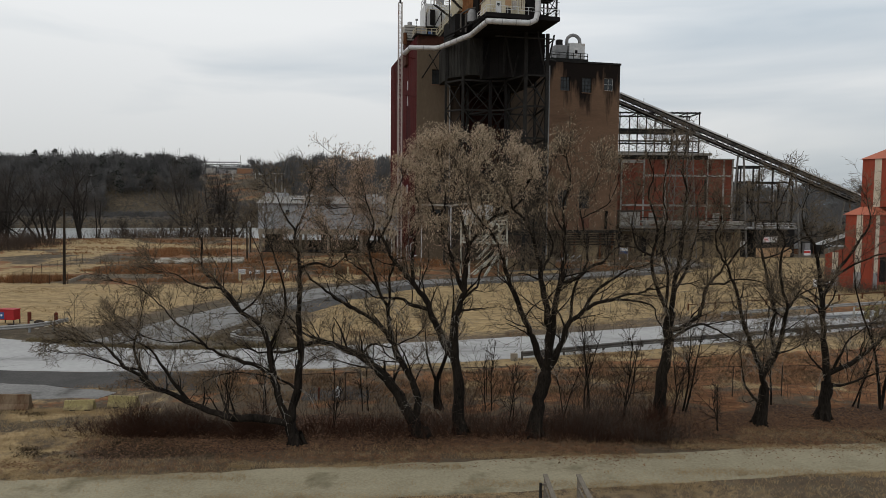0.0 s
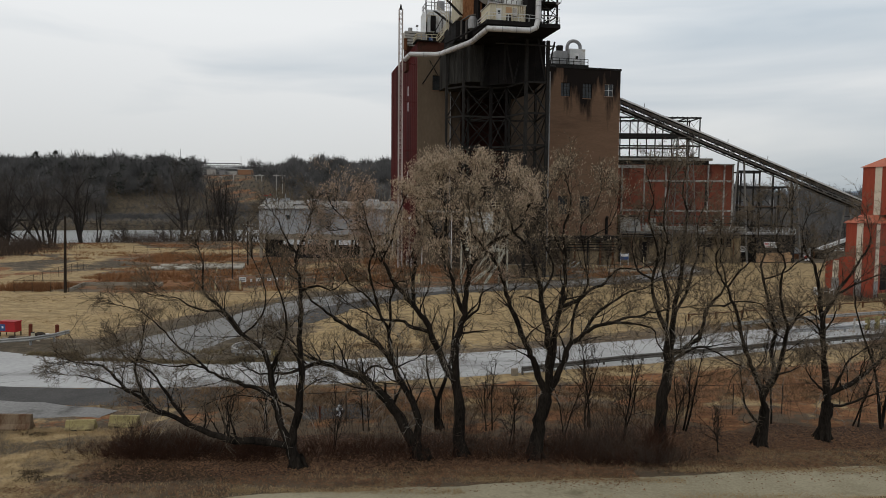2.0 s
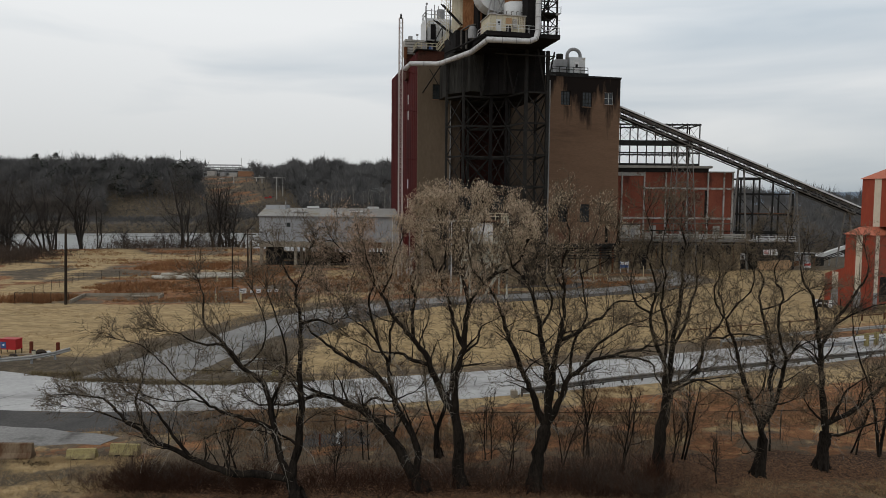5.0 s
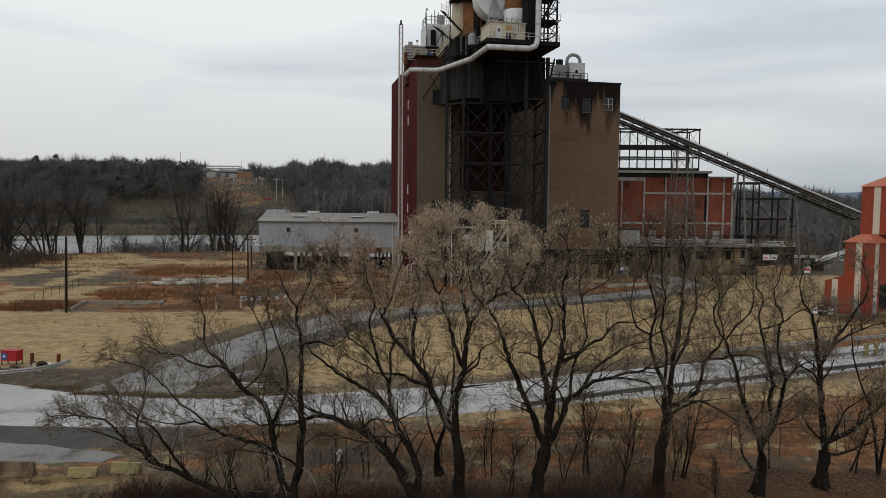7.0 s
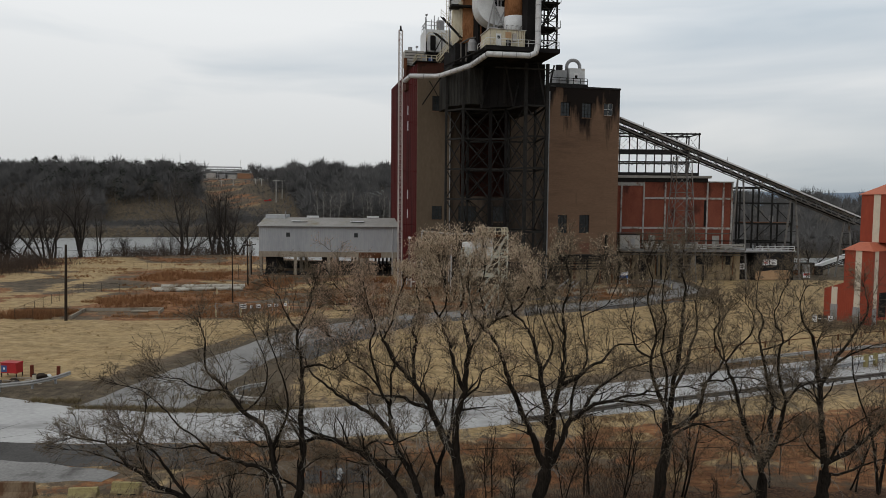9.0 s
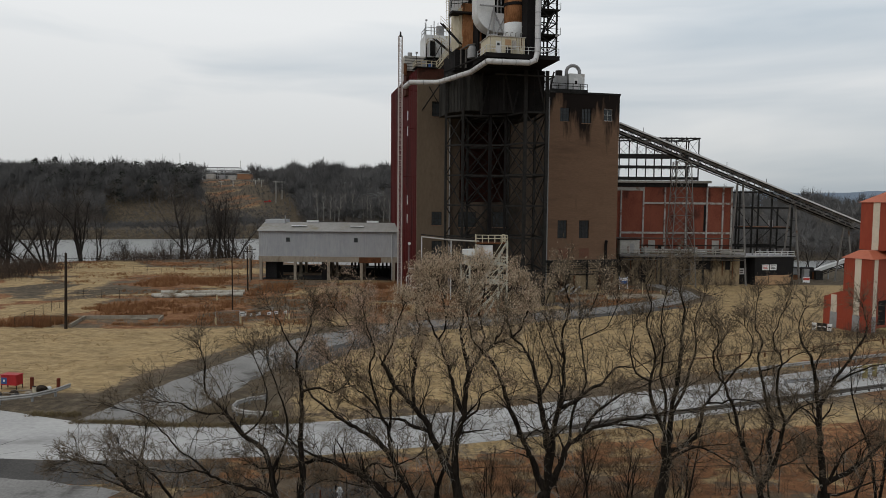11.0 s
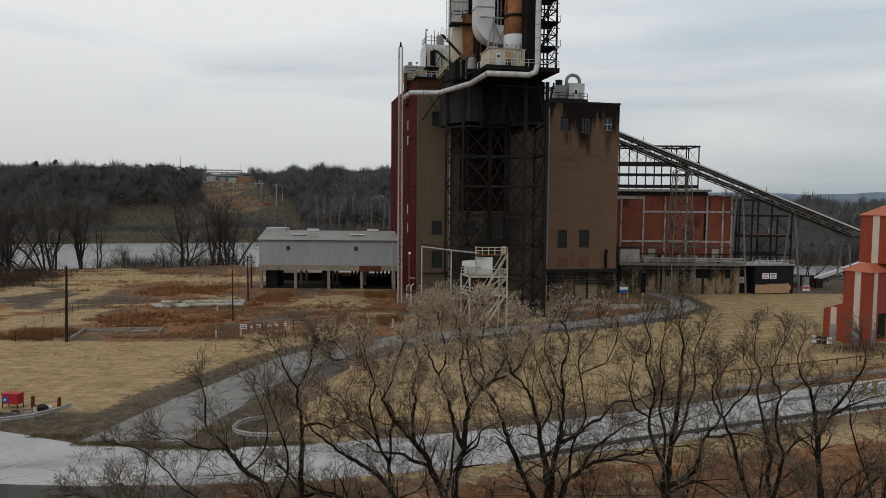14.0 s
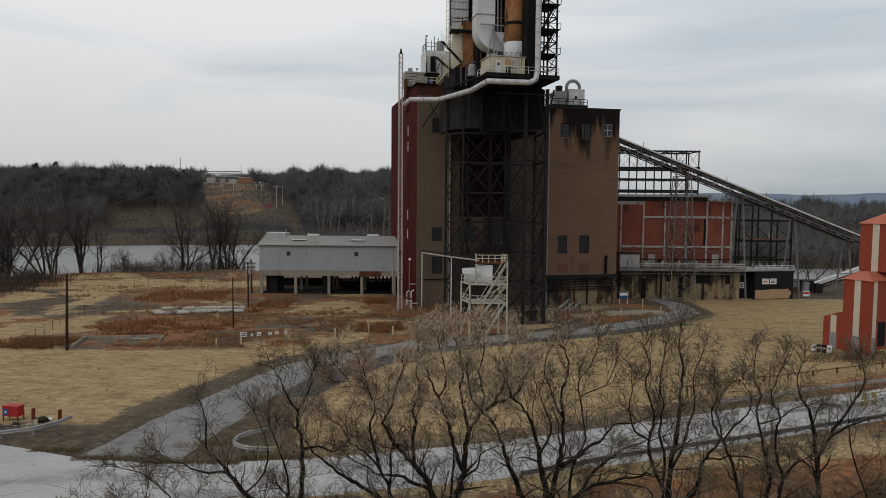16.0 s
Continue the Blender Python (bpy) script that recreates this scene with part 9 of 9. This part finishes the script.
def bollard(x, y, h=1.15, r=0.13, label="pale yellow steel bollard in the weedy yard", mat="bollard"):
    b = thing("bollard", label, "bollard", Matrix.Translation((x, y, 0)), group="bollards in the yard")
    part("shaft", tb([(0, 0, -0.1), (0, 0, h)], r, 8), M[mat], b)
    part("cap", tb([(0, 0, h), (0, 0, h + 0.06)], [r, r * 0.4], 8), M[mat], b)


for x, y, h in ((-31.5, 95.0, 1.0), (-28.1, 95.2, 1.2), (-22.9, 100.2, 1.5), (-22.1, 98.6, 1.0), (-16.0, 101.8, 1.3), (-14.4, 105.0, 1.3), (-11.4, 105.6, 1.3), (-7.5, 104.0, 1.3), (-3.6, 105.5, 1.4), (-39.0, 118.4, 0.9)):
    bollard(x, y, h)
for x, y, h in ((24.7, 133.1, 1.0), (25.6, 131.0, 1.0), (26.7, 128.3, 1.0), (27.2, 123.2, 1.4), (29.7, 123.3, 0.9), (32.7, 124.7, 1.2), (37.8, 128.9, 2.4), (40.9, 127.8, 1.2), (43.3, 129.2, 1.1), (24.2, 129.6, 1.0), (28.6, 127, 1.0)):
    bollard(x, y, h, 0.1)

# an old paved stand with a hydrant behind the tree row
ribbon("paved_stand", [(-8.0, 38.9), (-5.9, 38.6), (-4.0, 38.9)], [(-8.1, 41.2), (-6.2, 41.6), (-4.4, 41.3)], M["wet_asphalt"], "small patch of old grey asphalt in the weeds", "pavement", 0.03, step=0.4, crumble=0.35)
hyd = thing("hydrant", "small white painted hydrant on the old asphalt", "hydrant", Matrix.Translation((-5.9, 39.2, 0.02)))
part("barrel", tb([(0, 0, 0), (0, 0, 0.08), (0, 0, 0.1), (0, 0, 0.5)], [0.16, 0.16, 0.1, 0.1], 10), M["white_steel"], hyd)
part("bonnet", tb([(0, 0, 0.5), (0, 0, 0.6), (0, 0, 0.68)], [0.13, 0.11, 0.03], 10), M["white_steel"], hyd)
for q in (-1, 1):
    part("nozzle", tb([(q * 0.09, 0, 0.4), (q * 0.19, 0, 0.4)], 0.055, 8), M["white_steel"], hyd)
mp_ = thing("marker_post", "thin rusty marker post in the weeds", "marker", Matrix.Translation((-6.9, 38.5, 0)))
part("shaft", tb([(0, 0, -0.1), (0, 0, 0.8)], 0.05, 8), M["post_rust"], mp_)

# paved islands, low wall and ramps before the boiler house
ribbon("kerb_island", [(23.0, 121.6), (30, 124), (37.3, 126.2), (41.5, 127.0)], [(22.6, 123.4), (29, 126.6), (36.5, 129.0), (41.0, 128.8)], M["concrete"], "pale concrete strip along the yard", "kerb", 0.35, crumble=0.2, thick=0.35)
ribbon("yard_apron", [(10.5, 108.5), (18, 112.0), (25, 115.6)], [(10.2, 114.5), (17, 117.0), (24.5, 120.5)], M["wet_asphalt"], "dark wet asphalt apron", "yard", 0.03, crumble=0.8)
ribbon("verge_strip", [(9.5, 108.8), (15, 110.6), (20, 113.0)], [(9.0, 111.8), (14.5, 113.6), (19.5, 115.4)], M["straw_patch"], "dry grass strip beside the road", "verge", 0.08, crumble=0.5, thick=0.08)
lw = thing("low_wall", "low stained brown concrete wall before the boiler house", "wall", Matrix.Translation((10.6, 115.6, 0)) @ Matrix.Rotation(radians(20), 4, "Z"))
for k in range(5):
    part("panel", bx(1.95 * k, 1.95 * k + 1.9, 0, 0.25, 0, 1.9), M["concrete_stained"], lw)
part("coping", bx(-0.05, 9.8, -0.05, 0.3, 1.9, 2.0), M["concrete"], lw)
for k, (x, y) in enumerate(((21.6, 128.6), (22.8, 128.0), (24.2, 128.8), (22.4, 131.5))):
    rp = thing("loading_ramp", "pale steel ramp rail leaning in the yard", "ramp", Matrix.Translation((x, y, 0)) @ Matrix.Rotation(radians(-35), 4, "Z"), group="steel ramps in the yard")
    part("rail", bar((0, 0, 0.2), (0, 4.5, 1.3), 0.28, 0.12), M["steel_grey"], rp)
    part("support", bar((0, 4.2, 0), (0, 4.2, 1.2), 0.14), M["dark_steel"], rp)
bs = thing("yard_sign", "blue and white notice board on two posts by the plant", "sign", Matrix.Translation((35.9, 138.2, 0)) @ Matrix.Rotation(radians(13), 4, "Z"))
for x in (0.0, 1.7):
    part("post", bar((x, 0.1, 0), (x, 0.1, 2.6), 0.12), M["white_steel"], bs)
part("board", bx(-0.1, 1.7, -0.04, 0.03, 1.2, 2.4), M["sign_blue"], bs)
part("header", bx(-0.05, 1.65, -0.06, -0.041, 1.8, 2.35), M["sign_white"], bs)

# long pale pipes and the walled pit in the weeds
for k, (x0, y0, x1, y1, r) in enumerate(((-51.4, 125.2, -36.6, 127.2, 0.4), (-51.6, 121.6, -36.0, 124.0, 0.36), (-50.8, 120.6, -45.0, 121.6, 0.3))):
    lp = thing("culvert_pipe", "long pale concrete pipe lying in russet weeds", "pipe", Matrix.Translation((x0, y0, 0)), group="pale pipes in the weeds")
    d = Vector((x1 - x0, y1 - y0, 0))
    for j in range(5):
        a, b = d * (j / 5), d * ((j + 0.97) / 5)
        part("section", tb([a + Vector((0, 0, r * 0.9)), b + Vector((0, 0, r * 0.9))], r, 14), M["pipe_stained"], lp)
pit = thing("walled_pit", "low pale concrete kerb round a weedy pit", "kerb wall")
for a, b in (((-50.3, 92.3), (-51.8, 98.9)), ((-51.8, 98.9), (-41.0, 100.3)), ((-41.0, 100.3), (-40.4, 97.4))):
    part("kerb", bar((*a, 0.2), (*b, 0.2), 0.22, 0.5), M["concrete"], pit)
sl = thing("slab", "pale concrete slab among the weeds", "slab", Matrix.Translation((-44, 99, 0)))
part("plate", bx(-1, 1.4, -0.4, 0.4, 0, 0.16), M["concrete"], sl)

# utility poles


def pole(x, y, h, label, arms=(), r=0.17, lamp=False, mat="wood_pole", lean=0.0):
    p = thing("utility_pole", label, "pole", Matrix.Translation((x, y, land(x, y))) @ Matrix.Rotation(radians(lean), 4, "Y"), group="utility poles")
    part("shaft", tb([(0, 0, -0.4), (0, 0, h)], [r, r * 0.7], 10), M[mat], p)
    for z, w in arms:
        part("crossarm", bx(-w / 2, w / 2, -0.2, -0.08, z, z + 0.14), M[mat], p)
        for s in (-0.45, 0.45):
            part("insulator", tb([(s * w, -0.14, z + 0.14), (s * w, -0.14, z + 0.34)], 0.06, 6), M["steel_grey"], p)
    if lamp:
        part("transformer", tb([(0.35, 0, h - 2.2), (0.35, 0, h - 1.2)], 0.32, 10), M["steel_grey"], p)
    return p


pole(-50.4, 91.4, 10.2, "dark tarred utility pole at the field edge", (), 0.2, lean=1.5)
pole(-33.1, 108.0, 8.2, "thin dark utility pole in the weedy yard", (), 0.11)
pole(-37.2, 131.0, 8.6, "dark utility pole with a transformer beside the shed", ((7.6, 1.6),), 0.16, lamp=True)
pole(-40.8, 145.4, 8.0, "pale utility pole with a transformer beside the shed", ((7.2, 1.4),), 0.15, lamp=True, mat="wood_grey")
pole(-41.8, 150.0, 7.4, "dark utility pole beside the shed", ((6.6, 2.2), (5.6, 1.6)), 0.16)
for a, b, sag in (((-50.4, 91.4, 9.7), (-140, 96, 10.3), 0.9), ((-50.2, 91.6, 9.4), (-37.2, 131.0, 8.2), 0.6), ((-50.6, 91.2, 9.8), (-140, 94, 10.6), 0.8)):
    w = thing("overhead_wire", "thin dark overhead wire between poles", "wire", group="overhead wires")
    pts = [tuple(Vector(a).lerp(Vector(b), k / 12) - Vector((0, 0, sag * 4 * (k / 12) * (1 - k / 12)))) for k in range(13)]
    part("cable", tb(pts, 0.022, 4), M["dark_steel"], w)

# small things at the foot of the plant
for x, y, h in ((-7.0, 134.5, 2.6), (-5.9, 129.0, 3.4)):
    v = thing("valve_stand", "white painted pipe stand at the foot of the red wall", "pipe stand", Matrix.Translation((x, y, 0)), group="pipe stands")
    part("riser", tb([(0, 0, 0), (0, 0, h), (0.5, 0.4, h + 0.3)], 0.12, 8), M["white_steel"], v)
    part("wheel", tb([(-0.05, -0.2, h * 0.6), (-0.05, -0.14, h * 0.6)], 0.18, 12), M["post_rust"], v)
    part("branch", tb([(0, 0, h * 0.35), (1.2, 0.5, h * 0.35)], 0.1, 8), M["white_steel"], v)
lampp = thing("wall_lamp", "white yard lamp on a thin bracket pipe", "lamp", Matrix.Translation((-6.4, 131.5, 0)))
part("riser", tb([(0, 0, 0), (0, 0, 9.2)], 0.08, 6), M["steel_grey"], lampp)
part("arm", tb([(0, 0, 4.6), (1.2, -0.4, 4.6)], 0.08, 6), M["white_steel"], lampp)
part("head", tb([(0, 0, 9.2), (0.1, -0.3, 9.4)], [0.15, 0.3], 8), M["sign_white"], lampp)
rack = thing("placard_rack", "row of black and white placards on a low rail", "placards", Matrix.Translation((51.0, 93.9, 0)) @ Matrix.Rotation(radians(-32), 4, "Z"))
for k in range(4):
    part("placard", bx(0.62 * k, 0.62 * k + 0.56, -0.03, 0.03, 0.25, 1.25), M["sign_white"] if k in (0, 3) else M["black_sheet"], rack)
    part("text_bar", bx(0.62 * k + 0.08, 0.62 * k + 0.46, -0.04, -0.031, 0.7, 0.85), M["black_sheet"] if k in (0, 3) else M["sign_white"], rack)
part("rail", bar((-0.2, 0, 0.2), (2.8, 0, 0.2), 0.08), M["dark_steel"], rack)
nb = thing("red_notice", "small red and white notice on the ground beside the black hut", "notice", Matrix.Translation((79.6, 151.0, 0)))
part("board", bx(0, 1.5, 0, 0.06, 0.3, 1.5), M["sign_white"], nb)
part("stripe", bx(0.05, 1.45, -0.01, -0.002, 0.8, 1.3), M["sign_red"], nb)

# sloping feeder conveyor and pale heaps beside the red tower
fd = thing("feeder_conveyor", "short grey feeder conveyor sloping up beyond the red tower", "conveyor")
fa, fb = Vector((86.0, 162.0, 0.6)), Vector((101.5, 158.0, 7.4))
for s in (-0.7, 0.7):
    part("rail", bar(fa + Vector((0, s, 0)), fb + Vector((0, s, 0)), 0.18), M["dark_steel"], fd)
    part("rail", bar(fa + Vector((0, s, -0.8)), fb + Vector((0, s, -0.8)), 0.16), M["dark_steel"], fd)
    for k in range(12):
        a, b = fa.lerp(fb, k / 12), fa.lerp(fb, (k + 1) / 12)
        part("brace", bar(a + Vector((0, s, -0.8 if k % 2 else 0)), b + Vector((0, s, 0 if k % 2 else -0.8)), 0.1), M["dark_steel"], fd)
part("cover", bar(fa + Vector((0, 0, 0.5)), fb + Vector((0, 0, 0.5)), 1.8, 0.7), M["white_steel"], fd, "pale belt cover")
for t in (0.3, 0.6, 0.9):
    p = fa.lerp(fb, t)
    part("leg", bar((p.x, p.y, 0), (p.x, p.y, p.z), 0.22), M["steel_grey"], fd)

# dark yard clutter under the pipe rack
rngc = random.Random(5)
for k in range(9):
    x, y = 79 + rngc.uniform(0, 8), 158 + rngc.uniform(0, 10)
    w, d, h = rngc.uniform(0.8, 2.6), rngc.uniform(0.8, 2), rngc.uniform(0.8, 2.8)
    cb = thing("plant_box", ("grey steel plant cabinet under the conveyor", "dark steel plant cabinet under the conveyor", "rusty steel bin under the conveyor")[k % 3], "cabinet", Matrix.Translation((x, y, 0)), group="plant cabinets")
    part("body", bx(0, w, 0, d, 0.1, h), M[("steel_grey", "dark_steel", "rust_dark")[k % 3]], cb)
    part("lid", bx(-0.06, w + 0.06, -0.06, d + 0.06, h, h + 0.08), M["dark_steel"], cb)
    part("plinth", bx(0.05, w - 0.05, 0.05, d - 0.05, 0, 0.099), M["concrete"], cb)

# ---------------------------------------------------------------- far side of the river
sub = thing("substation", "pale grey steel substation frames on the far hill", "substation", Matrix.Translation((-251, 770, land(-251, 770))))
for x in (-24, -16, -8, 0, 8, 16, 24):
    for y in (0, 9):
        part("mast", bar((x, y, 0), (x, y, 13.5), 0.5), M["steel_grey"], sub)
for z in (4.5, 7.5, 10.5, 13.2):
    for y in (0, 9):
        part("girder", bar((-24, y, z), (24, y, z), 0.4, 0.8), M["steel_grey"], sub)
part("spire", bar((26, 0, 0), (26, 0, 21), 0.35), M["pale_paint"], sub)
for x, w, h in ((-22, 7, 5), (-10, 9, 6), (4, 6, 5), (14, 9, 4)):
    part("kiosk", bx(x, x + w, -7, -2, 0, h), M["steel_grey"] if w < 8 else M["pale_paint"], sub)
hb = thing("hill_building", "low orange-brown building beside the substation", "building", Matrix.Translation((-226, 760, land(-226, 760))))
part("wall", bx(0, 15, 0, 10, 0, 6), M["brick_pale"], hb)
part("roof", bx(-0.5, 15.5, -0.5, 10.5, 6, 6.6), M["pale_paint"], hb)
rm = thing("radio_mast", "thin grey radio mast on the skyline", "mast", Matrix.Translation((-300, 790, land(-300, 790))))
part("shaft", tb([(0, 0, 0), (0, 0, 70 - land(-300, 790))], [0.5, 0.25], 5), M["steel_grey"], rm)
FP = [(-125.6, 520, 32), (-121, 520, 32), (-173.3, 640, 36), (-168.1, 640, 36), (-205.4, 640, 35), (-194.3, 640, 37), (-96, 470, 26), (-78, 450, 24)]
for k, (x, y, top) in enumerate(FP[:6]):
    p = thing("power_pole", "tall pale power pole in the hillside clearing", "pole", Matrix.Translation((x, y, land(x, y))), group="power poles on the far hill")
    part("shaft", tb([(0, 0, -1), (0, 0, top - land(x, y))], [0.42, 0.3], 6), M["pale_paint"], p)
    part("crossarm", bx(-2.4, 2.4, -0.2, 0.2, top - land(x, y) - 1.0, top - land(x, y) - 0.5), M["pale_paint"], p)
for s in range(4):
    a, b = Vector((-121 + s * 1.2, 520, 31 - 0.6 * (s % 2))), Vector((-40, 470, 24 - 0.8 * s))
    w = thing("overhead_wire", "thin pale power line across the far hillside", "wire", group="power lines on the far hill")
    pts = [tuple(a.lerp(b, k / 14) - Vector((0, 0, (9 + s) * 4 * (k / 14) * (1 - k / 14) * 0.6))) for k in range(15)]
    part("cable", tb(pts, 0.09, 3), M["steel_grey"], w)
pk = thing("pickup_truck", "small red parked truck far off on the hillside track", "truck", Matrix.Translation((-140, 540, land(-140, 540))))
part("body", bx(0, 6, 0, 2, 0.6, 1.6), M["skip_red"], pk)
part("cab", bx(3.6, 5.2, 0.1, 1.9, 1.6, 2.4), M["skip_red"], pk)
for x in (1.1, 4.8):
    part("wheel", tb([(x, -0.05, 0.45), (x, 2.05, 0.45)], 0.45, 10), M["black_sheet"], pk)
